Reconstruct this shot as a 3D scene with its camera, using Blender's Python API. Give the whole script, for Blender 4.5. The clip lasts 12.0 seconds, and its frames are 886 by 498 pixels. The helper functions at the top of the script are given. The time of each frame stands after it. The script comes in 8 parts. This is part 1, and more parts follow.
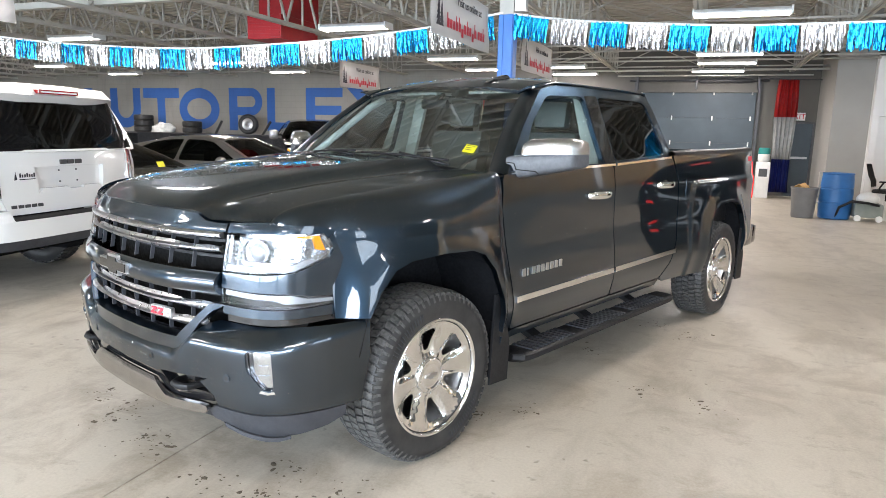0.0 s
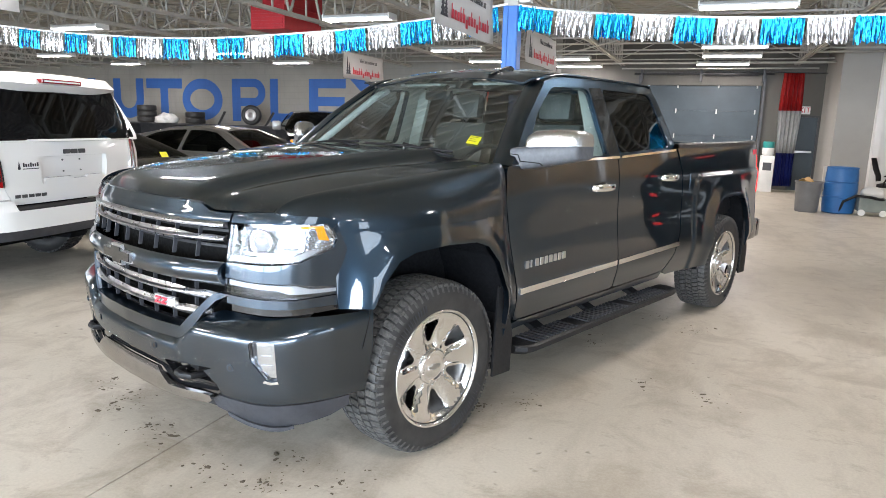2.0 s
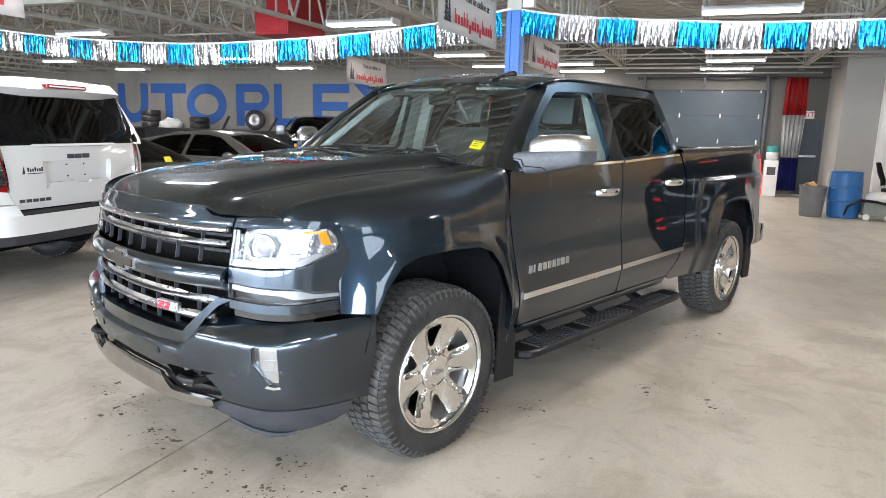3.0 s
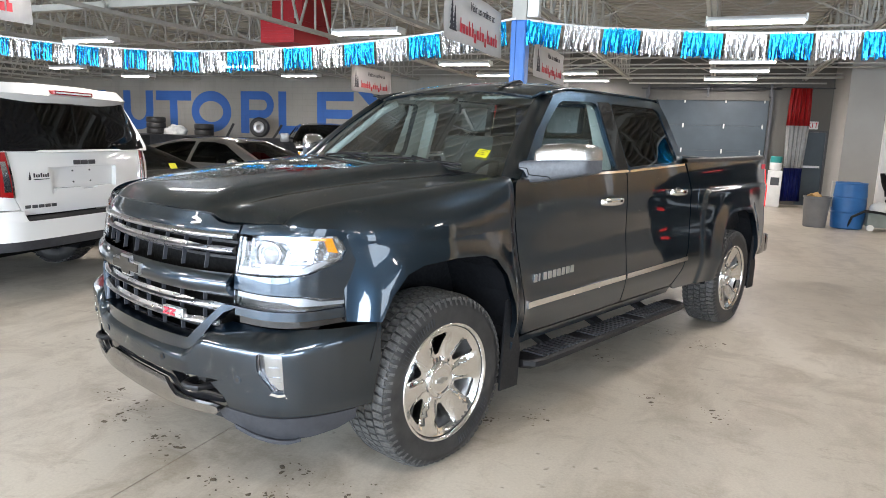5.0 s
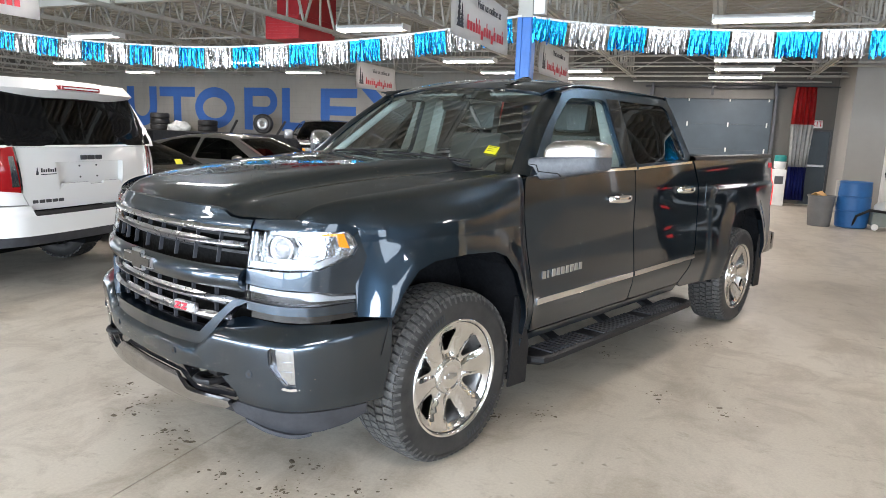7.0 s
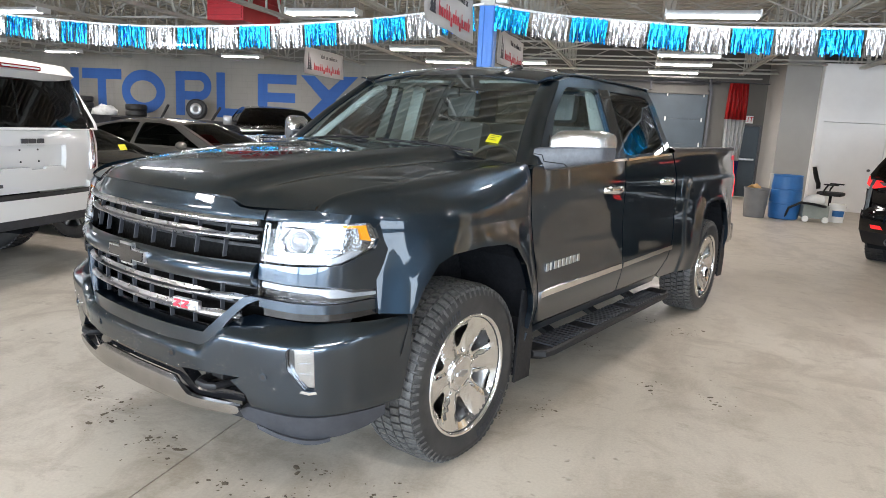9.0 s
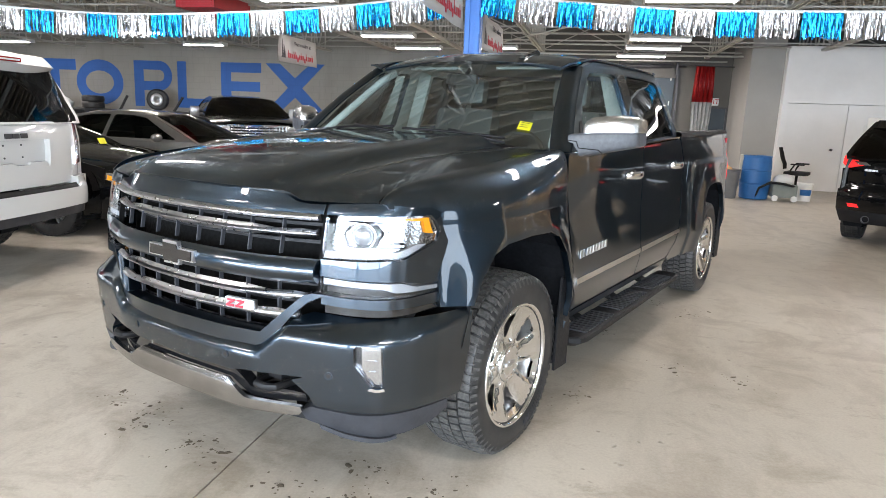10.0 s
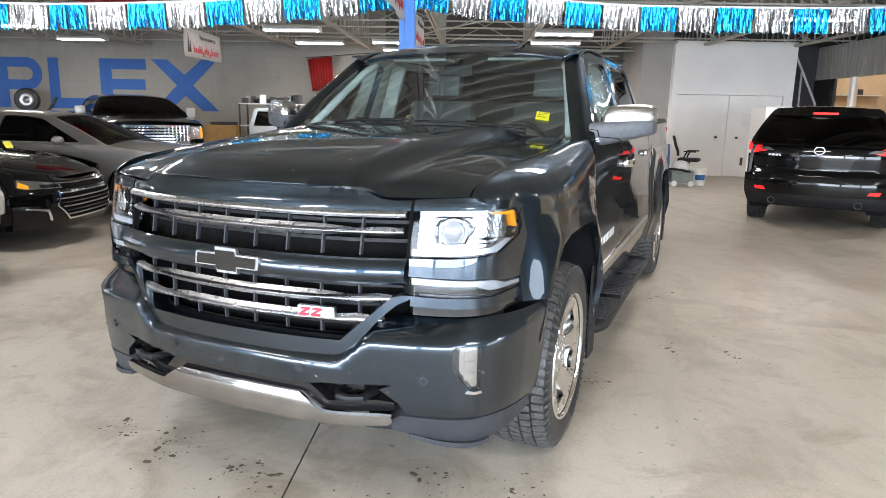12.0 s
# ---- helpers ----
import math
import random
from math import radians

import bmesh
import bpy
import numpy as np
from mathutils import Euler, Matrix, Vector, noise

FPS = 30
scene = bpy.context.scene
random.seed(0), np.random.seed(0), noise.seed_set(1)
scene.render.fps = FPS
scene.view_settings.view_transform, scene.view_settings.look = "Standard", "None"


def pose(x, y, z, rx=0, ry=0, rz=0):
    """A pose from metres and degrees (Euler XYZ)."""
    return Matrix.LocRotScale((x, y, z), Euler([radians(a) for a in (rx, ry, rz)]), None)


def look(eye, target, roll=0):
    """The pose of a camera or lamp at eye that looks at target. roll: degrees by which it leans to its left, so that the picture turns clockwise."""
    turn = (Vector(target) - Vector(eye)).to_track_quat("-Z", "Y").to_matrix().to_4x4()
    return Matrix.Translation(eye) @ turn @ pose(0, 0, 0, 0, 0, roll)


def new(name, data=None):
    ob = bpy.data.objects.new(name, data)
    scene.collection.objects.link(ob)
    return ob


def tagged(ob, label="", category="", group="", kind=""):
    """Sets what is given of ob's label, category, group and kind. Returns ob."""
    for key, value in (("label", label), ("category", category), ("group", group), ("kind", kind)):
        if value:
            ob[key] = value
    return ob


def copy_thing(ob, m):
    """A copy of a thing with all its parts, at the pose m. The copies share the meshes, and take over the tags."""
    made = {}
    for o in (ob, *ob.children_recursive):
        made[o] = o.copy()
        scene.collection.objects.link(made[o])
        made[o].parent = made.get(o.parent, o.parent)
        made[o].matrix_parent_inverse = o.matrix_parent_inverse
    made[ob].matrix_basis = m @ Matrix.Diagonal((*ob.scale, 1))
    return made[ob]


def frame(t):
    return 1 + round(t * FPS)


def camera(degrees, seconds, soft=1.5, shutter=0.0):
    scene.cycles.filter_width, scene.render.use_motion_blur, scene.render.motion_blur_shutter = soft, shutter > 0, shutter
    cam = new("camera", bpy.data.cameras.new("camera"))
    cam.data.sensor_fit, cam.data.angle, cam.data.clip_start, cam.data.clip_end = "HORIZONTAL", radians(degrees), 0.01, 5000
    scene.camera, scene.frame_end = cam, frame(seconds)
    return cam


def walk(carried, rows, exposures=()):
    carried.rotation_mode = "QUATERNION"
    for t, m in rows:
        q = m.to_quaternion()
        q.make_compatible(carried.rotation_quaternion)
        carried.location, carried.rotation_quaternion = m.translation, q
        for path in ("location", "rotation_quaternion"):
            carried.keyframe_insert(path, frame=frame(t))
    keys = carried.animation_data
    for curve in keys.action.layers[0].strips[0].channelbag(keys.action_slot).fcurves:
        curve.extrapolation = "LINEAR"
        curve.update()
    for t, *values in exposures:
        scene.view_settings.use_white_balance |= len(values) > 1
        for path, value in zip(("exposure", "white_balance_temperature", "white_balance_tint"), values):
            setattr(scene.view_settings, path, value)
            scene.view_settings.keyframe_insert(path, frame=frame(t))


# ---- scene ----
cam = camera(67.2, 12.0, soft=0.7)
PATH = [
    (0, (1.974, -3.115, 1.528), (1.271, -1.276, 1.179), 1.3),
    (0.5, (1.973, -3.113, 1.525), (1.262, -1.277, 1.172), 1.2),
    (1, (1.973, -3.114, 1.527), (1.266, -1.278, 1.167), 1.4),
    (1.5, (1.971, -3.110, 1.523), (1.266, -1.277, 1.149), 1.5),
    (2, (1.968, -3.115, 1.523), (1.260, -1.281, 1.151), 1.6),
    (2.5, (1.969, -3.112, 1.524), (1.253, -1.280, 1.161), 1.5),
    (4.5, (1.958, -3.105, 1.521), (1.233, -1.274, 1.175), 1.8),
    (5, (1.956, -3.114, 1.523), (1.228, -1.281, 1.188), 1.9),
    (5.5, (1.955, -3.114, 1.521), (1.219, -1.285, 1.182), 2.0),
    (6, (1.947, -3.117, 1.519), (1.209, -1.290, 1.177), 2.3),
    (6.5, (1.939, -3.121, 1.518), (1.204, -1.293, 1.176), 2.2),
    (8.5, (1.695, -3.178, 1.498), (1.029, -1.326, 1.139), 3.5),
    (9, (1.539, -3.134, 1.487), (1.003, -1.242, 1.125), 3.1),
    (9.5, (1.393, -3.127, 1.478), (0.853, -1.238, 1.110), 2.5),
    (10, (1.165, -3.186, 1.478), (0.745, -1.271, 1.083), 2.2),
    (10.5, (1.001, -3.260, 1.472), (0.645, -1.330, 1.086), 2.0),
    (11, (0.830, -3.250, 1.452), (0.581, -1.302, 1.078), 1.0),
    (11.5, (0.645, -3.217, 1.440), (0.432, -1.271, 1.032), -0.2),
    (12, (0.458, -3.195, 1.435), (0.373, -1.237, 1.039), 1.2),
]
walk(cam, [(t, look(eye, target, roll)) for t, eye, target, roll in PATH], ((0.0, 0.20, 6600, 14), (2.5, 0.13, 6600, 14), (4.5, 0.03, 6600, 14), (8.5, 0.03, 6600, 14), (12.0, 0.05, 6600, 14)))

# ---- world and large lights ----
world = bpy.data.worlds.new("sky")
scene.world = world
world.use_nodes = True
_bg = world.node_tree.nodes["Background"]
_sky = world.node_tree.nodes.new("ShaderNodeTexSky")
_sky.sky_type, _sky.sun_disc = "NISHITA", False
_sky.sun_elevation, _sky.sun_rotation = radians(35), radians(200)
world.node_tree.links.new(_sky.outputs["Color"], _bg.inputs["Color"])
_bg.inputs["Strength"].default_value = 0.12
scene.view_settings.exposure = 0.0

DAY = 33.5      # watts a square metre of daylight at the open bay doors
TUBE = 52.0     # glow of the fluorescent tubes


def daylight(name, x, y, z, sx, sz, turn, watts):
    lamp = bpy.data.lights.new(name, "AREA")
    lamp.shape, lamp.size, lamp.size_y, lamp.energy = "RECTANGLE", sx, sz, watts
    lamp.color = (0.71, 0.86, 1.0)
    ob = new(name, lamp)
    ob.matrix_world = pose(x, y, z, 90, 0, turn)
    return ob


# bay doors behind the camera in the south wall, and an added east bay
for bx, k in ((-10.2, 2.0), (-4.4, 1.9), (1.4, 1.35), (7.2, 1.55)):
    daylight("bay_area_light", bx, -9.85, 1.65, 5.4, 3.1, 0, 5.4 * 3.1 * DAY * k)
# added east lamp: an assumed, unseen bay that brightens the driver's side
daylight("bay_area_light", 12.85, -4.2, 1.75, 3.2, 2.9, 90, 3.2 * 2.9 * DAY * 0.5)

# ---- mesh helpers ----
from mathutils.geometry import tessellate_polygon


def finish(bm, name, material, smooth=False, sharp=None):
    me = bpy.data.meshes.new(name)
    if sharp is not None:
        bm.normal_update()
        for e in bm.edges:
            if len(e.link_faces) != 2 or e.calc_face_angle(0) > radians(sharp):
                e.smooth = False
        smooth = True
    for f in bm.faces:
        f.smooth = smooth
    bm.to_mesh(me)
    bm.free()
    if material:
        for m in material if isinstance(material, (list, tuple)) else (material,):
            me.materials.append(m)
    return me


def part(name, bm, material, parent, label="", smooth=False, sharp=None, kind=""):
    """Links a bmesh as one mesh object under a thing or under a part."""
    ob = new(name, finish(bm, name, material, smooth, sharp))
    ob.parent = parent
    if label:
        ob["label"] = label
    if kind:
        ob["kind"] = kind
    return ob


def thing(name, m, label, category, group=""):
    ob = new(name)
    ob.empty_display_size = 0.1
    ob.matrix_world = m
    return tagged(ob, label, category, group)


def solid(name, bm, material, label, category, kind="", smooth=False, sharp=None, group=""):
    return tagged(new(name, finish(bm, name, material, smooth, sharp)), label, category, group, kind)


def box(bm, x0, x1, y0, y1, z0, z1, bevel=0.0, m=None, mat=0):
    r = bmesh.ops.create_cube(bm, size=1)
    vs = r["verts"]
    for v in vs:
        v.co = Vector((x0 + (v.co.x + 0.5) * (x1 - x0), y0 + (v.co.y + 0.5) * (y1 - y0), z0 + (v.co.z + 0.5) * (z1 - z0)))
    fs = {f for v in vs for f in v.link_faces}
    for f in fs:
        f.material_index = mat
    if bevel:
        es = list({e for v in vs for e in v.link_edges})
        g = bmesh.ops.bevel(bm, geom=es, offset=bevel, segments=2, affect="EDGES", profile=0.6)
        vs = list({v for f in g["faces"] for v in f.verts} | {v for v in vs if v.is_valid})
        for v in vs:
            for f in v.link_faces:
                f.material_index = mat
    if m is not None:
        bmesh.ops.transform(bm, matrix=m, verts=vs)
    return bm


def rod(bm, p, q, r, n=10, r2=None, caps=True, mat=0):
    """A round bar from p to q."""
    p, q = Vector(p), Vector(q)
    d = q - p
    m = Matrix.Translation((p + q) / 2) @ d.to_track_quat("Z", "Y").to_matrix().to_4x4()
    g = bmesh.ops.create_cone(bm, cap_ends=caps, segments=n, radius1=r, radius2=r if r2 is None else r2, depth=d.length, matrix=m)
    if mat:
        for f in {f for v in g["verts"] for f in v.link_faces}:
            f.material_index = mat
    return bm


def bar(bm, p, q, w, h, up=(0, 0, 1), mat=0):
    """A square bar from p to q, w wide and h high."""
    p, q = Vector(p), Vector(q)
    d = q - p
    side = d.cross(Vector(up))
    if side.length < 1e-6:
        side = Vector((1, 0, 0))
    side.normalize()
    top = side.cross(d).normalized()
    vs = [bm.verts.new(e + side * (a * w / 2) + top * (b * h / 2)) for e in (p, q) for a, b in ((-1, -1), (1, -1), (1, 1), (-1, 1))]
    for i in ((0, 1, 2, 3), (7, 6, 5, 4), (0, 4, 5, 1), (1, 5, 6, 2), (2, 6, 7, 3), (3, 7, 4, 0)):
        f = bm.faces.new([vs[k] for k in i])
        f.material_index = mat
    return bm


def tube(bm, pts, r, n=8, closed=False):
    """A round pipe along points."""
    pts = [Vector(p) for p in pts]
    rings = []
    up = Vector((0.01, 0.02, 1))
    for i, p in enumerate(pts):
        a = pts[i - 1] if i or closed else p
        b = pts[(i + 1) % len(pts)] if i < len(pts) - 1 or closed else p
        d = (b - a).normalized()
        s = d.cross(up)
        if s.length < 0.05:
            s = d.cross(Vector((0, 1, 0.1)))
        s.normalize()
        t = s.cross(d)
        rings.append([bm.verts.new(p + (s * math.cos(k * 2 * math.pi / n) + t * math.sin(k * 2 * math.pi / n)) * r) for k in range(n)])
    skin(bm, rings, True, closed)
    if not closed:
        bm.faces.new(list(reversed(rings[0])))
        bm.faces.new(rings[-1])
    return bm


def skin(bm, rings, around=True, along=False, mat=0):
    """Quads between rows of vertices."""
    n = len(rings[0])
    for i in range(len(rings) if along else len(rings) - 1):
        a, b = rings[i], rings[(i + 1) % len(rings)]
        for k in range(n if around else n - 1):
            f = bm.faces.new((a[k], a[(k + 1) % n], b[(k + 1) % n], b[k]))
            f.material_index = mat
    return bm


def revolve(bm, profile, n=48, m=None, closed=False, mat=0):
    """Turns a profile of (radius, along) about the local x axis."""
    rings = []
    for r, x in profile:
        rings.append([bm.verts.new((x, r * math.cos(k * 2 * math.pi / n), r * math.sin(k * 2 * math.pi / n))) for k in range(n)])
    skin(bm, rings, True, closed, mat)
    if m is not None:
        bmesh.ops.transform(bm, matrix=m, verts=[v for ring in rings for v in ring])
    return bm


def prism(bm, poly, thick, m=None, holes=(), mat=0):
    """A plate: polygon in local x, y, from z = 0 to z = thick."""
    loops = [[Vector((x, y, 0)) for x, y in p] for p in (poly, *holes)]
    flat = [p for lp in loops for p in lp]
    lo = [bm.verts.new(p) for p in flat]
    hi = [bm.verts.new(p + Vector((0, 0, thick))) for p in flat]
    for t in tessellate_polygon(loops):
        a, b, c = (flat[k] for k in t)
        if abs((b - a).cross(c - a).z) < 1e-10:
            continue
        t = t if (b - a).cross(c - a).z > 0 else t[::-1]
        for f in (bm.faces.new([hi[k] for k in t]), bm.faces.new([lo[k] for k in t[::-1]])):
            f.material_index = mat
    k0 = 0
    for lp in loops:
        n = len(lp)
        for k in range(n):
            f = bm.faces.new((lo[k0 + k], lo[k0 + (k + 1) % n], hi[k0 + (k + 1) % n], hi[k0 + k]))
            f.material_index = mat
        k0 += n
    bmesh.ops.recalc_face_normals(bm, faces=[f for f in bm.faces if any(v in f.verts for v in lo[:1])])
    if m is not None:
        bmesh.ops.transform(bm, matrix=m, verts=lo + hi)
    return bm


def rounded(poly, r, n=4):
    """A polygon with its corners rounded."""
    out = []
    k = len(poly)
    for i in range(k):
        p, a, b = Vector(poly[i]), Vector(poly[i - 1]), Vector(poly[(i + 1) % k])
        u, w = a - p, b - p
        rr = min(r, 0.45 * u.length, 0.45 * w.length)
        s, e = p + u.normalized() * rr, p + w.normalized() * rr
        for j in range(n + 1):
            t = j / n
            out.append(tuple((1 - t) ** 2 * s + 2 * t * (1 - t) * p + t * t * e))
    return out


def curve(pts):
    """A smooth function through (u, value) points."""
    xs, ys = np.array([p[0] for p in pts], float), np.array([p[1] for p in pts], float)
    d = np.diff(ys) / np.diff(xs)
    m = np.concatenate(([d[0]], np.where(d[:-1] * d[1:] > 0, 2 * d[:-1] * d[1:] / np.where(np.abs(d[:-1] + d[1:]) < 1e-9, 1e-9, d[:-1] + d[1:]), 0), [d[-1]]))

    def at(u):
        if u <= xs[0]:
            return float(ys[0] + m[0] * (u - xs[0]))
        if u >= xs[-1]:
            return float(ys[-1] + m[-1] * (u - xs[-1]))
        i = int(np.searchsorted(xs, u)) - 1
        h = xs[i + 1] - xs[i]
        t = (u - xs[i]) / h
        return float((2 * t**3 - 3 * t * t + 1) * ys[i] + (t**3 - 2 * t * t + t) * h * m[i] + (-2 * t**3 + 3 * t * t) * ys[i + 1] + (t**3 - t * t) * h * m[i + 1])
    return at


def dense(poly, step):
    """A closed polygon with points added along long sides."""
    out = []
    for i, p in enumerate(poly):
        q = poly[(i + 1) % len(poly)]
        n = max(1, int(math.dist(p, q) / step))
        out += [(p[0] + (q[0] - p[0]) * k / n, p[1] + (q[1] - p[1]) * k / n) for k in range(n)]
    return out


def sheet(name, outline, f, material, parent, holes=(), step=0.04, flange=0.012, flip=False, label="", stepv=None):
    """A curved panel: the polygon of (u, v) laid on the surface f(u, v), with its rim turned inwards."""
    stepv = stepv or step
    outline, holes = dense(outline, step), [dense(h, step) for h in holes]
    loops = [[Vector((u, v, 0)) for u, v in p] for p in (outline, *holes)]
    flat = [p for lp in loops for p in lp]
    bm = bmesh.new()
    vs = [bm.verts.new(p) for p in flat]
    for t in tessellate_polygon(loops):
        a, b, c = (flat[k] for k in t)
        z = (b - a).cross(c - a).z
        if abs(z) < 1e-9:
            continue
        try:
            bm.faces.new([vs[k] for k in (t if z > 0 else t[::-1])])
        except ValueError:
            pass
    us, vv = [p[0] for p in outline], [p[1] for p in outline]
    for lo, hi, no, st in ((min(us), max(us), Vector((1, 0, 0)), step), (min(vv), max(vv), Vector((0, 1, 0)), stepv)):
        k = math.floor(lo / st) + 1
        while k * st < hi:
            bmesh.ops.bisect_plane(bm, geom=bm.verts[:] + bm.edges[:] + bm.faces[:], dist=1e-6, plane_co=no * (k * st), plane_no=no)
            k += 1
    bm.verts.index_update()
    sign = -1 if flip else 1
    co, nor = [], []
    h = 0.002
    for v in bm.verts:
        u, w = v.co.x, v.co.y
        p = Vector(f(u, w))
        n = (Vector(f(u + h, w)) - Vector(f(u - h, w))).cross(Vector(f(u, w + h)) - Vector(f(u, w - h)))
        n = n.normalized() * sign if n.length > 1e-12 else Vector((0, 0, 1))
        co.append(p)
        nor.append(n)
    faces = [[v.index for v in (fc.verts if not flip else reversed(fc.verts[:]))] for fc in bm.faces]
    if flange:
        rim = {}
        for e in bm.edges:
            if len(e.link_faces) == 1:
                a, b = (lp.vert.index for lp in (e.link_loops[0], e.link_loops[0].link_loop_next))
                mid = (co[a] + co[b]) / 2
                inn = (co[a] - co[b]).cross(nor[a]) * sign
                inn = -inn.normalized() if inn.length > 1e-12 else nor[a]
                k = len(co)
                co += [co[a], co[b], co[b] - nor[b] * flange, co[a] - nor[a] * flange]
                nor += [inn] * 4
                faces.append([k, k + 1, k + 2, k + 3] if flip else [k + 1, k, k + 3, k + 2])
    bm.free()
    me = bpy.data.meshes.new(name)
    me.from_pydata(co, [], faces)
    me.shade_smooth()
    me.update()
    me.normals_split_custom_set_from_vertices([n.normalized() for n in nor])
    me.materials.append(material)
    ob = new(name, me)
    ob.parent = parent
    if label:
        ob["label"] = label
    return ob


def mirrored(f):
    def g(u, v):
        x, y, z = f(u, v)
        return (-x, y, z)
    return g


def both(name, outline, f, material, parent, **kw):
    """The same panel on the two sides of a thing."""
    flip = kw.pop("flip", False)
    return sheet(name, outline, f, material, parent, flip=flip, **kw), sheet(name, outline, mirrored(f), material, parent, flip=not flip, **kw)

# ---- materials ----
def shader(name, color=(0.5, 0.5, 0.5), rough=0.5, metal=0.0, **kw):
    """A principled material; returns it with its nodes, links and shader."""
    m = bpy.data.materials.new(name)
    m.use_nodes = True
    nt = m.node_tree
    b = nt.nodes["Principled BSDF"]
    b.inputs["Base Color"].default_value = (*color, 1)
    b.inputs["Roughness"].default_value = rough
    b.inputs["Metallic"].default_value = metal
    for key, value in kw.items():
        b.inputs[key.replace("_", " ")].default_value = value
    return m, nt, b


def node(nt, kind, **kw):
    n = nt.nodes.new(kind)
    for key, value in kw.items():
        n.inputs[key.replace("_", " ")].default_value = value
    return n


def coords(nt, scale=(1, 1, 1)):
    c = nt.nodes.new("ShaderNodeTexCoord")
    mp = nt.nodes.new("ShaderNodeMapping")
    mp.inputs["Scale"].default_value = scale
    nt.links.new(c.outputs["Object"], mp.inputs["Vector"])
    return mp.outputs["Vector"]


def noisy(nt, vec, scale, detail=6, rough=0.6, dist=0.0):
    n = node(nt, "ShaderNodeTexNoise", Scale=scale, Detail=detail, Roughness=rough, Distortion=dist)
    nt.links.new(vec, n.inputs["Vector"])
    return n.outputs["Fac"]


def ramp(nt, fac, stops):
    r = nt.nodes.new("ShaderNodeValToRGB")
    el = r.color_ramp.elements
    while len(el) < len(stops):
        el.new(0.5)
    for e, (p, c) in zip(el, stops):
        e.position = p
        e.color = (*c, 1) if len(c) == 3 else c
    nt.links.new(fac, r.inputs["Fac"])
    return r.outputs["Color"]


def blend(nt, fac, a, b, mode="MIX"):
    n = nt.nodes.new("ShaderNodeMix")
    n.data_type, n.blend_type = "RGBA", mode
    for sock, val in ((n.inputs[0], fac), (n.inputs[6], a), (n.inputs[7], b)):
        if hasattr(val, "is_linked"):
            nt.links.new(val, sock)
        elif isinstance(val, tuple):
            sock.default_value = (*val, 1)
        else:
            sock.default_value = val
    return n.outputs[2]


def bumpy(nt, b, height, strength=0.3, distance=0.01, sock="Normal"):
    n = node(nt, "ShaderNodeBump", Strength=strength, Distance=distance)
    nt.links.new(height, n.inputs["Height"])
    nt.links.new(n.outputs["Normal"], b.inputs[sock])


def worn(name, color, rough=0.5, metal=0.0, var=0.12, scale=6.0, bump=0.05, grain=60.0, **kw):
    """A plain surface with broad blotches and fine grain."""
    m, nt, b = shader(name, color, rough, metal, **kw)
    v = coords(nt)
    big, fine = noisy(nt, v, scale), noisy(nt, v, grain, 3)
    lo = tuple(c * (1 - var) for c in color)
    hi = tuple(min(1, c * (1 + var)) for c in color)
    col = ramp(nt, big, [(0.3, lo), (0.7, hi)])
    nt.links.new(col, b.inputs["Base Color"])
    mr = node(nt, "ShaderNodeMapRange")
    for i, val in ((1, 0.3), (2, 0.7), (3, rough * 0.85), (4, min(1, rough * 1.15))):
        mr.inputs[i].default_value = val
    nt.links.new(fine, mr.inputs[0])
    nt.links.new(mr.outputs[0], b.inputs["Roughness"])
    if bump:
        bumpy(nt, b, fine, bump, 0.004)
    return m


def car_paint(name, color, flake=0.5, metal=0.6, coat=1.55, under=0.2, edge=(0.6, 0.63, 0.66)):
    """Metallic paint under clear coat."""
    m, nt, b = shader(name, color, 0.32, metal, Coat_Weight=1.0, Coat_Roughness=0.004, Coat_IOR=coat, Specular_IOR_Level=under)
    b.inputs["Specular Tint"].default_value = (*edge, 1)
    v = coords(nt)
    fl = noisy(nt, v, 900, 1)
    col = blend(nt, fl, tuple(c * (1 - flake * 0.4) for c in color), tuple(c * (1 + flake * 0.5) for c in color))
    nt.links.new(col, b.inputs["Base Color"])
    # faint waviness of the clear coat
    bumpy(nt, b, noisy(nt, v, 14, 2), 0.012, 0.01, "Coat Normal")
    return m


def clear_glass(name, tint=(0.85, 0.93, 0.9), ior=1.5, rough=0.0):
    """Glass in one sheet: tinted see-through with a mirror's gloss by Fresnel."""
    m = bpy.data.materials.new(name)
    m.use_nodes = True
    nt = m.node_tree
    nt.nodes.remove(nt.nodes["Principled BSDF"])
    out = nt.nodes["Material Output"]
    tr = node(nt, "ShaderNodeBsdfTransparent", Color=(*tint, 1))
    gl = node(nt, "ShaderNodeBsdfGlossy", Roughness=rough)
    fr = node(nt, "ShaderNodeFresnel", IOR=ior)
    mx = nt.nodes.new("ShaderNodeMixShader")
    nt.links.new(fr.outputs[0], mx.inputs[0])
    nt.links.new(tr.outputs[0], mx.inputs[1])
    nt.links.new(gl.outputs[0], mx.inputs[2])
    nt.links.new(mx.outputs[0], out.inputs["Surface"])
    return m


def glow(name, color, strength):
    m, nt, b = shader(name, color, 0.4)
    b.inputs["Emission Color"].default_value = (*color, 1)
    b.inputs["Emission Strength"].default_value = strength
    return m


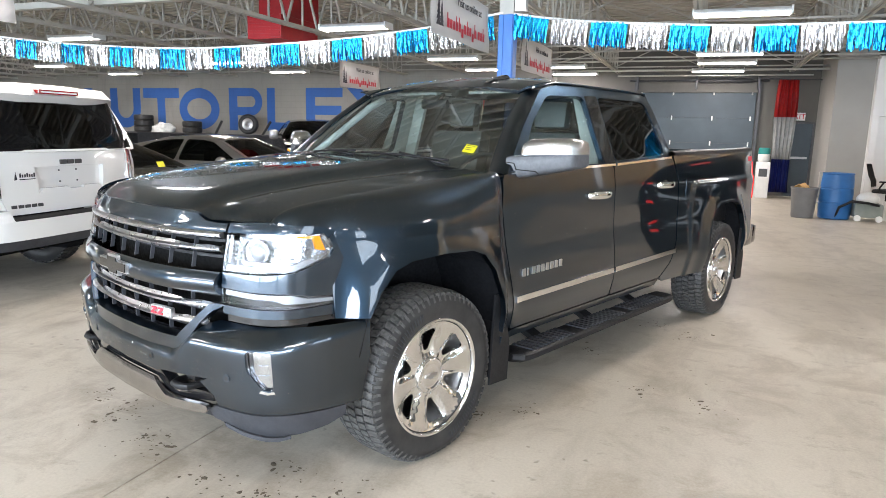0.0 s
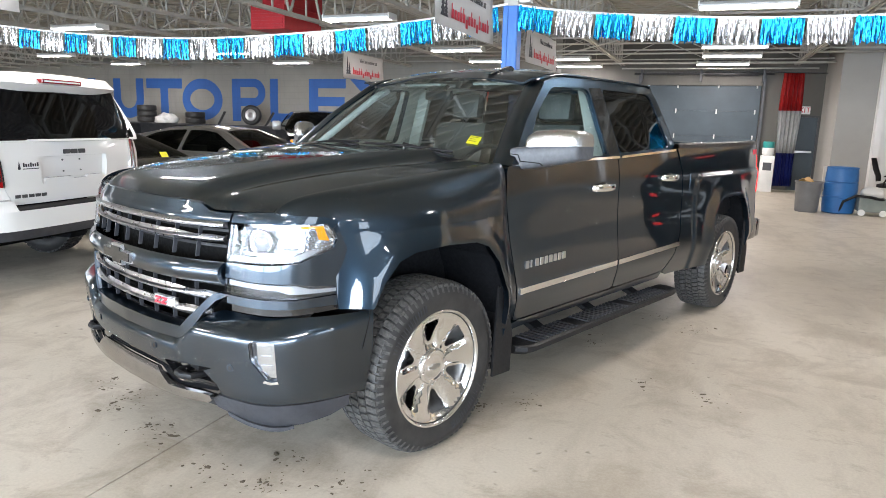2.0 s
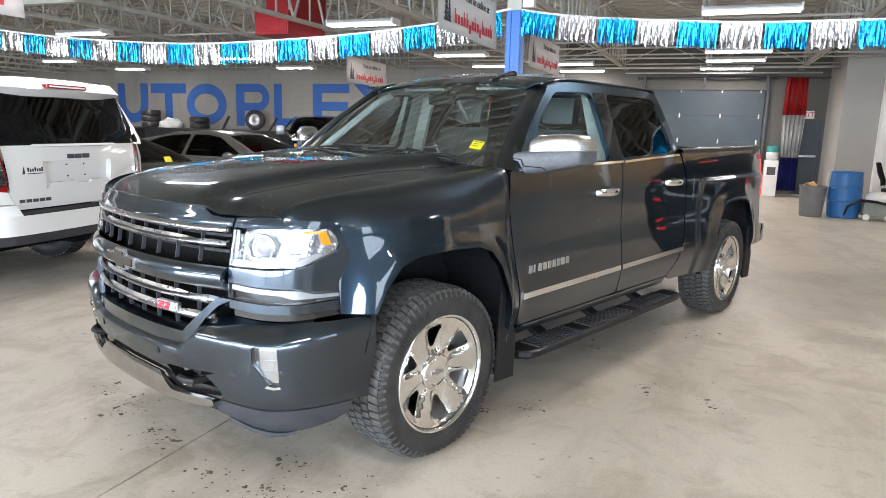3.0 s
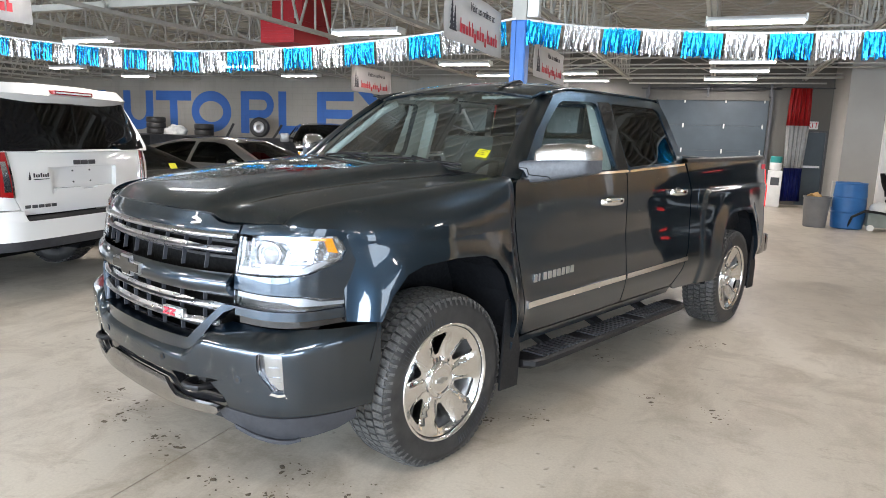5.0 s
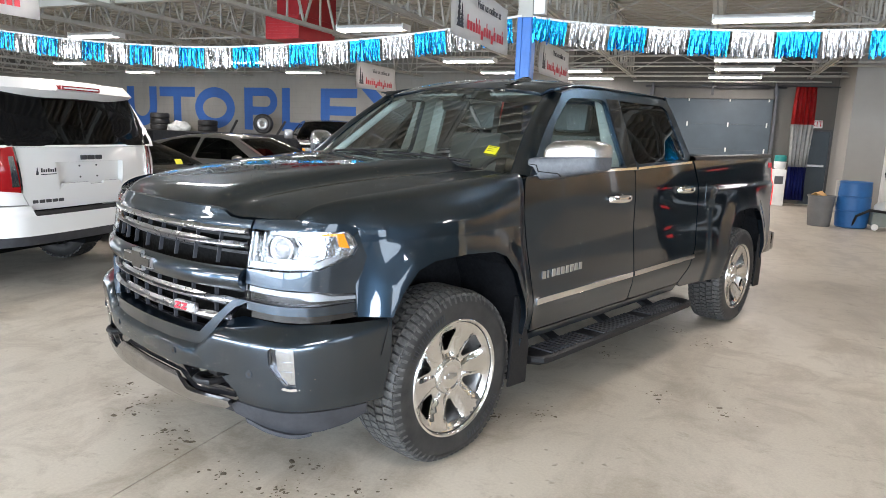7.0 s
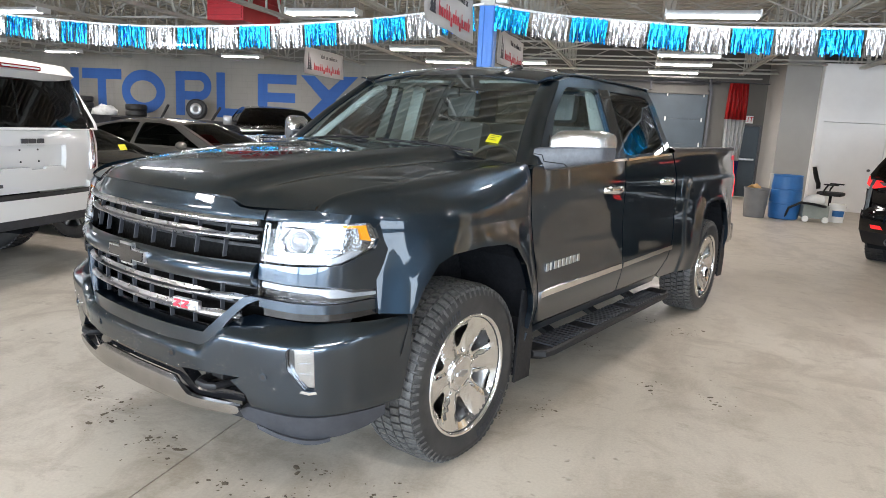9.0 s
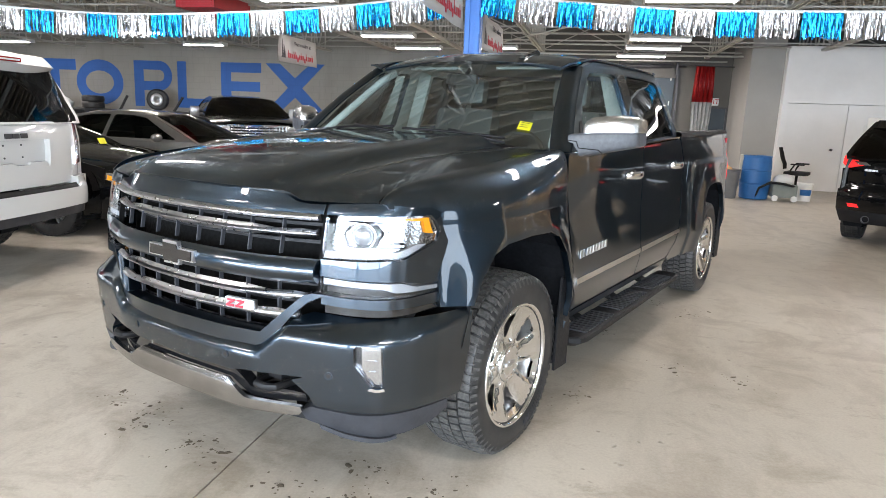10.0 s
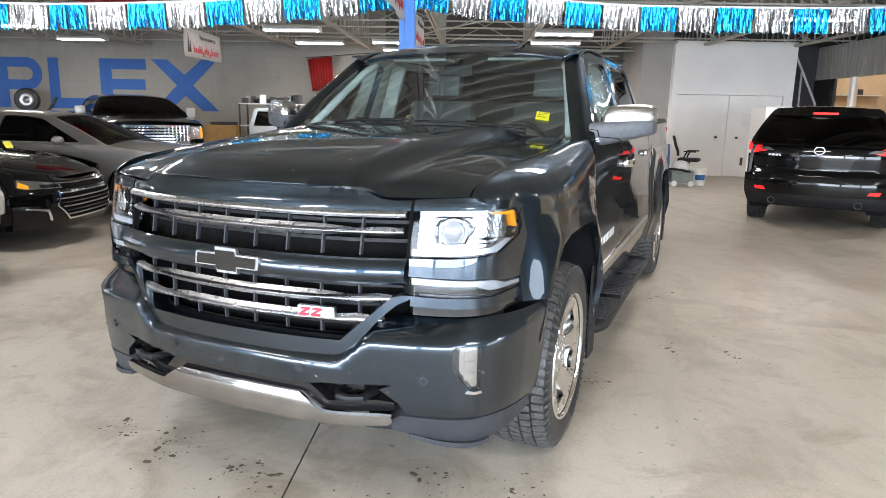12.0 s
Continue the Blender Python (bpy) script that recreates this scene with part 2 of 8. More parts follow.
def concrete_floor():
    m, nt, b = shader("concrete_floor", (0.38, 0.345, 0.285), 0.5)
    v = coords(nt)
    big, mid, fine = noisy(nt, v, 0.35, 5, 0.55, 0.4), noisy(nt, v, 2.2, 8, 0.65, 0.6), noisy(nt, v, 70, 4)
    c = ramp(nt, big, [(0.3, (0.440, 0.396, 0.326)), (0.55, (0.520, 0.476, 0.404)), (0.75, (0.570, 0.530, 0.462))])
    c = blend(nt, ramp(nt, mid, [(0.36, (1, 1, 1)), (0.52, (0, 0, 0))]), c, (0.335, 0.291, 0.230))
    c = blend(nt, ramp(nt, noisy(nt, coords(nt, (0.7, 1.3, 1)), 4.5, 9, 0.75, 0.3), [(0.56, (0, 0, 0)), (0.68, (0.55, 0.55, 0.55))]), c, (0.245, 0.205, 0.150))
    # smears dragged along the lane
    vs = coords(nt, (1.4, 0.5, 1))
    sm = noisy(nt, vs, 1.3, 10, 0.72, 0.25)
    c = blend(nt, ramp(nt, sm, [(0.49, (0, 0, 0)), (0.70, (0.75, 0.75, 0.75))]), c, (0.295, 0.256, 0.205))
    sp = node(nt, "ShaderNodeTexVoronoi", Scale=9.0, Randomness=1.0)
    wv = nt.nodes.new("ShaderNodeVectorMath")
    wv.operation = "ADD"
    nn = nt.nodes.new("ShaderNodeTexNoise")
    nn.inputs["Scale"].default_value = 14
    nt.links.new(v, nn.inputs["Vector"])
    sc = nt.nodes.new("ShaderNodeVectorMath")
    sc.operation = "SCALE"
    sc.inputs[3].default_value = 0.09
    nt.links.new(nn.outputs["Color"], sc.inputs[0])
    nt.links.new(v, wv.inputs[0])
    nt.links.new(sc.outputs[0], wv.inputs[1])
    nt.links.new(wv.outputs[0], sp.inputs["Vector"])
    gate = noisy(nt, v, 1.1, 3)
    mth = nt.nodes.new("ShaderNodeMath")
    mth.operation = "MULTIPLY"
    nt.links.new(ramp(nt, sp.outputs["Distance"], [(0.05, (1, 1, 1)), (0.16, (0, 0, 0))]), mth.inputs[0])
    nt.links.new(ramp(nt, gate, [(0.52, (0, 0, 0)), (0.66, (0.8, 0.8, 0.8))]), mth.inputs[1])
    c = blend(nt, mth.outputs[0], c, (0.134, 0.115, 0.085))
    c = blend(nt, 0.13, c, ramp(nt, fine, [(0.35, (0.235, 0.212, 0.172)), (0.65, (0.600, 0.553, 0.475))]))
    nt.links.new(c, b.inputs["Base Color"])
    r = node(nt, "ShaderNodeMapRange")
    for i, val in ((1, 0.3), (2, 0.7), (3, 0.28), (4, 0.55)):
        r.inputs[i].default_value = val
    nt.links.new(mid, r.inputs[0])
    nt.links.new(r.outputs[0], b.inputs["Roughness"])
    bumpy(nt, b, fine, 0.03, 0.002)
    return m


def block_wall(name, color):
    """Painted concrete with stains."""
    m, nt, b = shader(name, color, 0.75)
    v = coords(nt)
    big, st, fine = noisy(nt, v, 0.5, 6, 0.6), noisy(nt, coords(nt, (2.5, 2.5, 0.5)), 1.5, 7, 0.7), noisy(nt, v, 90, 4)
    c = ramp(nt, big, [(0.3, tuple(x * 0.86 for x in color)), (0.7, tuple(min(1, x * 1.1) for x in color))])
    c = blend(nt, ramp(nt, st, [(0.5, (0, 0, 0)), (0.8, (0.4, 0.4, 0.4))]), c, tuple(x * 0.6 for x in color))
    nt.links.new(c, b.inputs["Base Color"])
    bumpy(nt, b, fine, 0.2, 0.004)
    return m


def steel_deck():
    m, nt, b = shader("steel_deck", (0.5, 0.46, 0.37), 0.55)
    v = coords(nt)
    c = ramp(nt, noisy(nt, v, 0.8, 6), [(0.3, (0.40, 0.37, 0.305)), (0.7, (0.50, 0.465, 0.39))])
    nt.links.new(c, b.inputs["Base Color"])
    return m


def tyre_rubber():
    m, nt, b = shader("tyre_rubber", (0.02, 0.02, 0.02), 0.5, Specular_IOR_Level=0.5)
    v = coords(nt)
    c = ramp(nt, noisy(nt, v, 9, 6), [(0.35, (0.012, 0.012, 0.013)), (0.7, (0.034, 0.033, 0.032))])
    nt.links.new(c, b.inputs["Base Color"])
    bumpy(nt, b, noisy(nt, v, 160, 2), 0.12, 0.002)
    return m


PAINT = car_paint("graphite_blue_paint", (0.020, 0.037, 0.057), 0.6, 1.0, 1.74)
CHROME = shader("chrome", (0.82, 0.82, 0.83), 0.06, 1.0)[0]
WHEEL_CHROME = worn("wheel_chrome", (0.86, 0.86, 0.855), 0.11, 1.0, 0.05, 12, 0.02)
MIRROR_GREY = worn("mirror_grey_plastic", (0.075, 0.08, 0.09), 0.42, 0, 0.2, 40, 0.15)
SKID_METAL = worn("skid_metal", (0.40, 0.39, 0.385), 0.20, 1.0, 0.12, 6, 0.0)
GRILLE_CHROME = worn("grille_chrome", (0.50, 0.50, 0.515), 0.30, 1.0, 0.2, 14, 0.04)
CHROME_WET = shader("wet_chrome", (0.75, 0.75, 0.76), 0.12, 1.0)[0]
_m, _nt, _b = shader("mirror_cap_chrome", (0.62, 0.62, 0.63), 0.26, 1.0)
_v = node(_nt, "ShaderNodeTexVoronoi", Scale=150.0)
_nt.links.new(coords(_nt), _v.inputs["Vector"])
bumpy(_nt, _b, _v.outputs["Distance"], 0.42, 0.003)
CHROME_DROPS = _m
SATIN = worn("satin_metal", (0.5, 0.5, 0.5), 0.32, 1.0, 0.08)
BLACK_PLASTIC = worn("black_plastic", (0.008, 0.008, 0.009), 0.5, 0, 0.2, Specular_IOR_Level=0.3)
GREY_PLASTIC = worn("weathered_grey_plastic", (0.035, 0.037, 0.043), 0.5, 0, 0.25, 9, 0.12, Specular_IOR_Level=0.35)
GLOSS_BLACK = shader("gloss_black", (0.008, 0.008, 0.009), 0.08, 0, Coat_Weight=0.6, Coat_Roughness=0.03)[0]
RUBBER = tyre_rubber()
TREAD = worn("scuffed_tread_rubber", (0.062, 0.061, 0.059), 0.55, 0, 0.6, 55, 0.2)
DARK = worn("underbody_and_gap_black", (0.004, 0.004, 0.004), 0.8, Specular_IOR_Level=0.1)
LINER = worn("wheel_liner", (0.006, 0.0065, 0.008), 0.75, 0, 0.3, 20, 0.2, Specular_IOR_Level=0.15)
GLASS = clear_glass("windscreen_glass", (0.70, 0.88, 0.83), 2.9)
TINT = clear_glass("tinted_glass", (0.07, 0.075, 0.075), 1.5)
DOOR_GLASS = clear_glass("door_glass", (0.74, 0.93, 0.88), 1.5)
PRIVACY = shader("privacy_glass", (0.005, 0.005, 0.0055), 0.04, 0, Specular_IOR_Level=0.22)[0]
SEDAN_GLASS = clear_glass("sedan_glass", (0.16, 0.18, 0.165), 1.22)
OFFICE_GLASS = clear_glass("office_glass", (0.72, 0.73, 0.75), 1.5)
LENS = clear_glass("lamp_lens", (0.96, 0.97, 0.98), 1.45)
AMBER = shader("glowing_amber_lens", (0.9, 0.35, 0.02), 0.15, 0, Transmission_Weight=0.3, Coat_Weight=0.7)[0]
# weak emission makes the amber lenses look bright by themselves
AMBER.node_tree.nodes["Principled BSDF"].inputs["Emission Color"].default_value = (1, 0.45, 0.03, 1)
AMBER.node_tree.nodes["Principled BSDF"].inputs["Emission Strength"].default_value = 0.45
RED_LENS = shader("red_lens", (0.28, 0.008, 0.010), 0.12, 0, Coat_Weight=0.8)[0]
RED_LIT = glow("lit_red_lens", (0.9, 0.02, 0.02), 0.7)
REFLECTOR = shader("lamp_reflector", (0.62, 0.63, 0.65), 0.18, 1.0)[0]
LAMP_BOWL, _nt, _b = shader("lamp_silvered_bowl", (0.42, 0.43, 0.445), 0.16, 1.0)
_v = node(_nt, "ShaderNodeTexVoronoi", Scale=95.0)
_nt.links.new(coords(_nt), _v.inputs["Vector"])
bumpy(_nt, _b, _v.outputs["Distance"], 0.09, 0.01)
LIGHT_BAR, _nt, _b = shader("light_bar_white", (0.46, 0.48, 0.51), 0.22, 0.35)
_v = node(_nt, "ShaderNodeTexVoronoi", Scale=130.0)
_nt.links.new(coords(_nt), _v.inputs["Vector"])
bumpy(_nt, _b, _v.outputs["Distance"], 0.25, 0.006)
PROJECTOR = shader("projector_lens", (0.30, 0.31, 0.33), 0.05, 0.6, Coat_Weight=1.0)[0]
LAMP_DARK = shader("lamp_dark_bowl", (0.13, 0.135, 0.145), 0.22, 0.85)[0]
SEAT = worn("pale_leather", (0.30, 0.30, 0.28), 0.5, 0, 0.1, 8, 0.1)
SEAT_GREY = worn("grey_leather", (0.05, 0.05, 0.048), 0.5, 0, 0.15, 8, 0.1)
LINING = worn("grey_trim_cloth", (0.55, 0.56, 0.54), 0.7, 0, 0.1)
SEAT_DARK = worn("dark_trim", (0.02, 0.02, 0.02), 0.6, 0, 0.15)
YELLOW = worn("yellow_paper", (0.85, 0.80, 0.03), 0.6, 0, 0.04, 20, 0)
PAPER = worn("white_paper", (0.82, 0.82, 0.80), 0.6, 0, 0.04)
RED = worn("red_enamel", (0.42, 0.012, 0.018), 0.4, 0, 0.12)
WHITE_PAINT = shader("white_car_paint", (0.80, 0.80, 0.79), 0.3, 0, Coat_Weight=1.0, Coat_Roughness=0.03)[0]
BLACK_PAINT = car_paint("black_car_paint", (0.002, 0.002, 0.0022), 0.3, 0.0, 1.45, 0.05)
SILVER_PAINT = car_paint("silver_car_paint", (0.38, 0.375, 0.36), 0.3, 0.75, edge=(1, 1, 1))
FLOOR = concrete_floor()
WALL = block_wall("grey_painted_block", (0.31, 0.298, 0.268))
WALL_DARKER = block_wall("darker_grey_concrete", (0.125, 0.12, 0.108))
WALL_WHITE = worn("white_wall_paint", (0.86, 0.86, 0.85), 0.6, 0, 0.05, 1.2, 0.05)
DARK_WALL = worn("dark_grey_wall_paint", (0.13, 0.128, 0.122), 0.75, 0, 0.15, 1.2, 0.05)
WALL_GREY = worn("pale_grey_wall_paint", (0.34, 0.335, 0.315), 0.7, 0, 0.06, 1.2, 0.05)
SIGN_BLUE = block_wall("blue_wall_lettering", (0.035, 0.13, 0.42))
DECK = steel_deck()
STEEL = worn("cream_painted_steel", (0.46, 0.445, 0.40), 0.5, 0, 0.1, 3, 0.05)
STEEL_DARK = worn("dark_steel", (0.08, 0.08, 0.085), 0.5, 0.4, 0.2)
POST_BLUE = worn("blue_enamel", (0.03, 0.17, 0.55), 0.42, 0, 0.12, 4, 0.05)
LAMP_TUBE = glow("fluorescent_diffuser", (1.0, 0.948, 0.905), TUBE)
WHITE_ENAMEL = worn("white_enamel", (0.78, 0.78, 0.76), 0.4, 0, 0.05)
FOIL_SILVER = worn("silver_foil", (0.50, 0.50, 0.505), 0.24, 1.0, 0.08, 30, 0.1)
FOIL_BLUE = worn("blue_foil", (0.012, 0.36, 0.72), 0.22, 1.0, 0.2, 30, 0.1)
BANNER = worn("white_banner_vinyl", (0.78, 0.77, 0.76), 0.5, 0, 0.05, 3, 0)
INK = worn("dark_ink", (0.03, 0.03, 0.04), 0.6, 0, 0.1)
INK_RED = worn("red_ink", (0.55, 0.03, 0.05), 0.6, 0, 0.1)
DOOR_SLATE = worn("slate_blue_door_paint", (0.045, 0.064, 0.080), 0.5, 0, 0.15, 2, 0.05)
VINYL_RED = worn("red_curtain_vinyl", (0.45, 0.02, 0.02), 0.35, 0, 0.15)
VINYL_BLUE = worn("blue_curtain_vinyl", (0.015, 0.025, 0.17), 0.35, 0, 0.15)
VINYL_CLEAR = worn("clear_curtain_vinyl", (0.62, 0.63, 0.62), 0.22, 0, 0.12, 8, 0.1)
BARREL_BLUE = worn("blue_barrel_plastic", (0.02, 0.13, 0.36), 0.42, 0, 0.12, 5, 0.08)
BIN_GREY = worn("grey_bin_plastic", (0.16, 0.16, 0.16), 0.5, 0, 0.1)
TEAL = worn("teal_plastic", (0.02, 0.26, 0.24), 0.4, 0, 0.1)
MESH_BLACK = worn("black_chair_mesh", (0.012, 0.012, 0.013), 0.7, 0, 0.2)
GREEN_GREY = worn("grey_green_plastic", (0.22, 0.25, 0.23), 0.5, 0, 0.12)
TAN = worn("tan_cardboard", (0.45, 0.27, 0.1), 0.7, 0, 0.15)
MUD = worn("dried_mud", (0.13, 0.105, 0.075), 0.9, 0, 0.3, 30, 0.3)
WARM_WALL = worn("warm_office_wall", (0.74, 0.58, 0.38), 0.6, 0, 0.08)

# ---- the hall ----
X0, X1, Y0, Y1, TOP = -27.0, 13.0, -10.0, 16.9, 4.45

bm = bmesh.new()
for a, b in ((X0, -0.234), (-0.226, X1)):
    box(bm, a, b, Y0, Y1, -0.2, 0.0)
box(bm, -0.234, -0.226, Y0, Y1, -0.2, -0.012, mat=1)
floor = solid("floor", bm, [FLOOR, DARK], "worn beige-grey concrete floor with stains and a saw-cut joint", "floor", "structure")


def block_material(mat, size=0.2):
    """Adds shallow courses of block to a wall paint."""
    nt = mat.node_tree
    b = nt.nodes["Principled BSDF"]
    c = nt.nodes.new("ShaderNodeTexCoord")
    mp = nt.nodes.new("ShaderNodeMapping")
    mp.inputs["Rotation"].default_value = (radians(90), 0, 0)
    nt.links.new(c.outputs["Object"], mp.inputs["Vector"])
    br = node(nt, "ShaderNodeTexBrick", Scale=1.0, Mortar_Size=0.008, Brick_Width=0.4, Row_Height=size)
    br.inputs["Color1"].default_value = br.inputs["Color2"].default_value = (1, 1, 1, 1)
    br.inputs["Mortar"].default_value = (0, 0, 0, 1)
    nt.links.new(mp.outputs["Vector"], br.inputs["Vector"])
    old = b.inputs["Base Color"].links[0].from_socket
    nt.links.new(blend(nt, 0.07, old, br.outputs["Color"], "MULTIPLY"), b.inputs["Base Color"])


block_material(WALL)
block_material(SIGN_BLUE)

bm = bmesh.new()
GX0, GX1, GZ = 0.1, 3.2, 2.72          # overhead door
EX0, EX1, EZ = 4.02, 4.64, 1.96        # exit door
box(bm, X0, -2.2, Y1, Y1 + 0.3, 0, TOP)
# right of x = -2.2 the wall takes the darker grey
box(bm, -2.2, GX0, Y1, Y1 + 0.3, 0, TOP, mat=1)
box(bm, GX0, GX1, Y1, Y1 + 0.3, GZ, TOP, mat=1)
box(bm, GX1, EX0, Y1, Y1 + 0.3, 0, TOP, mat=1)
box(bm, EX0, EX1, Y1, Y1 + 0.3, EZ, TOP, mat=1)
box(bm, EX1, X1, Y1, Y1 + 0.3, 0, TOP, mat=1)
solid("wall_north", bm, [WALL, WALL_DARKER], "grey painted concrete block wall at the back of the hall", "wall", "structure")

bm = bmesh.new()
BAYS = (-10.2, -4.4, 1.4, 7.2)
edge = X0
for c in BAYS:
    box(bm, edge, c - 2.75, Y0 - 0.3, Y0, 0, TOP)
    box(bm, c - 2.75, c + 2.75, Y0 - 0.3, Y0, 3.25, TOP)
    edge = c + 2.75
box(bm, edge, X1, Y0 - 0.3, Y0, 0, TOP)
solid("wall_south", bm, DARK_WALL, "dark grey wall with open vehicle bays", "wall", "structure")
solid("wall_west", box(bmesh.new(), X0 - 0.3, X0, Y0, Y1, 0, TOP), DARK_WALL, "dark grey painted side wall", "wall", "structure")
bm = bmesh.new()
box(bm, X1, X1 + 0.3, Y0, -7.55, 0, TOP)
# opening made for the added east lamp
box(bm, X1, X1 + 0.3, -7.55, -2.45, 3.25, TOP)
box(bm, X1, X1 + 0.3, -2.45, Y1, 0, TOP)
solid("wall_east", bm, DARK_WALL, "dark grey painted side wall with an assumed open bay", "wall", "structure")
for c in BAYS:
    bm = bmesh.new()
    for dx in (-2.72, 2.72):
        box(bm, c + dx - 0.06, c + dx + 0.06, Y0 - 0.2, Y0 + 0.06, 0, 3.25)
    box(bm, c - 2.66, c + 2.66, Y0 - 0.2, Y0 + 0.06, 3.15, 3.25)
    solid("bay_frame", bm, STEEL_DARK, "dark steel frame of an open vehicle bay", "door frame", "structure")
solid("ground", box(bmesh.new(), -300, 300, -300, Y0 - 0.3, -0.3, -0.05), worn("outdoor_paving", (0.3, 0.3, 0.3), 0.8), "pale paving outside the bays", "ground", "structure")

# steel deck with ribs along x
bm = bmesh.new()
rows = []
y, k = Y0 - 0.3, 0
while y < Y1 + 0.3:
    for dy, dz in ((0.0, 0.0), (0.085, 0.0), (0.095, 0.13), (0.31, 0.13)):
        rows.append([bm.verts.new((X0 - 0.3, y + dy, TOP - 0.09 + dz)), bm.verts.new((X1 + 0.3, y + dy, TOP - 0.09 + dz))])
    y += 0.32
skin(bm, rows, False)
box(bm, X0 - 0.3, X1 + 0.3, Y0 - 0.3, Y1 + 0.3, TOP + 0.045, TOP + 0.15)
solid("ceiling", bm, DECK, "beige ribbed steel roof deck", "ceiling", "structure")

# open-web joists along y
bm = bmesh.new()
JB, JT = 3.27, 4.36
for z in (JB, JT):
    for dx in (-0.035, 0.035):
        bar(bm, (dx, Y0, z), (dx, Y1, z), 0.045, 0.055)
y, up = Y0, True
while y < Y1 - 0.5:
    a, b = ((0, y, JB), (0, y + 0.5, JT)) if up else ((0, y, JT), (0, y + 0.5, JB))
    bar(bm, a, b, 0.035, 0.035)
    if up:
        bar(bm, (0, y + 0.5, JB), (0, y + 0.5, JT), 0.028, 0.028)
    y, up = y + 0.5, not up
JOIST = finish(bm, "roof_joist", STEEL)
for k in range(-12, 6):
    j = tagged(new("roof_joist", JOIST), "cream painted open-web steel roof joist", "joist", "roof joists", "structure")
    j.matrix_world = pose(1.75 + 2.2 * k, 0, 0)
# thin bridging bars tie the joists together
for by_ in (8.6, 11.2, 13.6, 15.9):
    bm = bmesh.new()
    bar(bm, (X0, by_, JB + 0.05), (X1, by_, JB + 0.05), 0.03, 0.03)
    for k in range(-12, 5):
        xa = 1.75 + 2.2 * k
        bar(bm, (xa, by_, JB + 0.05), (xa + 2.2, by_, JT - 0.05), 0.022, 0.022)
        bar(bm, (xa, by_, JT - 0.05), (xa + 2.2, by_, JB + 0.05), 0.022, 0.022)
    solid("joist_bridging", bm, STEEL, "thin cream cross bracing between the joists", "bracing", "structure")
# girder across, over the post line
bm = bmesh.new()
for z in (3.38, 4.3):
    bar(bm, (X0, 5.1, z), (X1, 5.1, z), 0.12, 0.1)
x, up = X0, True
while x < X1 - 1:
    a, b = ((x, 5.1, 3.4), (x + 1, 5.1, 4.28)) if up else ((x, 5.1, 4.28), (x + 1, 5.1, 3.4))
    bar(bm, a, b, 0.06, 0.06)
    x, up = x + 1, not up
solid("roof_girder", bm, STEEL, "cream painted steel roof girder over the post", "girder", "structure")
# pipes under the joists near the overhead door
for py, pz, xa, xb, r in ((12.6, 3.36, -14, 4.9, 0.022), (14.2, 3.3, -6, 5.4, 0.022), (15.6, 3.2, -1.6, 5.0, 0.028), (16.3, 3.12, -0.4, 4.4, 0.02)):
    solid("ceiling_pipe", rod(bmesh.new(), (xa, py, pz), (xb, py, pz), r), STEEL, "thin cream painted pipe under the joists", "pipe", "structure", smooth=True)
solid("ceiling_pipe", rod(bmesh.new(), (-1.2, 11.5, 2.98), (1.3, 8.9, 3.2), 0.014), STEEL, "thin slanting grey pipe under the joists", "pipe", "structure", smooth=True)

# painted letters on the back wall
LZ0, LZ1, LY = 1.38, 2.86, Y1 - 0.005


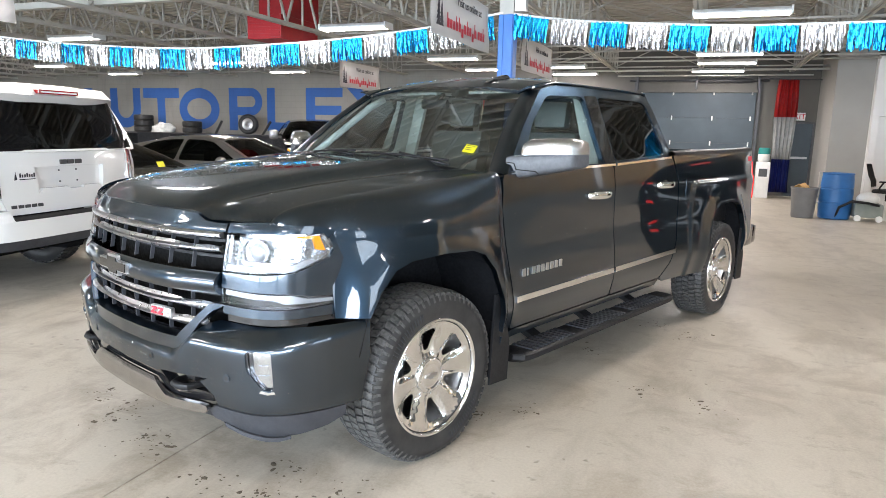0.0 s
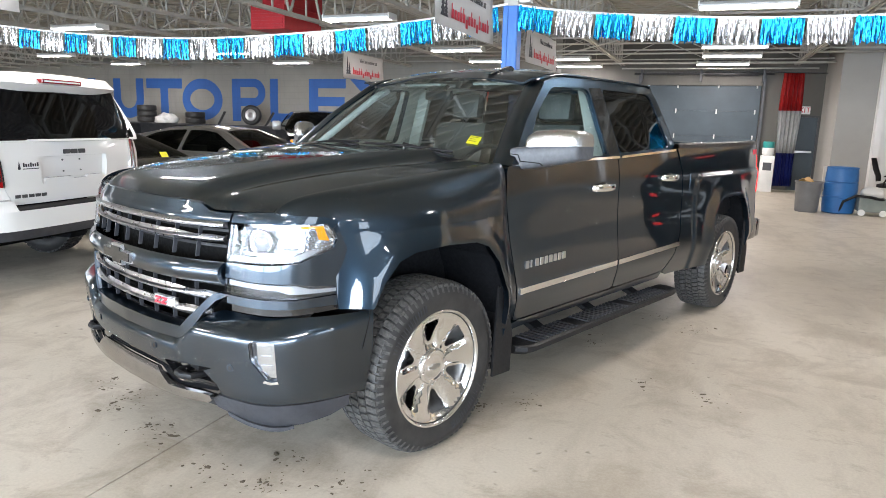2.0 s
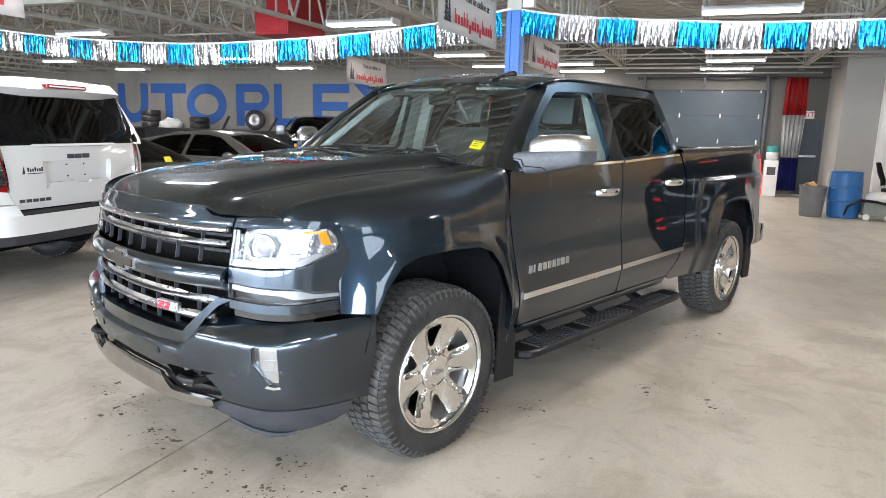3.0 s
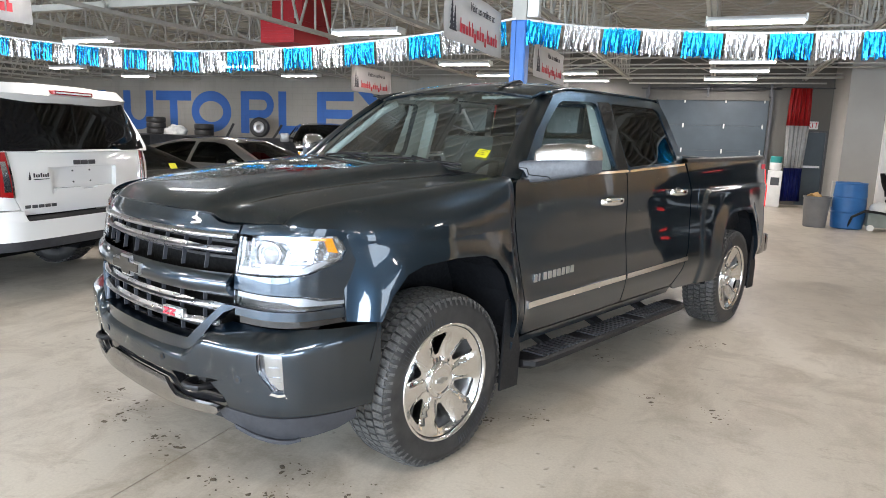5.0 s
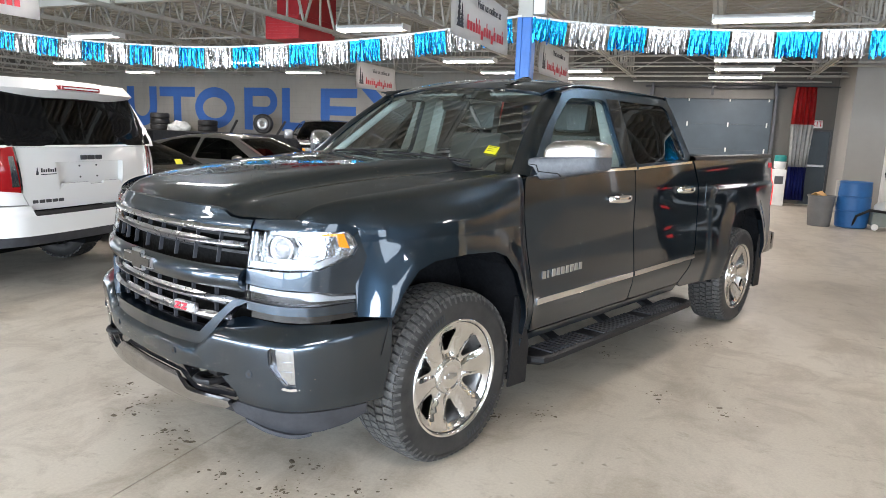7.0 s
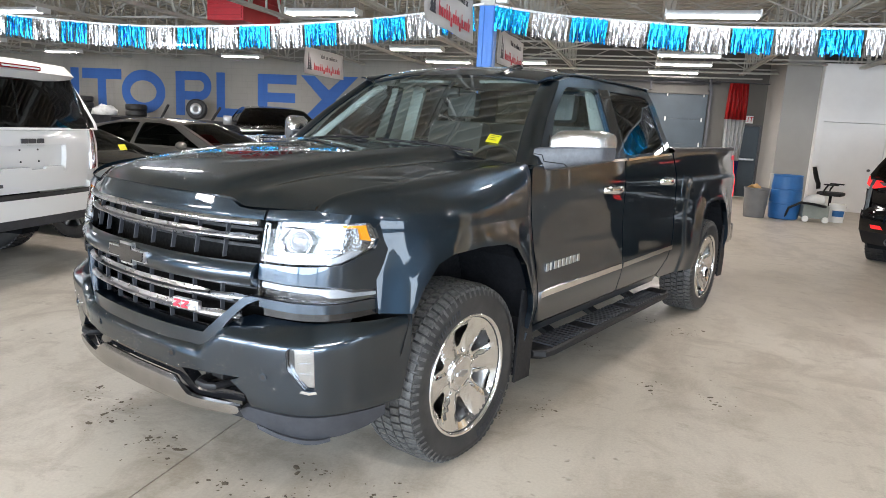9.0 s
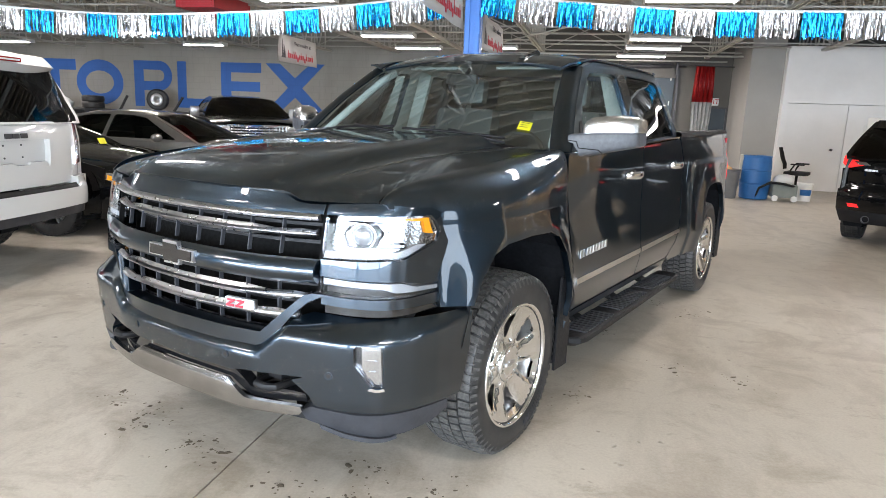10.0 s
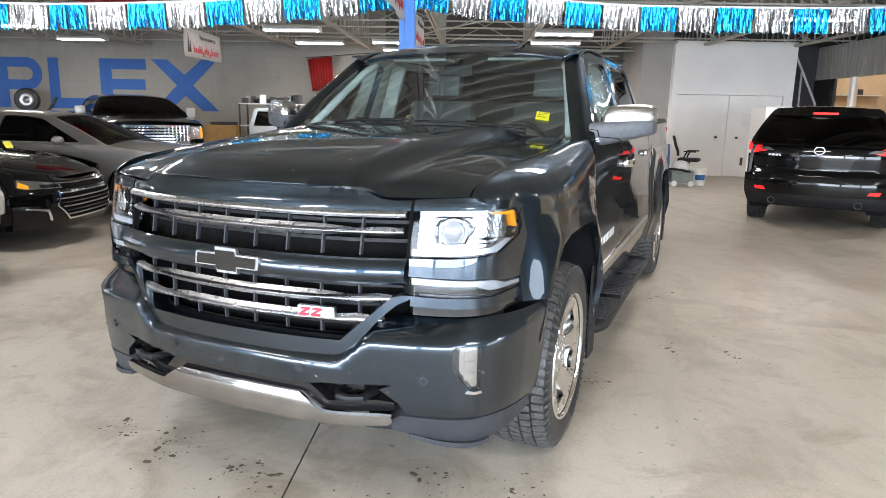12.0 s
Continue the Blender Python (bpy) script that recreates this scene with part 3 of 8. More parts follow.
def letter(shape, x0, w):
    h, s = LZ1 - LZ0, 0.36
    sx = min(s, w * 0.27)
    if shape == "L":
        p, ho = [(0, 0), (w, 0), (w, s * 0.85), (sx, s * 0.85), (sx, h), (0, h)], []
    elif shape == "T":
        p, ho = [(w / 2 - sx / 2, 0), (w / 2 + sx / 2, 0), (w / 2 + sx / 2, h - s), (w, h - s), (w, h), (0, h), (0, h - s), (w / 2 - sx / 2, h - s)], []
    elif shape == "E":
        q = s * 0.85
        p, ho = [(0, 0), (w, 0), (w, q), (sx, q), (sx, h / 2 - q / 2), (w * 0.97, h / 2 - q / 2), (w * 0.97, h / 2 + q / 2), (sx, h / 2 + q / 2), (sx, h - q), (w, h - q), (w, h), (0, h)], []
    elif shape == "X":
        a = sx * 1.35
        p, ho = [(0, 0), (a, 0), (w / 2, h / 2 - a * 0.62), (w - a, 0), (w, 0), (w / 2 + a * 0.5, h / 2), (w, h), (w - a, h), (w / 2, h / 2 + a * 0.62), (a, h), (0, h), (w / 2 - a * 0.5, h / 2)], []
    elif shape == "O":
        p = [(w / 2 + w / 2 * math.cos(t * math.pi / 24), h / 2 + h / 2 * math.sin(t * math.pi / 24)) for t in range(48)]
        ho = [[(w / 2 + (w / 2 - sx) * math.cos(t * math.pi / 24), h / 2 + (h / 2 - s) * math.sin(t * math.pi / 24)) for t in range(48)]]
    elif shape == "P":
        b, r = h * 0.36, h * 0.32
        p = [(0, 0), (sx, 0), (sx, b)] + [(w - r + r * math.cos(t * math.pi / 16), b + r + r * math.sin(t * math.pi / 16)) for t in range(-8, 9)] + [(0, h)]
        i = r - s * 0.8
        ho = [[(sx, b + s * 0.8)] + [(w - r + i * math.cos(t * math.pi / 16), b + r + i * math.sin(t * math.pi / 16)) for t in range(-8, 9)] + [(sx, h - s * 0.8)]]
    elif shape == "U":
        r = w / 2
        p = [(0, h), (0, r)] + [(r - r * math.cos(t * math.pi / 16), r - r * math.sin(t * math.pi / 16)) for t in range(1, 16)] + [(w, r), (w, h), (w - sx, h), (w - sx, r)]
        p += [(r + (r - sx) * math.cos(t * math.pi / 16), r - (r - sx) * math.sin(t * math.pi / 16)) for t in range(1, 16)] + [(sx, r), (sx, h)]
        ho = []
    else:
        p = [(0, 0), (sx, 0), (sx + w * 0.09, h * 0.22), (w - sx - w * 0.09, h * 0.22), (w - sx, 0), (w, 0), (w / 2 + sx * 0.55, h), (w / 2 - sx * 0.55, h)]
        ho = [[(w * 0.34, h * 0.42), (w * 0.66, h * 0.42), (w / 2, h * 0.78)]]
    bm = bmesh.new()
    prism(bm, p, 0.004, pose(x0, LY, LZ0, 90, 0, 0), ho)
    return bm


lettering = thing("wall_lettering", pose(0, 0, 0), "large blue painted capital letters AUTOPLEX on the wall", "lettering")
for ch, x0, w in (("A", -21.6, 1.75), ("U", -19.6, 1.5), ("T", -17.95, 1.7), ("O", -16.25, 1.82), ("P", -14.0, 1.42), ("L", -12.38, 1.2), ("E", -10.8, 1.42), ("X", -9.22, 2.0)):
    part("letter", letter(ch, x0, w), SIGN_BLUE, lettering)

# overhead door with window-less panels
gate = thing("overhead_door", pose(0, 0, 0), "closed slate-blue sectional overhead door", "garage door")
for k in range(4):
    bm = bmesh.new()
    z0 = k * 0.68
    box(bm, GX0 + 0.02, GX1 - 0.02, Y1 + 0.06, Y1 + 0.11, z0 + 0.002, z0 + 0.677, 0.004)
    pnl = part("door_panel", bm, DOOR_SLATE, gate)
    for hx in (GX0 + 0.12, 1.07, 2.12, GX1 - 0.12):
        part("hinge", box(bmesh.new(), hx - 0.018, hx + 0.018, Y1 + 0.045, Y1 + 0.07, z0 + 0.61, z0 + 0.73, 0.006), WHITE_ENAMEL, pnl, "pale hinge plate")
part("door_backing", box(bmesh.new(), GX0, GX1, Y1 + 0.13, Y1 + 0.18, 0, GZ), STEEL_DARK, gate)
for x in (GX0 - 0.04, GX1 + 0.04):
    bm = bmesh.new()
    box(bm, x - 0.035, x + 0.035, Y1 - 0.1, Y1 - 0.002, 0, 3.0)
    part("track", bm, STEEL_DARK, gate, "dark steel door track")
part("shaft", rod(bmesh.new(), (GX0 - 0.2, Y1 - 0.12, 3.02), (GX1 + 0.25, Y1 - 0.12, 3.02), 0.03), STEEL_DARK, gate, "dark spring shaft", True)
part("spring", rod(bmesh.new(), (1.75, Y1 - 0.12, 3.02), (3.05, Y1 - 0.12, 3.02), 0.055, 14), STEEL_DARK, gate, "black torsion spring", True)
for x in (GX0, 1.65, GX1):
    part("bracket", box(bmesh.new(), x - 0.03, x + 0.03, Y1 - 0.18, Y1 - 0.002, 2.8, 3.14), STEEL_DARK, gate)

# exit door, sign and strip curtain
d = thing("door_1", pose(0, 0, 0), "closed slate-grey steel exit door", "door")
tagged(d, kind="structure")
part("door_leaf", box(bmesh.new(), EX0 + 0.04, EX1 - 0.04, Y1 + 0.05, Y1 + 0.1, 0.01, EZ - 0.04, 0.006), DOOR_SLATE, d)
bm = bmesh.new()
for a, b, z0, z1 in ((EX0, EX0 + 0.04, 0, EZ), (EX1 - 0.04, EX1, 0, EZ), (EX0 + 0.04, EX1 - 0.04, EZ - 0.04, EZ)):
    box(bm, a, b, Y1 - 0.02, Y1 + 0.14, z0, z1)
part("door_frame", bm, STEEL_DARK, d)
part("push_bar", box(bmesh.new(), EX0 + 0.1, EX1 - 0.1, Y1 + 0.0, Y1 + 0.05, 1.0, 1.06, 0.01), SATIN, d)
ex = thing("exit_sign", pose(4.2, Y1 - 0.03, 2.1), "white exit sign with red letters above the door", "sign")
part("sign_body", box(bmesh.new(), -0.19, 0.19, -0.03, 0.03, -0.1, 0.1, 0.008), WHITE_ENAMEL, ex)


def words(text, size, m, material, parent, name="lettering"):
    cu = bpy.data.curves.new(name, "FONT")
    cu.body, cu.size, cu.extrude, cu.align_x, cu.align_y = text, size, 0.0015, "CENTER", "CENTER"
    cu.materials.append(material)
    ob = new(name, cu)
    ob.parent = parent
    ob.matrix_basis = m
    return ob


words("EXIT", 0.19, pose(0, -0.034, 0, 90, 0, 0), INK_RED, ex)

cur = thing("strip_curtain", pose(3.84, 16.05, 0, 0, 0, 8), "gathered vinyl curtain in red, clear and blue bands", "curtain")
for z0, z1, mt, nm in ((2.06, 2.98, VINYL_RED, "red gathered band"), (1.0, 2.06, VINYL_CLEAR, "clear gathered band"), (0.16, 1.0, VINYL_BLUE, "dark blue gathered band")):
    bm = bmesh.new()
    rings = []
    for z in (z0, (z0 + z1) / 2, z1):
        w = 0.24 - 0.03 * math.sin(z * 2.2)
        rings.append([bm.verts.new((w * (k / 20 - 1), 0.04 * math.sin(k * 0.85 + 0.3 * z) + 0.010 * math.sin(k * 2.3 + 2 * z), z)) for k in range(41)])
    skin(bm, rings, False)
    bmesh.ops.solidify(bm, geom=bm.faces[:], thickness=0.004)
    part("curtain_band", bm, mt, cur, nm, True)
part("rail", rod(bmesh.new(), (-0.6, 0, 3.0), (2.4, 1.0, 3.05), 0.015), STEEL_DARK, cur)
cur2 = thing("red_curtain", pose(-4.05, 16.4, 0), "hanging red vinyl curtain panel", "curtain")
bm = bmesh.new()
rings = [[bm.verts.new(((0.36 - 0.05 * (3 - z)) * (k / 14 - 1) + 0.1 * (3 - z), 0.04 * math.sin(k * 1.7), z + 0.1 * k / 28)) for k in range(29)] for z in (2.0, 2.4, 2.9)]
skin(bm, rings, False)
bmesh.ops.solidify(bm, geom=bm.faces[:], thickness=0.004)
part("curtain_band", bm, VINYL_RED, cur2, "", True)
part("bracket", rod(bmesh.new(), (-0.3, 0.02, 2.95), (-0.3, 0.5, 2.97), 0.012), STEEL_DARK, cur2)
part("rail", rod(bmesh.new(), (-0.5, 0.49, 2.98), (2.2, -1.0, 3.06), 0.014), STEEL_DARK, cur2)

# pier and white partition beside the exit
solid("wall_pier", box(bmesh.new(), 4.66, 5.42, 14.65, Y1, 0, TOP - 0.05), WALL_GREY, "pale grey painted pier beside the exit", "wall", "structure")
bm = bmesh.new()
box(bm, 5.42, 5.55, 14.4, 14.7, 0, 3.36)
box(bm, 8.2, 8.42, 14.4, 14.7, 0, 3.36)
box(bm, 5.55, 8.2, 14.4, 14.7, 2.06, 3.36)
box(bm, 5.42, 8.42, 14.7, 16.9, 0, 3.36)
solid("wall_partition", bm, WALL_WHITE, "bright white painted partition wall", "wall", "structure")
dd = thing("door_2", pose(0, 0, 0), "closed white double door flush in the white partition", "door")
tagged(dd, kind="structure")
for a, b in ((5.56, 6.87), (6.88, 8.19)):
    leaf = part("door_leaf", box(bmesh.new(), a, b, 14.46, 14.5, 0.01, 2.05, 0.004), WALL_WHITE, dd)
    kx = 6.62 if a < 6 else 7.14
    bm = rod(bmesh.new(), (kx, 14.4, 1.0), (kx, 14.46, 1.0), 0.03, 14)
    part("door_knob", bm, STEEL_DARK, leaf, "dark round door knob", True)
part("notice", box(bmesh.new(), 7.25, 7.5, 14.452, 14.459, 1.28, 1.6), PAPER, dd, "white paper notices")
part("latch", box(bmesh.new(), 7.3, 7.36, 14.42, 14.459, 0.3, 0.5, 0.01), STEEL_DARK, dd, "dark floor latch")

# stair rail and office front at the east side
bm = bmesh.new()
bar(bm, (8.5, 14.9, 3.3), (9.12, 14.7, 1.9), 0.05, 0.05)
bar(bm, (9.12, 14.7, 1.9), (9.12, 14.7, 0), 0.05, 0.05)
bar(bm, (8.75, 14.8, 2.75), (8.75, 14.8, 0), 0.04, 0.04)
solid("stair_rail", bm, STEEL, "grey painted steel stair handrail", "handrail")
solid("wall_stair", box(bmesh.new(), 8.42, 9.3, 15.2, 15.4, 0, 3.4), worn("dark_partition", (0.035, 0.035, 0.04), 0.6), "dark partition behind the stair", "wall", "structure")
OX = 9.3
bm = bmesh.new()
box(bm, OX, OX + 0.15, 4.0, 15.4, 2.5, 3.3)
for k in range(72):
    box(bm, OX - 0.02, OX, 4.05 + k * 0.155, 4.13 + k * 0.155, 2.5, 3.3)
solid("office_fascia", bm, WALL_GREY, "grey ribbed fascia above the office windows", "wall", "structure")
bm = bmesh.new()
box(bm, OX, OX + 0.15, 4.0, 15.4, 0, 0.9)
solid("office_dado", bm, WALL_GREY, "pale grey wall below the office windows", "wall", "structure")
bm = bmesh.new()
for k in range(7):
    box(bm, OX, OX + 0.15, 4.0 + k * 1.88, 4.12 + k * 1.88, 0.9, 2.5)
solid("office_front", bm, WALL_WHITE, "white office front with window openings", "wall", "structure")
bm = bmesh.new()
for k in range(6):
    bm.faces.new([bm.verts.new((OX + 0.07, y, z)) for y, z in ((4.12 + k * 1.88, 0.9), (4.12 + k * 1.88, 2.5), (5.88 + k * 1.88, 2.5), (5.88 + k * 1.88, 0.9))])
solid("office_glazing", bm, OFFICE_GLASS, "clear office window glass", "window", "structure")
DIFFUSER = glow("office_diffuser", (1.0, 0.93, 0.82), 8.0)
for ly, half in ((7.9, 3.4), (13.45, 1.5)):
    lit = thing("office_light", pose(OX + 1.0, ly, 3.16), "white office ceiling lamp, switched on", "ceiling light", "office lamps")
    part("lamp_housing", box(bmesh.new(), -0.3, 0.3, -half, half, 0.02, 0.12), WHITE_ENAMEL, lit)
    part("diffuser", box(bmesh.new(), -0.25, 0.25, -half + 0.1, half - 0.1, -0.01, 0.018), DIFFUSER, lit)
solid("office_ceiling", box(bmesh.new(), OX + 0.15, OX + 2.0, 4.0, 15.4, 3.28, 3.34), WALL_WHITE, "white office ceiling", "ceiling", "structure")
bm = box(bmesh.new(), OX + 1.9, OX + 2.0, 4.0, 15.4, 0, 3.3)
box(bm, OX + 0.16, OX + 1.9, 15.25, 15.35, 0, 3.28)
box(bm, OX + 0.16, OX + 1.9, 11.6, 11.7, 0, 3.28)
box(bm, OX + 0.16, OX + 1.9, 4.05, 4.15, 0, 3.28)
shelf = thing("office_shelf", pose(OX + 0.95, 15.12, 2.12), "white office wall shelf with a dark box on it", "shelf")
part("board", box(bmesh.new(), -0.7, 0.7, -0.12, 0.12, 0, 0.03, 0.004), WALL_WHITE, shelf)
part("shelf_box", box(bmesh.new(), 0.0, 0.22, -0.1, 0.1, 0.032, 0.17, 0.008), SEAT_DARK, shelf, "dark box")
solid("office_panel", box(bmesh.new(), OX - 0.012, OX + 0.06, 14.2, 15.27, 0.92, 2.49, 0.004), SEAT_DARK, "dark closed panel in the office front", "panel", "structure")
solid("office_back", bm, WARM_WALL, "warm tan inner office wall", "wall", "structure")

# ---- the pickup truck: local x to its driver's side, y to its tail, z up; origin under the front axle ----
truck = thing("pickup_truck", pose(-0.032, 0.001, 0, 0, 0, -20.7), "wet dark graphite-blue crew cab pickup truck with chrome wheels", "pickup truck")

half_width = curve([(-0.88, 0.66), (-0.855, 0.735), (-0.825, 0.79), (-0.76, 0.85), (-0.66, 0.887), (-0.55, 0.908), (-0.42, 0.955), (-0.2, 0.985), (0.0, 0.994), (0.5, 0.993), (1.5, 0.993), (2.6, 0.993), (3.6, 0.99), (4.1, 0.982), (4.35, 0.968), (4.5, 0.935), (4.6, 0.88)])
side_bulge = curve([(0.30, -0.06), (0.42, -0.035), (0.55, -0.004), (0.64, 0.011), (0.69, 0.010), (0.75, 0.005), (0.9, -0.008), (1.04, -0.021), (1.12, -0.029), (1.18, -0.034), (1.26, -0.042), (1.33, -0.050), (1.45, -0.066)])
ARCH = [(-0.47, 0.20), (-0.452, 0.60), (-0.42, 0.74), (-0.37, 0.86), (-0.29, 0.945), (-0.2, 0.975), (0.0, 0.985), (0.2, 0.975), (0.29, 0.945), (0.37, 0.86), (0.42, 0.74), (0.452, 0.60), (0.47, 0.20)]


def arch_gap(dy, z):
    """How far a point lies outside a wheel opening."""
    best = 9.0
    for (a, b), (c, d) in zip(ARCH, ARCH[1:]):
        vx, vy = c - a, d - b
        t = max(0, min(1, ((dy - a) * vx + (z - b) * vy) / (vx * vx + vy * vy)))
        best = min(best, math.hypot(dy - a - t * vx, z - b - t * vy))
    return best


def side_x(y, z):
    x = half_width(y) + side_bulge(z)
    # behind the front wheel the flank stays full up to the belt
    a, b = max(0.0, min(1.0, (y - 0.30) / 0.6)), max(0.0, min(1.0, (z - 0.90) / 0.35))
    x += 0.025 * a * a * (3 - 2 * a) * b * b * (3 - 2 * b)
    for cy in (0.0, 3.645):
        if abs(y - cy) < 0.9 and z < 1.3:
            g = arch_gap(y - cy, z)
            x += 0.034 * math.exp(-(g / 0.11) ** 2)
    # the squared swelling round each wheel, with a crisp upper and rear edge
    for cy, ya, yb, zt in ((0.0, -0.9, 0.475, 1.135), (3.645, -0.74, 0.9, 1.18)):
        if abs(y - cy) < 1.2:
            e = math.hypot(max(0.0, abs(y - cy - (ya + yb) / 2) - (yb - ya) / 2 + 0.10), max(0.0, z - zt + 0.10)) - 0.10
            x += 0.020 / (1 + math.exp(max(-30.0, min(30.0, e / 0.0075))))
    # the shoulder that swells over the front wheel and fades into the door
    x += 0.012 * math.exp(-((z - 1.09) / 0.06) ** 2) * (1 - 1 / (1 + math.exp(-(y - 0.25) / 0.1))) * (1 / (1 + math.exp(-(y + 0.3) / 0.08)))
    return x


def side(y, z):
    return (side_x(y, z), y, z)


# hood
front_y = curve([(0.0, -0.985), (0.2, -0.976), (0.4, -0.947), (0.55, -0.897), (0.63, -0.865), (0.72, -0.843), (0.79, -0.814), (0.85, -0.768), (0.89, -0.700), (0.915, -0.575), (0.945, -0.42)])
seam_x = curve([(-0.95, 0.79), (-0.72, 0.803), (-0.45, 0.812), (-0.25, 0.824), (0.0, 0.834), (0.5, 0.838)])
hood_mid = curve([(-1.0, 1.212), (-0.92, 1.229), (-0.8, 1.255), (-0.5, 1.306), (-0.2, 1.341), (0.1, 1.361), (0.3, 1.369), (0.45, 1.374)])
seam_top = curve([(-0.95, 1.205), (-0.72, 1.216), (-0.64, 1.226), (-0.45, 1.248), (-0.25, 1.267), (0.0, 1.29), (0.3, 1.315), (0.55, 1.335)])
lip_z = curve([(0.0, 1.194), (0.30, 1.193), (0.455, 1.190), (0.48, 1.186), (0.52, 1.163), (0.545, 1.158), (0.65, 1.160), (0.81, 1.169)])


def nose_y(x):
    return front_y(abs(x))


def seam_z(y):
    return seam_top(y) - 0.048 * math.exp(-max(0, y + 0.762) / 0.042)


def hood(x, y):
    s = seam_x(y)
    a = abs(x) / s
    edge, mid = seam_top(y), hood_mid(y)
    z = edge + (mid - edge) * (1 - a**2.6)
    # raised centre with flanks that narrow to the nose, and a valley on each side of it
    w = 0.50 + 0.10 * max(-0.9, min(0.5, y))
    z += 0.026 * (1 / (1 + math.exp((abs(x) - w) / 0.015)) - 0.5)
    z -= 0.013 * math.exp(-((abs(x) - w - 0.07) / 0.05) ** 2)
    # short creases beside the cowl
    z += 0.012 * math.exp(-((abs(x) - 0.43 - 0.18 * (y - 0.1)) / 0.035) ** 2) * (1 / (1 + math.exp(-(y - 0.02) / 0.07)))
    # the front edge curls down to its lip
    d = max(0, y - nose_y(x) - 0.052)
    k = math.exp(-d / 0.042)
    return (x, y, z + (lip_z(abs(x)) - z) * k)


out = [(x, nose_y(x) + 0.052) for x in [0.02 * k - 0.8 for k in range(81)]]
ysd = [-0.748, -0.72, -0.68, -0.6, -0.5, -0.3, -0.1, 0.1, 0.3, 0.50]
cowl = [(x, 0.36 + 0.16 * (x / 0.8) ** 2) for x in [0.8 - 0.1 * k for k in range(17)]]
outline = out + [(seam_x(y) - 0.0065, y) for y in ysd] + cowl + [(-seam_x(y) + 0.0065, y) for y in reversed(ysd)]
sheet("hood", outline, hood, PAINT, truck, step=0.028, flange=0.03)
# front fender: the side runs up over the shoulder to the hood seam
def fender(y, v):
    if v <= 1.08:
        return side(y, v)
    u = min(1.25, (v - 1.08) / 0.22) * math.pi / 2
    x0, xs, zs = side_x(y, 1.08), seam_x(y) + 0.0055, seam_z(y)
    box_ = 1 - 0.72 / (1 + math.exp(-(y - 0.30) / 0.07))
    return (xs + (x0 - xs) * max(0, math.cos(u)) ** box_ if u <= math.pi / 2 else xs - 0.1 * (u - math.pi / 2), y, 1.08 + (zs - 1.08) * math.sin(u))


arch_f = [p for p in ARCH if p[1] > 0.58]
fender_out = [(-0.552, 0.775), (-0.425, 0.765)] + [p for p in arch_f if p[1] > 0.75] + [(0.435, 0.70), (0.448, 0.60), (0.452, 0.52), (0.565, 0.52), (0.56, 0.70), (0.52, 0.95), (0.495, 1.15), (0.505, 1.28), (0.50, 1.30), (-0.762, 1.30), (-0.748, 1.190), (-0.726, 1.166), (-0.688, 1.149), (-0.622, 1.138), (-0.555, 1.130), (-0.552, 0.95)]
both("fender", fender_out, fender, PAINT, truck, step=0.02, flange=0.03)

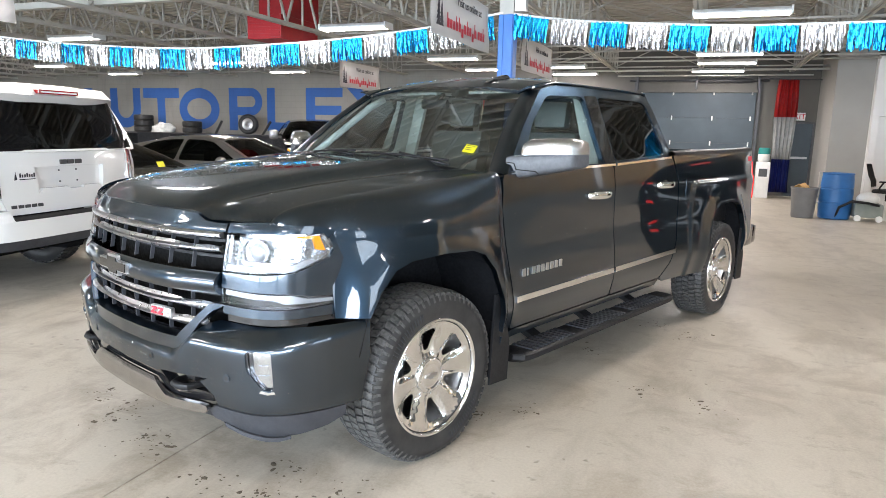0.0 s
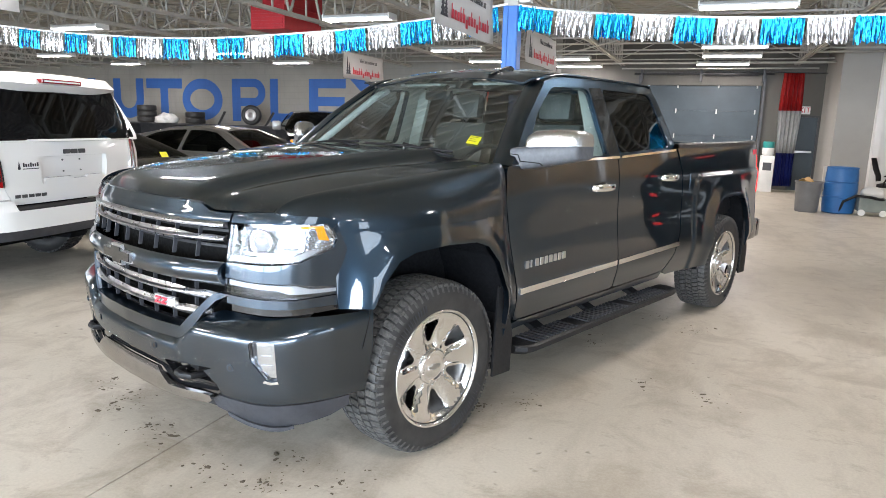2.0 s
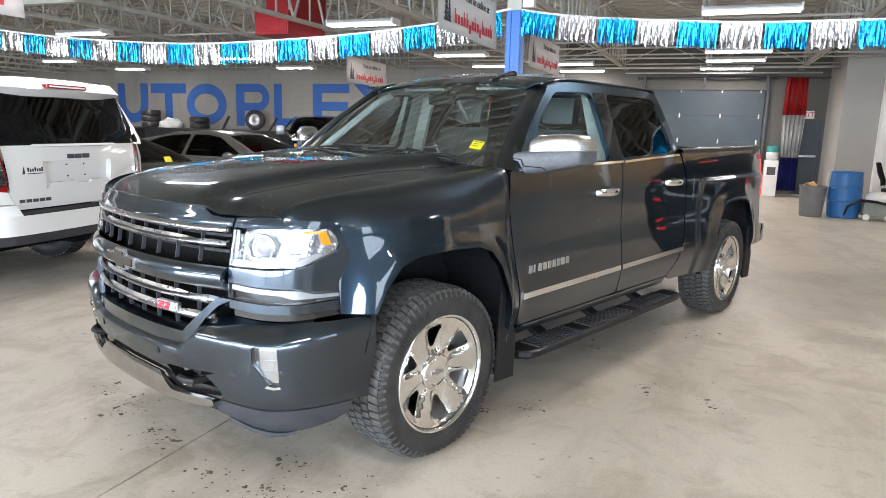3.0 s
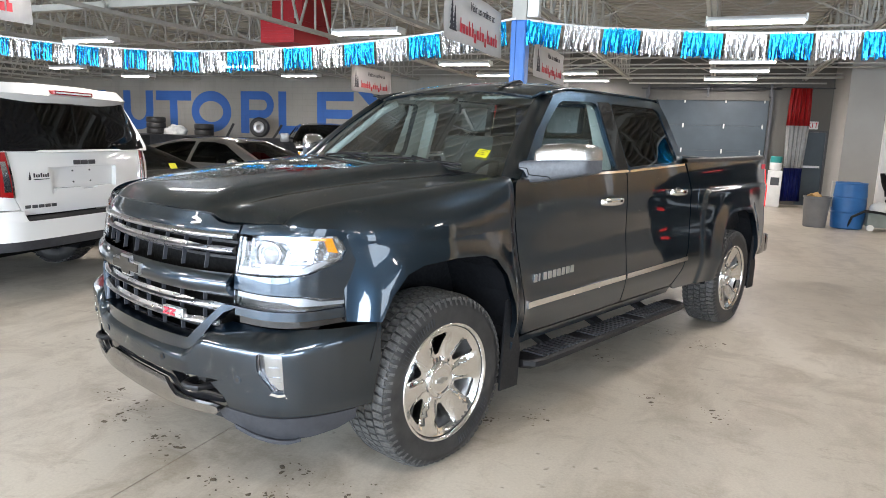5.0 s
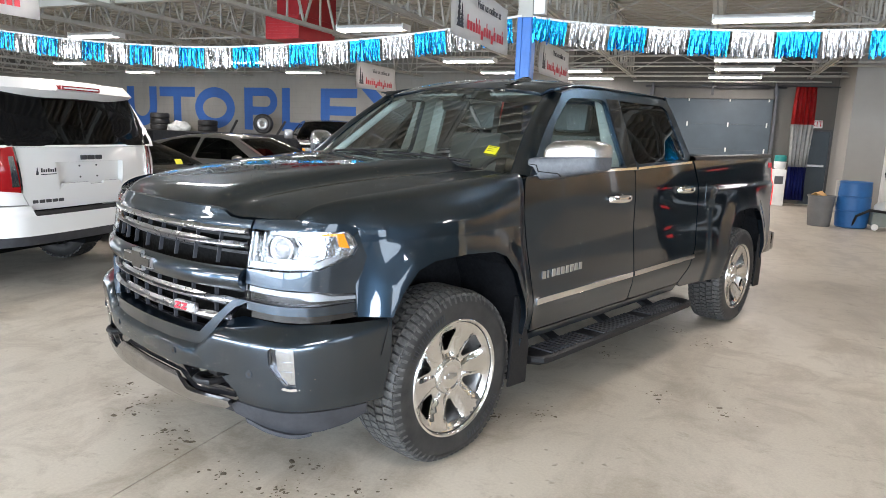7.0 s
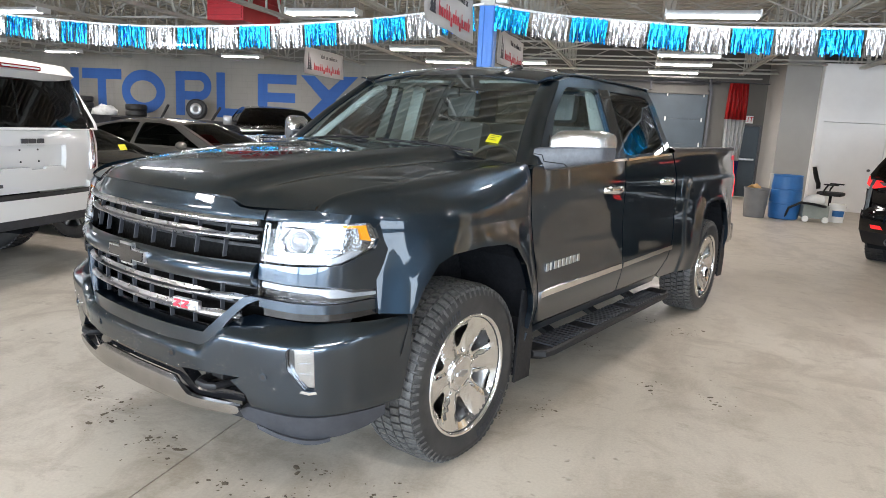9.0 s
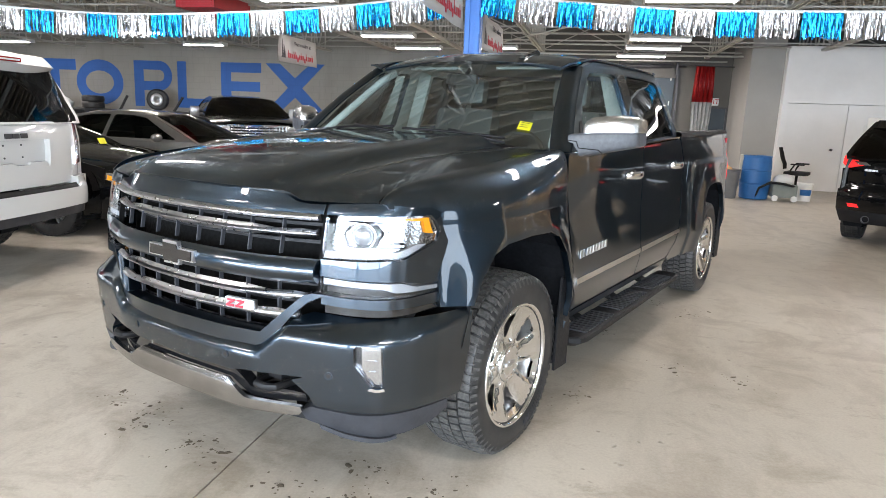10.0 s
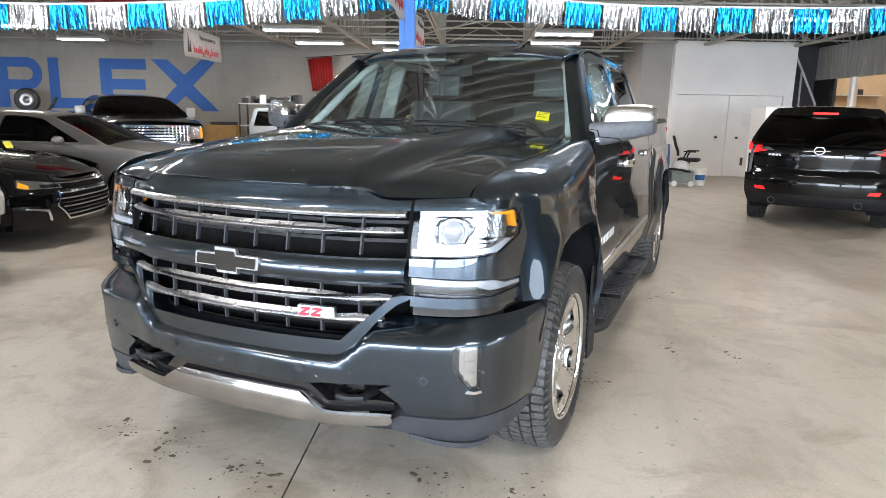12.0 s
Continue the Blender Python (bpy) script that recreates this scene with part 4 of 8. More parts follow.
# doors
front_door = rounded([(0.575, 0.50), (1.675, 0.50), (1.685, 0.75), (1.672, 1.0), (1.655, 1.335), (0.52, 1.318), (0.505, 1.15), (0.528, 0.95), (0.57, 0.70)], 0.03, 3)
rear_door = rounded([(1.685, 0.50), (2.44, 0.50), (2.56, 0.60), (2.655, 0.76), (2.672, 1.0), (2.64, 1.2), (2.55, 1.375), (1.665, 1.337), (1.682, 1.0), (1.694, 0.75)], 0.03, 3)
for name, outl in (("front_door", front_door), ("rear_door", rear_door)):
    for ob in both(name, outl, side, PAINT, truck, step=0.04, flange=0.025):
        s = 1 if ob.data.vertices[0].co.x > 0 else -1

        def strip(y, z, s=s):
            return (s * (side_x(y, z) + 0.008), y, z)
        ya, yb = (0.60, 1.668) if name == "front_door" else (1.692, 2.64)
        za, zb = (0.645, 0.655) if name == "front_door" else (0.656, 0.668)
        sheet("moulding", [(ya, za), (yb, zb), (yb, zb + 0.032), (ya, za + 0.032)], strip, CHROME_WET, ob, step=0.08, flange=0.012, flip=s < 0, label="chrome side moulding")
        sheet("belt_trim", [(max(ya, 0.56), 1.318 if ya < 1 else 1.335), (min(yb, 2.52), 1.335 if ya < 1 else 1.368), (min(yb, 2.52), 1.35 if ya < 1 else 1.383), (max(ya, 0.56), 1.333 if ya < 1 else 1.35)], strip, CHROME, ob, step=0.08, flange=0.012, flip=s < 0, label="chrome belt trim")
        hy = 1.46 if name == "front_door" else 2.41
        hz = 1.165 if name == "front_door" else 1.185
        hx = s * side_x(hy, hz)
        bm = bmesh.new()
        rings = []
        for k in range(13):
            t = k / 12
            yy = hy - 0.135 + 0.27 * t
            lift = 0.038 * math.sin(math.pi * t) ** 0.5 + 0.004
            h = 0.019 + 0.006 * math.sin(math.pi * t)
            rings.append([bm.verts.new((hx + s * (lift + 0.010 * math.cos(a)), yy, hz + h * math.sin(a))) for a in [j * math.pi / 5 for j in range(10)]])
        skin(bm, rings)
        bm.faces.new(rings[0][::-1])
        bm.faces.new(rings[-1])
        bmesh.ops.recalc_face_normals(bm, faces=bm.faces[:])
        part("door_handle", bm, CHROME, ob, "chrome pull handle", True)
        bm = bmesh.new()
        bmesh.ops.create_uvsphere(bm, u_segments=16, v_segments=8, radius=1, matrix=Matrix.Translation((hx - s * 0.005, hy, hz)) @ Matrix.Diagonal((0.012, 0.075, 0.034, 1)))
        part("handle_cup", bm, GLOSS_BLACK, ob, "", True)
        if name == "front_door":
            # raised letters, as plain blocks
            for k in range(9):
                bm = bmesh.new()
                y0 = 0.66 + k * 0.045
                p = side_x(y0, 0.80)
                zc = 0.795 + 0.001 * k
                w = 0.012 if k == 1 else 0.030
                box(bm, *sorted((s * (p + 0.001), s * (p + 0.008))), y0, y0 + w, zc - 0.021, zc + 0.021, 0.003)
                part("badge_letter", bm, SATIN, ob, "raised silver badge character")

# rocker panels, bed sides, tail
both("rocker_panel", [(0.46, 0.45), (2.40, 0.45), (2.44, 0.492), (0.46, 0.492)], side, PAINT, truck, step=0.06, flange=0.05)
arch_r = [(y + 3.645, z) for y, z in ARCH if z > 0.58]
bed_out = [(2.672, 0.762), (2.574, 0.595), (2.455, 0.497), (2.52, 0.46), (3.18, 0.44)] + arch_r + [(4.11, 0.50), (4.54, 0.62), (4.56, 0.80), (4.555, 1.34), (4.54, 1.405), (2.57, 1.385), (2.66, 1.2), (2.688, 1.0)]
for ob in both("bed_side", bed_out, side, PAINT, truck, step=0.022, flange=0.04):
    s = 1 if ob.data.vertices[0].co.x > 0 else -1

    def lamp_face(y, z, s=s):
        return (s * (side_x(y, z) + 0.006), y, z)
    sheet("tail_lamp", rounded([(4.43, 0.97), (4.58, 0.95), (4.585, 1.30), (4.50, 1.31)], 0.02), lamp_face, RED_LIT if s > 0 else RED_LENS, ob, step=0.03, flange=0.02, flip=s < 0, label="red tail lamp")
    for y0, w in ((4.28, 0.05), (4.34, 0.03), (4.38, 0.02)):
        x = side_x(y0, 1.34)
        part("badge_letter", box(bmesh.new(), *sorted((s * x, s * (x + 0.004))), y0, y0 + w, 1.315, 1.36), INK_RED, ob, "small red badge character")
    if s > 0:
        flap = rounded([(2.80, 1.02), (2.99, 1.04), (3.02, 1.235), (2.80, 1.225)], 0.03)
        sheet("fuel_door", flap, lambda y, z: (side_x(y, z) + 0.002, y, z), PAINT, ob, step=0.04, flange=0.006)
# top rails of the bed
for s in (-1, 1):
    bm = bmesh.new()
    rings = []
    for k in range(22):
        y = 2.60 + k * (4.54 - 2.60) / 21
        x = side_x(y, 1.40)
        z = 1.385 + 0.02 * k / 21
        rings.append([bm.verts.new((s * px, y, z + pz)) for px, pz in ((x + 0.004, 0.0), (x - 0.002, 0.024), (x - 0.02, 0.032), (x - 0.075, 0.032), (x - 0.085, 0.0), (x - 0.085, -0.02))])
    skin(bm, rings, True)
    bmesh.ops.recalc_face_normals(bm, faces=bm.faces[:])
    part("bed_rail", bm, BLACK_PLASTIC, truck, "black plastic bed rail cap", sharp=50)
bm = bmesh.new()
box(bm, -0.86, 0.86, 2.66, 4.5, 0.78, 0.83)
for s in (-1, 1):
    box(bm, s * 0.86 - 0.02, s * 0.86 + 0.02, 2.66, 4.5, 0.83, 1.38)
box(bm, -0.86, 0.86, 2.66, 2.70, 0.83, 1.36)
part("bed_liner", bm, BLACK_PLASTIC, truck)
bm = box(bmesh.new(), -0.78, 0.78, 4.52, 4.60, 0.82, 1.40, 0.02)
part("tailgate", bm, PAINT, truck, sharp=40)
bm = bmesh.new()
box(bm, -0.93, 0.93, 4.60, 4.80, 0.50, 0.68, 0.03)
for s in (-1, 1):
    box(bm, s * 0.86 - 0.09, s * 0.86 + 0.09, 4.32, 4.64, 0.50, 0.70, 0.03)
part("rear_bumper", bm, GLOSS_BLACK, truck, sharp=40)

# greenhouse
lean = curve([(1.25, 0.988), (1.33, 0.960), (1.5, 0.893), (1.65, 0.836), (1.74, 0.800), (1.80, 0.764), (1.84, 0.725), (1.86, 0.68)])


def cab(y, z):
    """The side of the cab, which widens from the windscreen pillars to the rear doors."""
    a = max(0.0, min(1.0, (y - 0.95) / 0.75))
    full = min(1.0, max(0.0, (z - 1.30) / 0.45))
    taper = 0.02 * max(0, (0.9 - y)) + 0.02 * max(0, y - 2.2) + 0.042 * full * (1 - a * a * (3 - 2 * a))
    return (lean(z) - taper, y, z)


wf = rounded([(0.70, 1.343), (1.555, 1.352), (1.535, 1.745), (1.48, 1.757), (1.165, 1.745), (0.92, 1.577)], 0.045)
wr = rounded([(1.715, 1.363), (2.47, 1.392), (2.49, 1.44), (2.39, 1.735), (2.33, 1.760), (1.70, 1.760)], 0.05)
frame_out = [(0.56, 1.325), (1.66, 1.340), (2.55, 1.378), (2.60, 1.42), (2.46, 1.80), (2.36, 1.815), (1.8, 1.822), (1.3, 1.812), (1.12, 1.774), (0.83, 1.562)]
both("cab_frame", frame_out, cab, PAINT, truck, holes=[wf, wr], step=0.05, flange=0.03)
both("frame_lining", [(y + (0.02 if y < 1.2 else -0.02), z) for y, z in frame_out], lambda y, z: (cab(y, z)[0] - 0.034, y, z), SEAT, truck, holes=[wf, wr], step=0.08, flange=0.0, label="pale inner window frame lining")
for s in (1, -1):
    def gl(y, z, s=s):
        x = cab(y, z)[0] - 0.008
        return (s * x, y, z)
    pane = sheet("front_side_window", wf, gl, DOOR_GLASS, truck, step=0.08, flange=0.0, flip=s < 0, label="clear door window glass with water drops")
    pane.visible_shadow = False
    sheet("rear_side_window", wr, gl, TINT, truck, step=0.08, flange=0.0, flip=s < 0, label="dark tinted rear door glass")
    def trim(y, z, s=s):
        return (s * (cab(y, z)[0] + 0.002), y, z)
    sheet("pillar_trim", [(1.570, 1.345), (1.705, 1.352), (1.692, 1.765), (1.550, 1.76)], trim, GLOSS_BLACK, truck, step=0.06, flange=0.004, flip=s < 0, label="gloss black pillar trim")

# windscreen, roof, back glass
def screen(x, v):
    """v from 0 at the cowl to 1 at the roof."""
    base_y, top_y = 0.36 + 0.17 * (x / 0.8) ** 2, 1.05 + 0.018 * (x / 0.62) ** 2
    base_z, top_z = 1.372 - 0.05 * (x / 0.8) ** 2, 1.806 - 0.05 * (x / 0.62) ** 2
    return (x, base_y + (top_y - base_y) * v - 0.010 * math.sin(math.pi * v), base_z + (top_z - base_z) * v + 0.012 * math.sin(math.pi * v))


def screen_half(v):
    return 0.848 + (0.664 - 0.848) * v


so = [(screen_half(0) * k / 10, 0.0) for k in range(-10, 11)] + [(screen_half(v), v) for v in (0.25, 0.5, 0.75)] + [(screen_half(1) * k / 10, 1.0) for k in range(10, -11, -1)] + [(-screen_half(v), v) for v in (0.75, 0.5, 0.25)]
windscreen = sheet("windscreen", so, screen, GLASS, truck, step=0.07, stepv=0.1, flange=0.0, label="windscreen reflecting the roof deck")
windscreen.visible_shadow = False
for s in (1, -1):

    def pillar(u, v, s=s):
        a = Vector(screen(screen_half(v) - 0.012, v)) + Vector((0, 0, 0.004))
        zz = 1.325 + 0.48 * v if v < 0.5 else 1.565 + 0.416 * (v - 0.5)
        yy = 0.56 + 0.55 * v
        b = Vector(cab(yy, zz))
        p = a.lerp(b, u) + Vector((0.008, -0.012, 0.008)) * math.sin(math.pi * min(1, max(0, u)))
        return (s * p.x, p.y, p.z)
    sheet("windscreen_pillar", [(0, -0.02), (1, -0.02), (1, 1.0), (0, 1.0)], pillar, PAINT, truck, step=0.125, stepv=0.05, flange=0.01, flip=s < 0)


def roof(x, y):
    a = abs(x) / 0.76
    z = 1.888 - 0.045 * a**2 - 0.035 * a**6 - 0.084 * max(0, (1.45 - y) / 0.4) ** 2 - 0.02 * max(0, (y - 2.1) / 0.35) ** 2
    return (x, y, z)


ro = [(0.635 * k / 8, 1.05 + 0.018 * (k / 8) ** 2) for k in range(-8, 9)] + [(0.675, 1.3), (0.725, 1.8), (0.725, 2.3), (0.68, 2.47)] + [(0.68 * k / 8, 2.50 - 0.03 * (k / 8) ** 2) for k in range(8, -9, -1)] + [(-0.725, 2.3), (-0.725, 1.8), (-0.675, 1.3)]
sheet("roof", ro, roof, PAINT, truck, step=0.06, flange=0.02)
for s in (1, -1):
    def rail(u, y, s=s):
        a = Vector(roof(0.655 + 0.06 * min(1, max(0, (y - 1.05) / 0.65)), min(2.46, y)))
        b = Vector(cab(y, 1.80 + 0.01 * math.sin(y)))
        b.z = 1.776 + 0.042 * min(1, max(0, (y - 1.03) / 0.27)) - 0.01 * max(0, y - 2.2)
        b.x = cab(y, b.z)[0]
        p = a.lerp(b, u) + Vector((0.014, 0, 0.012)) * math.sin(math.pi * min(1, max(0, u)))
        return (s * p.x, p.y, p.z)
    sheet("roof_rail", [(0, 1.05), (1, 1.05), (1, 2.46), (0, 2.46)], rail, PAINT, truck, step=0.15, stepv=0.08, flange=0.01, flip=s > 0)


def back(x, v):
    return (x, 2.50 + 0.10 * (1 - v) - 0.02 * abs(x), 1.37 + 0.46 * v)


bo = [(-0.90, 0), (0.90, 0), (0.73, 1.0), (-0.73, 1.0)]
sheet("cab_back", bo, back, PAINT, truck, holes=[[(-0.62, 0.12), (0.62, 0.12), (0.54, 0.88), (-0.54, 0.88)]], step=0.12, flange=0.02)
sheet("back_window", [(-0.62, 0.12), (0.62, 0.12), (0.54, 0.88), (-0.54, 0.88)], back, TINT, truck, step=0.12, flange=0)
bm = box(bmesh.new(), -0.9, 0.9, 2.55, 2.6, 0.5, 1.4)
part("cab_back_panel", bm, PAINT, truck)
# cowl and wipers
bm = bmesh.new()
rings = [[bm.verts.new((x, 0.36 + 0.17 * (x / 0.8) ** 2 + dy, 1.352 - 0.045 * (x / 0.8) ** 2 + dz)) for x in [0.1 * k - 0.8 for k in range(17)]] for dy, dz in ((-0.03, -0.04), (-0.025, 0.0), (0.06, 0.01))]
skin(bm, rings, False)
part("cowl", bm, BLACK_PLASTIC, truck, "", True)
for x0, x1 in ((-0.62, -0.02), (0.05, 0.62)):
    bm = bmesh.new()
    pts = [Vector(screen(x0 + (x1 - x0) * k / 8, 0.03 + 0.015 * k / 8)) + Vector((0, -0.012, 0.012)) for k in range(9)]
    tube(bm, pts, 0.007, 6)
    rod(bm, screen(x1, 0.02), Vector(screen(x1 - 0.3, 0.045)) + Vector((0, -0.01, 0.018)), 0.009, 6)
    part("wiper", bm, BLACK_PLASTIC, truck, "black wiper arm and blade", True)
# fin aerial
bm = bmesh.new()
prism(bm, rounded([(-0.03, -0.02), (0.20, -0.02), (0.200, 0.030), (0.165, 0.044), (0.06, 0.012)], 0.010, 3), 0.042, pose(0.339, 1.12, 1.842, 90, 0, 90))
bmesh.ops.bevel(bm, geom=[e for e in bm.edges if e.calc_length() > 0.02 and e.calc_face_angle(0) > 0.8], offset=0.008, segments=2, affect="EDGES")
part("roof_aerial", bm, GLOSS_BLACK, truck, "black shark-fin aerial")
# stickers on the windscreen
bm = bmesh.new()
p = [Vector(screen(a, b)) + Vector((0, -0.006, 0.006)) for a, b in ((0.640, 0.165), (0.705, 0.165), (0.698, 0.255), (0.634, 0.255))]
bm.faces.new([bm.verts.new(q) for q in p])
bmesh.ops.solidify(bm, geom=bm.faces[:], thickness=0.001)
part("sticker", bm, YELLOW, truck, "bright yellow stock sticker")
bm = bmesh.new()
for k, w in enumerate((0.045, 0.032, 0.04)):
    q = [Vector(screen(a, b)) + Vector((0, -0.0085, 0.0085)) for a, b in ((0.646, 0.235 - 0.022 * k), (0.646 + w, 0.235 - 0.022 * k), (0.646 + w, 0.240 - 0.022 * k), (0.646, 0.240 - 0.022 * k))]
    bm.faces.new([bm.verts.new(v) for v in q])
part("sticker_print", bm, INK, truck, "dark printed lines")

# door mirrors
for s in (1, -1):
    mir = bmesh.new()
    rings = []
    prof = [(-0.045, 0.92), (-0.03, 1.0), (0.05, 1.0), (0.12, 1.0), (0.18, 1.0), (0.235, 0.98), (0.247, 0.88)]
    for d, k in prof:
        x = 0.955 + d
        yc = 0.70 + 0.62 * d
        zc = 1.395 + 0.10 * d
        ring = []
        for j in range(20):
            a = j * math.pi / 10
            ca, sa = math.cos(a), math.sin(a)
            ry, rz = 0.085 * k, 0.11 * k
            ring.append(mir.verts.new((s * x, yc + ry * math.copysign(abs(ca) ** 0.32, ca), zc - 0.02 + (rz * (0.74 - 1.25 * d) if sa < 0 else rz * 0.34) * math.copysign(abs(sa) ** 0.32, sa))))
        rings.append(ring)
    skin(mir, rings)
    mir.faces.new(rings[0])
    mir.faces.new(rings[-1])
    bmesh.ops.recalc_face_normals(mir, faces=mir.faces[:])
    mob = part("door_mirror", mir, MIRROR_GREY, truck, "dark grey plastic mirror housing with chrome cap", sharp=45)
    cap = bmesh.new()
    rings = []
    for d, k in ((0.0, 0.50), (0.02, 0.82), (0.05, 1.0), (0.11, 1.04), (0.17, 1.03), (0.222, 0.97), (0.248, 0.84)):
        x = 0.955 + d
        ring = []
        for j in range(15):
            a = -0.05 + (math.pi + 0.1) * j / 14
            ca, sa = math.cos(a), math.sin(a)
            ring.append(cap.verts.new((s * x, 0.70 + 0.62 * d + 0.089 * k * math.copysign(abs(ca) ** 0.55, ca), 1.397 + 0.05 * d + 0.098 * k * max(-0.1, abs(sa) ** 0.6))))
        rings.append(ring)
    skin(cap, rings, False)
    cap.faces.new(rings[0])
    cap.faces.new(rings[-1])
    bmesh.ops.recalc_face_normals(cap, faces=cap.faces[:])
    part("mirror_cap", cap, CHROME_DROPS, mob, "chrome mirror cap beaded with water", sharp=60)
    part("mirror_glass", box(bmesh.new(), 0.03, 0.21, -0.003, 0.003, -0.055, 0.065, 0, Matrix.Translation((s * 0.955, 0.775, 1.40)) @ Matrix.Diagonal((s, 1, 1, 1)) @ pose(0, 0, 0, 0, 0, 31)), CHROME, mob, "mirror glass")
    arm = bmesh.new()
    box(arm, *sorted((s * 0.89, s * 0.965)), 0.64, 0.77, 1.300, 1.372, 0.02)
    part("mirror_arm", arm, MIRROR_GREY, mob)
    # stepped seam across the housing's front
    bm = bmesh.new()
    for (d0, z0), (d1, z1) in (((-0.04, 1.376), (-0.005, 1.372)), ((-0.005, 1.372), (0.005, 1.340)), ((0.005, 1.340), (0.09, 1.333)), ((0.09, 1.333), (0.105, 1.318))):
        bar(bm, (s * (0.955 + d0), 0.613 + 0.62 * d0, z0), (s * (0.955 + d1), 0.613 + 0.62 * d1, z1), 0.006, 0.004)
    part("housing_seam", bm, DARK, mob)
    # black sail panel in the window's front corner
    def sail(y, z, s=s):
        return (s * (cab(y, z)[0] + 0.004), y, z)
    sheet("sail_panel", [(0.655, 1.336), (0.80, 1.342), (0.815, 1.40), (0.81, 1.475), (0.785, 1.470)], sail, BLACK_PLASTIC, truck, step=0.05, flange=0.004, flip=s < 0)

# ---- the truck's face ----
NOSE = np.array([(x, nose_y(x)) for x in np.linspace(0, 0.95, 96)])
ARC = np.concatenate(([0], np.cumsum(np.hypot(*np.diff(NOSE, axis=0).T))))


def arc_of(x):
    return float(np.interp(x, NOSE[:, 0], ARC))


def nose_at(s):
    return math.copysign(float(np.interp(abs(s), ARC, NOSE[:, 0])), s), float(np.interp(abs(s), ARC, NOSE[:, 1]))


slant = curve([(0.55, 0.0), (0.75, -0.012), (0.93, -0.006), (1.05, 0.012), (1.13, 0.030), (1.16, 0.045), (1.20, 0.064)])


def face(back=0.0, crown=None):
    """The truck's front as a surface of arc length and height, set back by so much."""
    def f(s, z):
        x, y = nose_at(s)
        c = crown(z) if crown else 0.0
        return (x, y + back + slant(z) - c, z)
    return f


A = arc_of


def face_part(name, pts, f, mat, parent=truck, twin=False, **kw):
    """A panel on the nose; points are (x, z), z over the arc of x."""
    pts = [(math.copysign(A(abs(x)), x), z) for x, z in pts]
    if twin:
        return both(name, pts, f, mat, parent, **kw)
    return sheet(name, pts, f, mat, parent, **kw)


def span(x0, x1, z0, z1, n=24):
    """A strip across the face; z0 and z1 are functions of x."""
    xs = [x0 + (x1 - x0) * k / n for k in range(n + 1)]
    return [(x, z0(x)) for x in xs] + [(x, z1(x)) for x in reversed(xs)]


# near-black sheet and block stand for the shade in the cavity behind the grille
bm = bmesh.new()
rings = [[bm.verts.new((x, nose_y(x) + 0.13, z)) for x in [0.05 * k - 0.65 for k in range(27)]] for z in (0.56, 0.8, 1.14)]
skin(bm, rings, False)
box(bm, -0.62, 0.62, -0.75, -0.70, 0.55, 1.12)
part("grille_shade_backing", bm, DARK, truck)
# header above the grille, under the hood
face_part("header_panel", span(-0.622, 0.622, lambda x: 1.118, lambda x: lip_z(abs(x)) - 0.008), face(0.0), PAINT, step=0.03, flange=0.05)
face_part("grille_top_strip", span(-0.615, 0.615, lambda x: 1.094 + 0.003 * abs(x), lambda x: 1.118), face(-0.008, lambda z: 0.012 * math.sin((z - 1.094) / 0.024 * math.pi)), GRILLE_CHROME, step=0.04, stepv=0.008, flange=0.03, label="chrome strip along the grille top")
# bars: thin chrome spears that widen outwards
def spear(name, zc, w, x1, droop=0.0):
    def lo(x):
        return zc(x) - w(x) / 2

    def hi(x):
        return zc(x) + w(x) / 2

    def f(s, z):
        x, y = nose_at(s)
        t = (z - lo(x)) / max(1e-4, hi(x) - lo(x))
        return (x, y + 0.012 + slant(z) - 0.016 * math.sin(math.pi * max(0, min(1, t))), z)
    pts = span(-x1, x1, lo, hi, 40)
    face_part(name, pts, f, GRILLE_CHROME, step=0.03, stepv=0.01, flange=0.03, label="chrome grille bar with a silver spear at each end")


spear("grille_bar", lambda x: 1.042 + 0.006 * (abs(x) / 0.6), lambda x: 0.013 + 0.022 * max(0, (abs(x) - 0.33) / 0.27) * (1 if abs(x) < 0.55 else max(0.2, 1 - (abs(x) - 0.55) / 0.07)), 0.605)
spear("grille_bar", lambda x: 0.815 + 0.006 * (abs(x) / 0.6), lambda x: 0.013 + 0.030 * max(0, (abs(x) - 0.33) / 0.27) * (1 if abs(x) < 0.54 else max(0.2, 1 - (abs(x) - 0.54) / 0.06)), 0.59)
spear("grille_bar", lambda x: 0.742 + 0.006 * (abs(x) / 0.6), lambda x: 0.013 + 0.036 * max(0, (abs(x) - 0.25) / 0.27) * (1 if abs(x) < 0.47 else max(0.2, 1 - (abs(x) - 0.47) / 0.08)), 0.55)
# upright fins and dark cross slats
for k in range(-4, 5):
    for z0, z1 in ((0.965, 1.095), (0.69, 0.865)):
        x = 0.067 + k * 0.133
        if abs(x) > 0.56:
            continue
        bm = bmesh.new()
        y = nose_y(x)
        rings = []
        for z in (z0, (z0 + z1) / 2, z1):
            yy = y + slant(z)
            rings.append([bm.verts.new(p) for p in ((x - 0.003, yy + 0.024, z), (x + 0.003, yy + 0.024, z), (x + 0.003, yy + 0.040, z), (x - 0.003, yy + 0.040, z))])
        skin(bm, rings)
        part("grille_fin", bm, GREY_PLASTIC, truck)
for z, x1 in ((1.068, 0.6), (1.005, 0.6), (0.848, 0.58), (0.78, 0.55), (0.708, 0.45)):
    face_part("grille_slat", span(-x1, x1, lambda x: z - 0.006, lambda x: z + 0.006), face(0.085), BLACK_PLASTIC, step=0.06, flange=0.03)
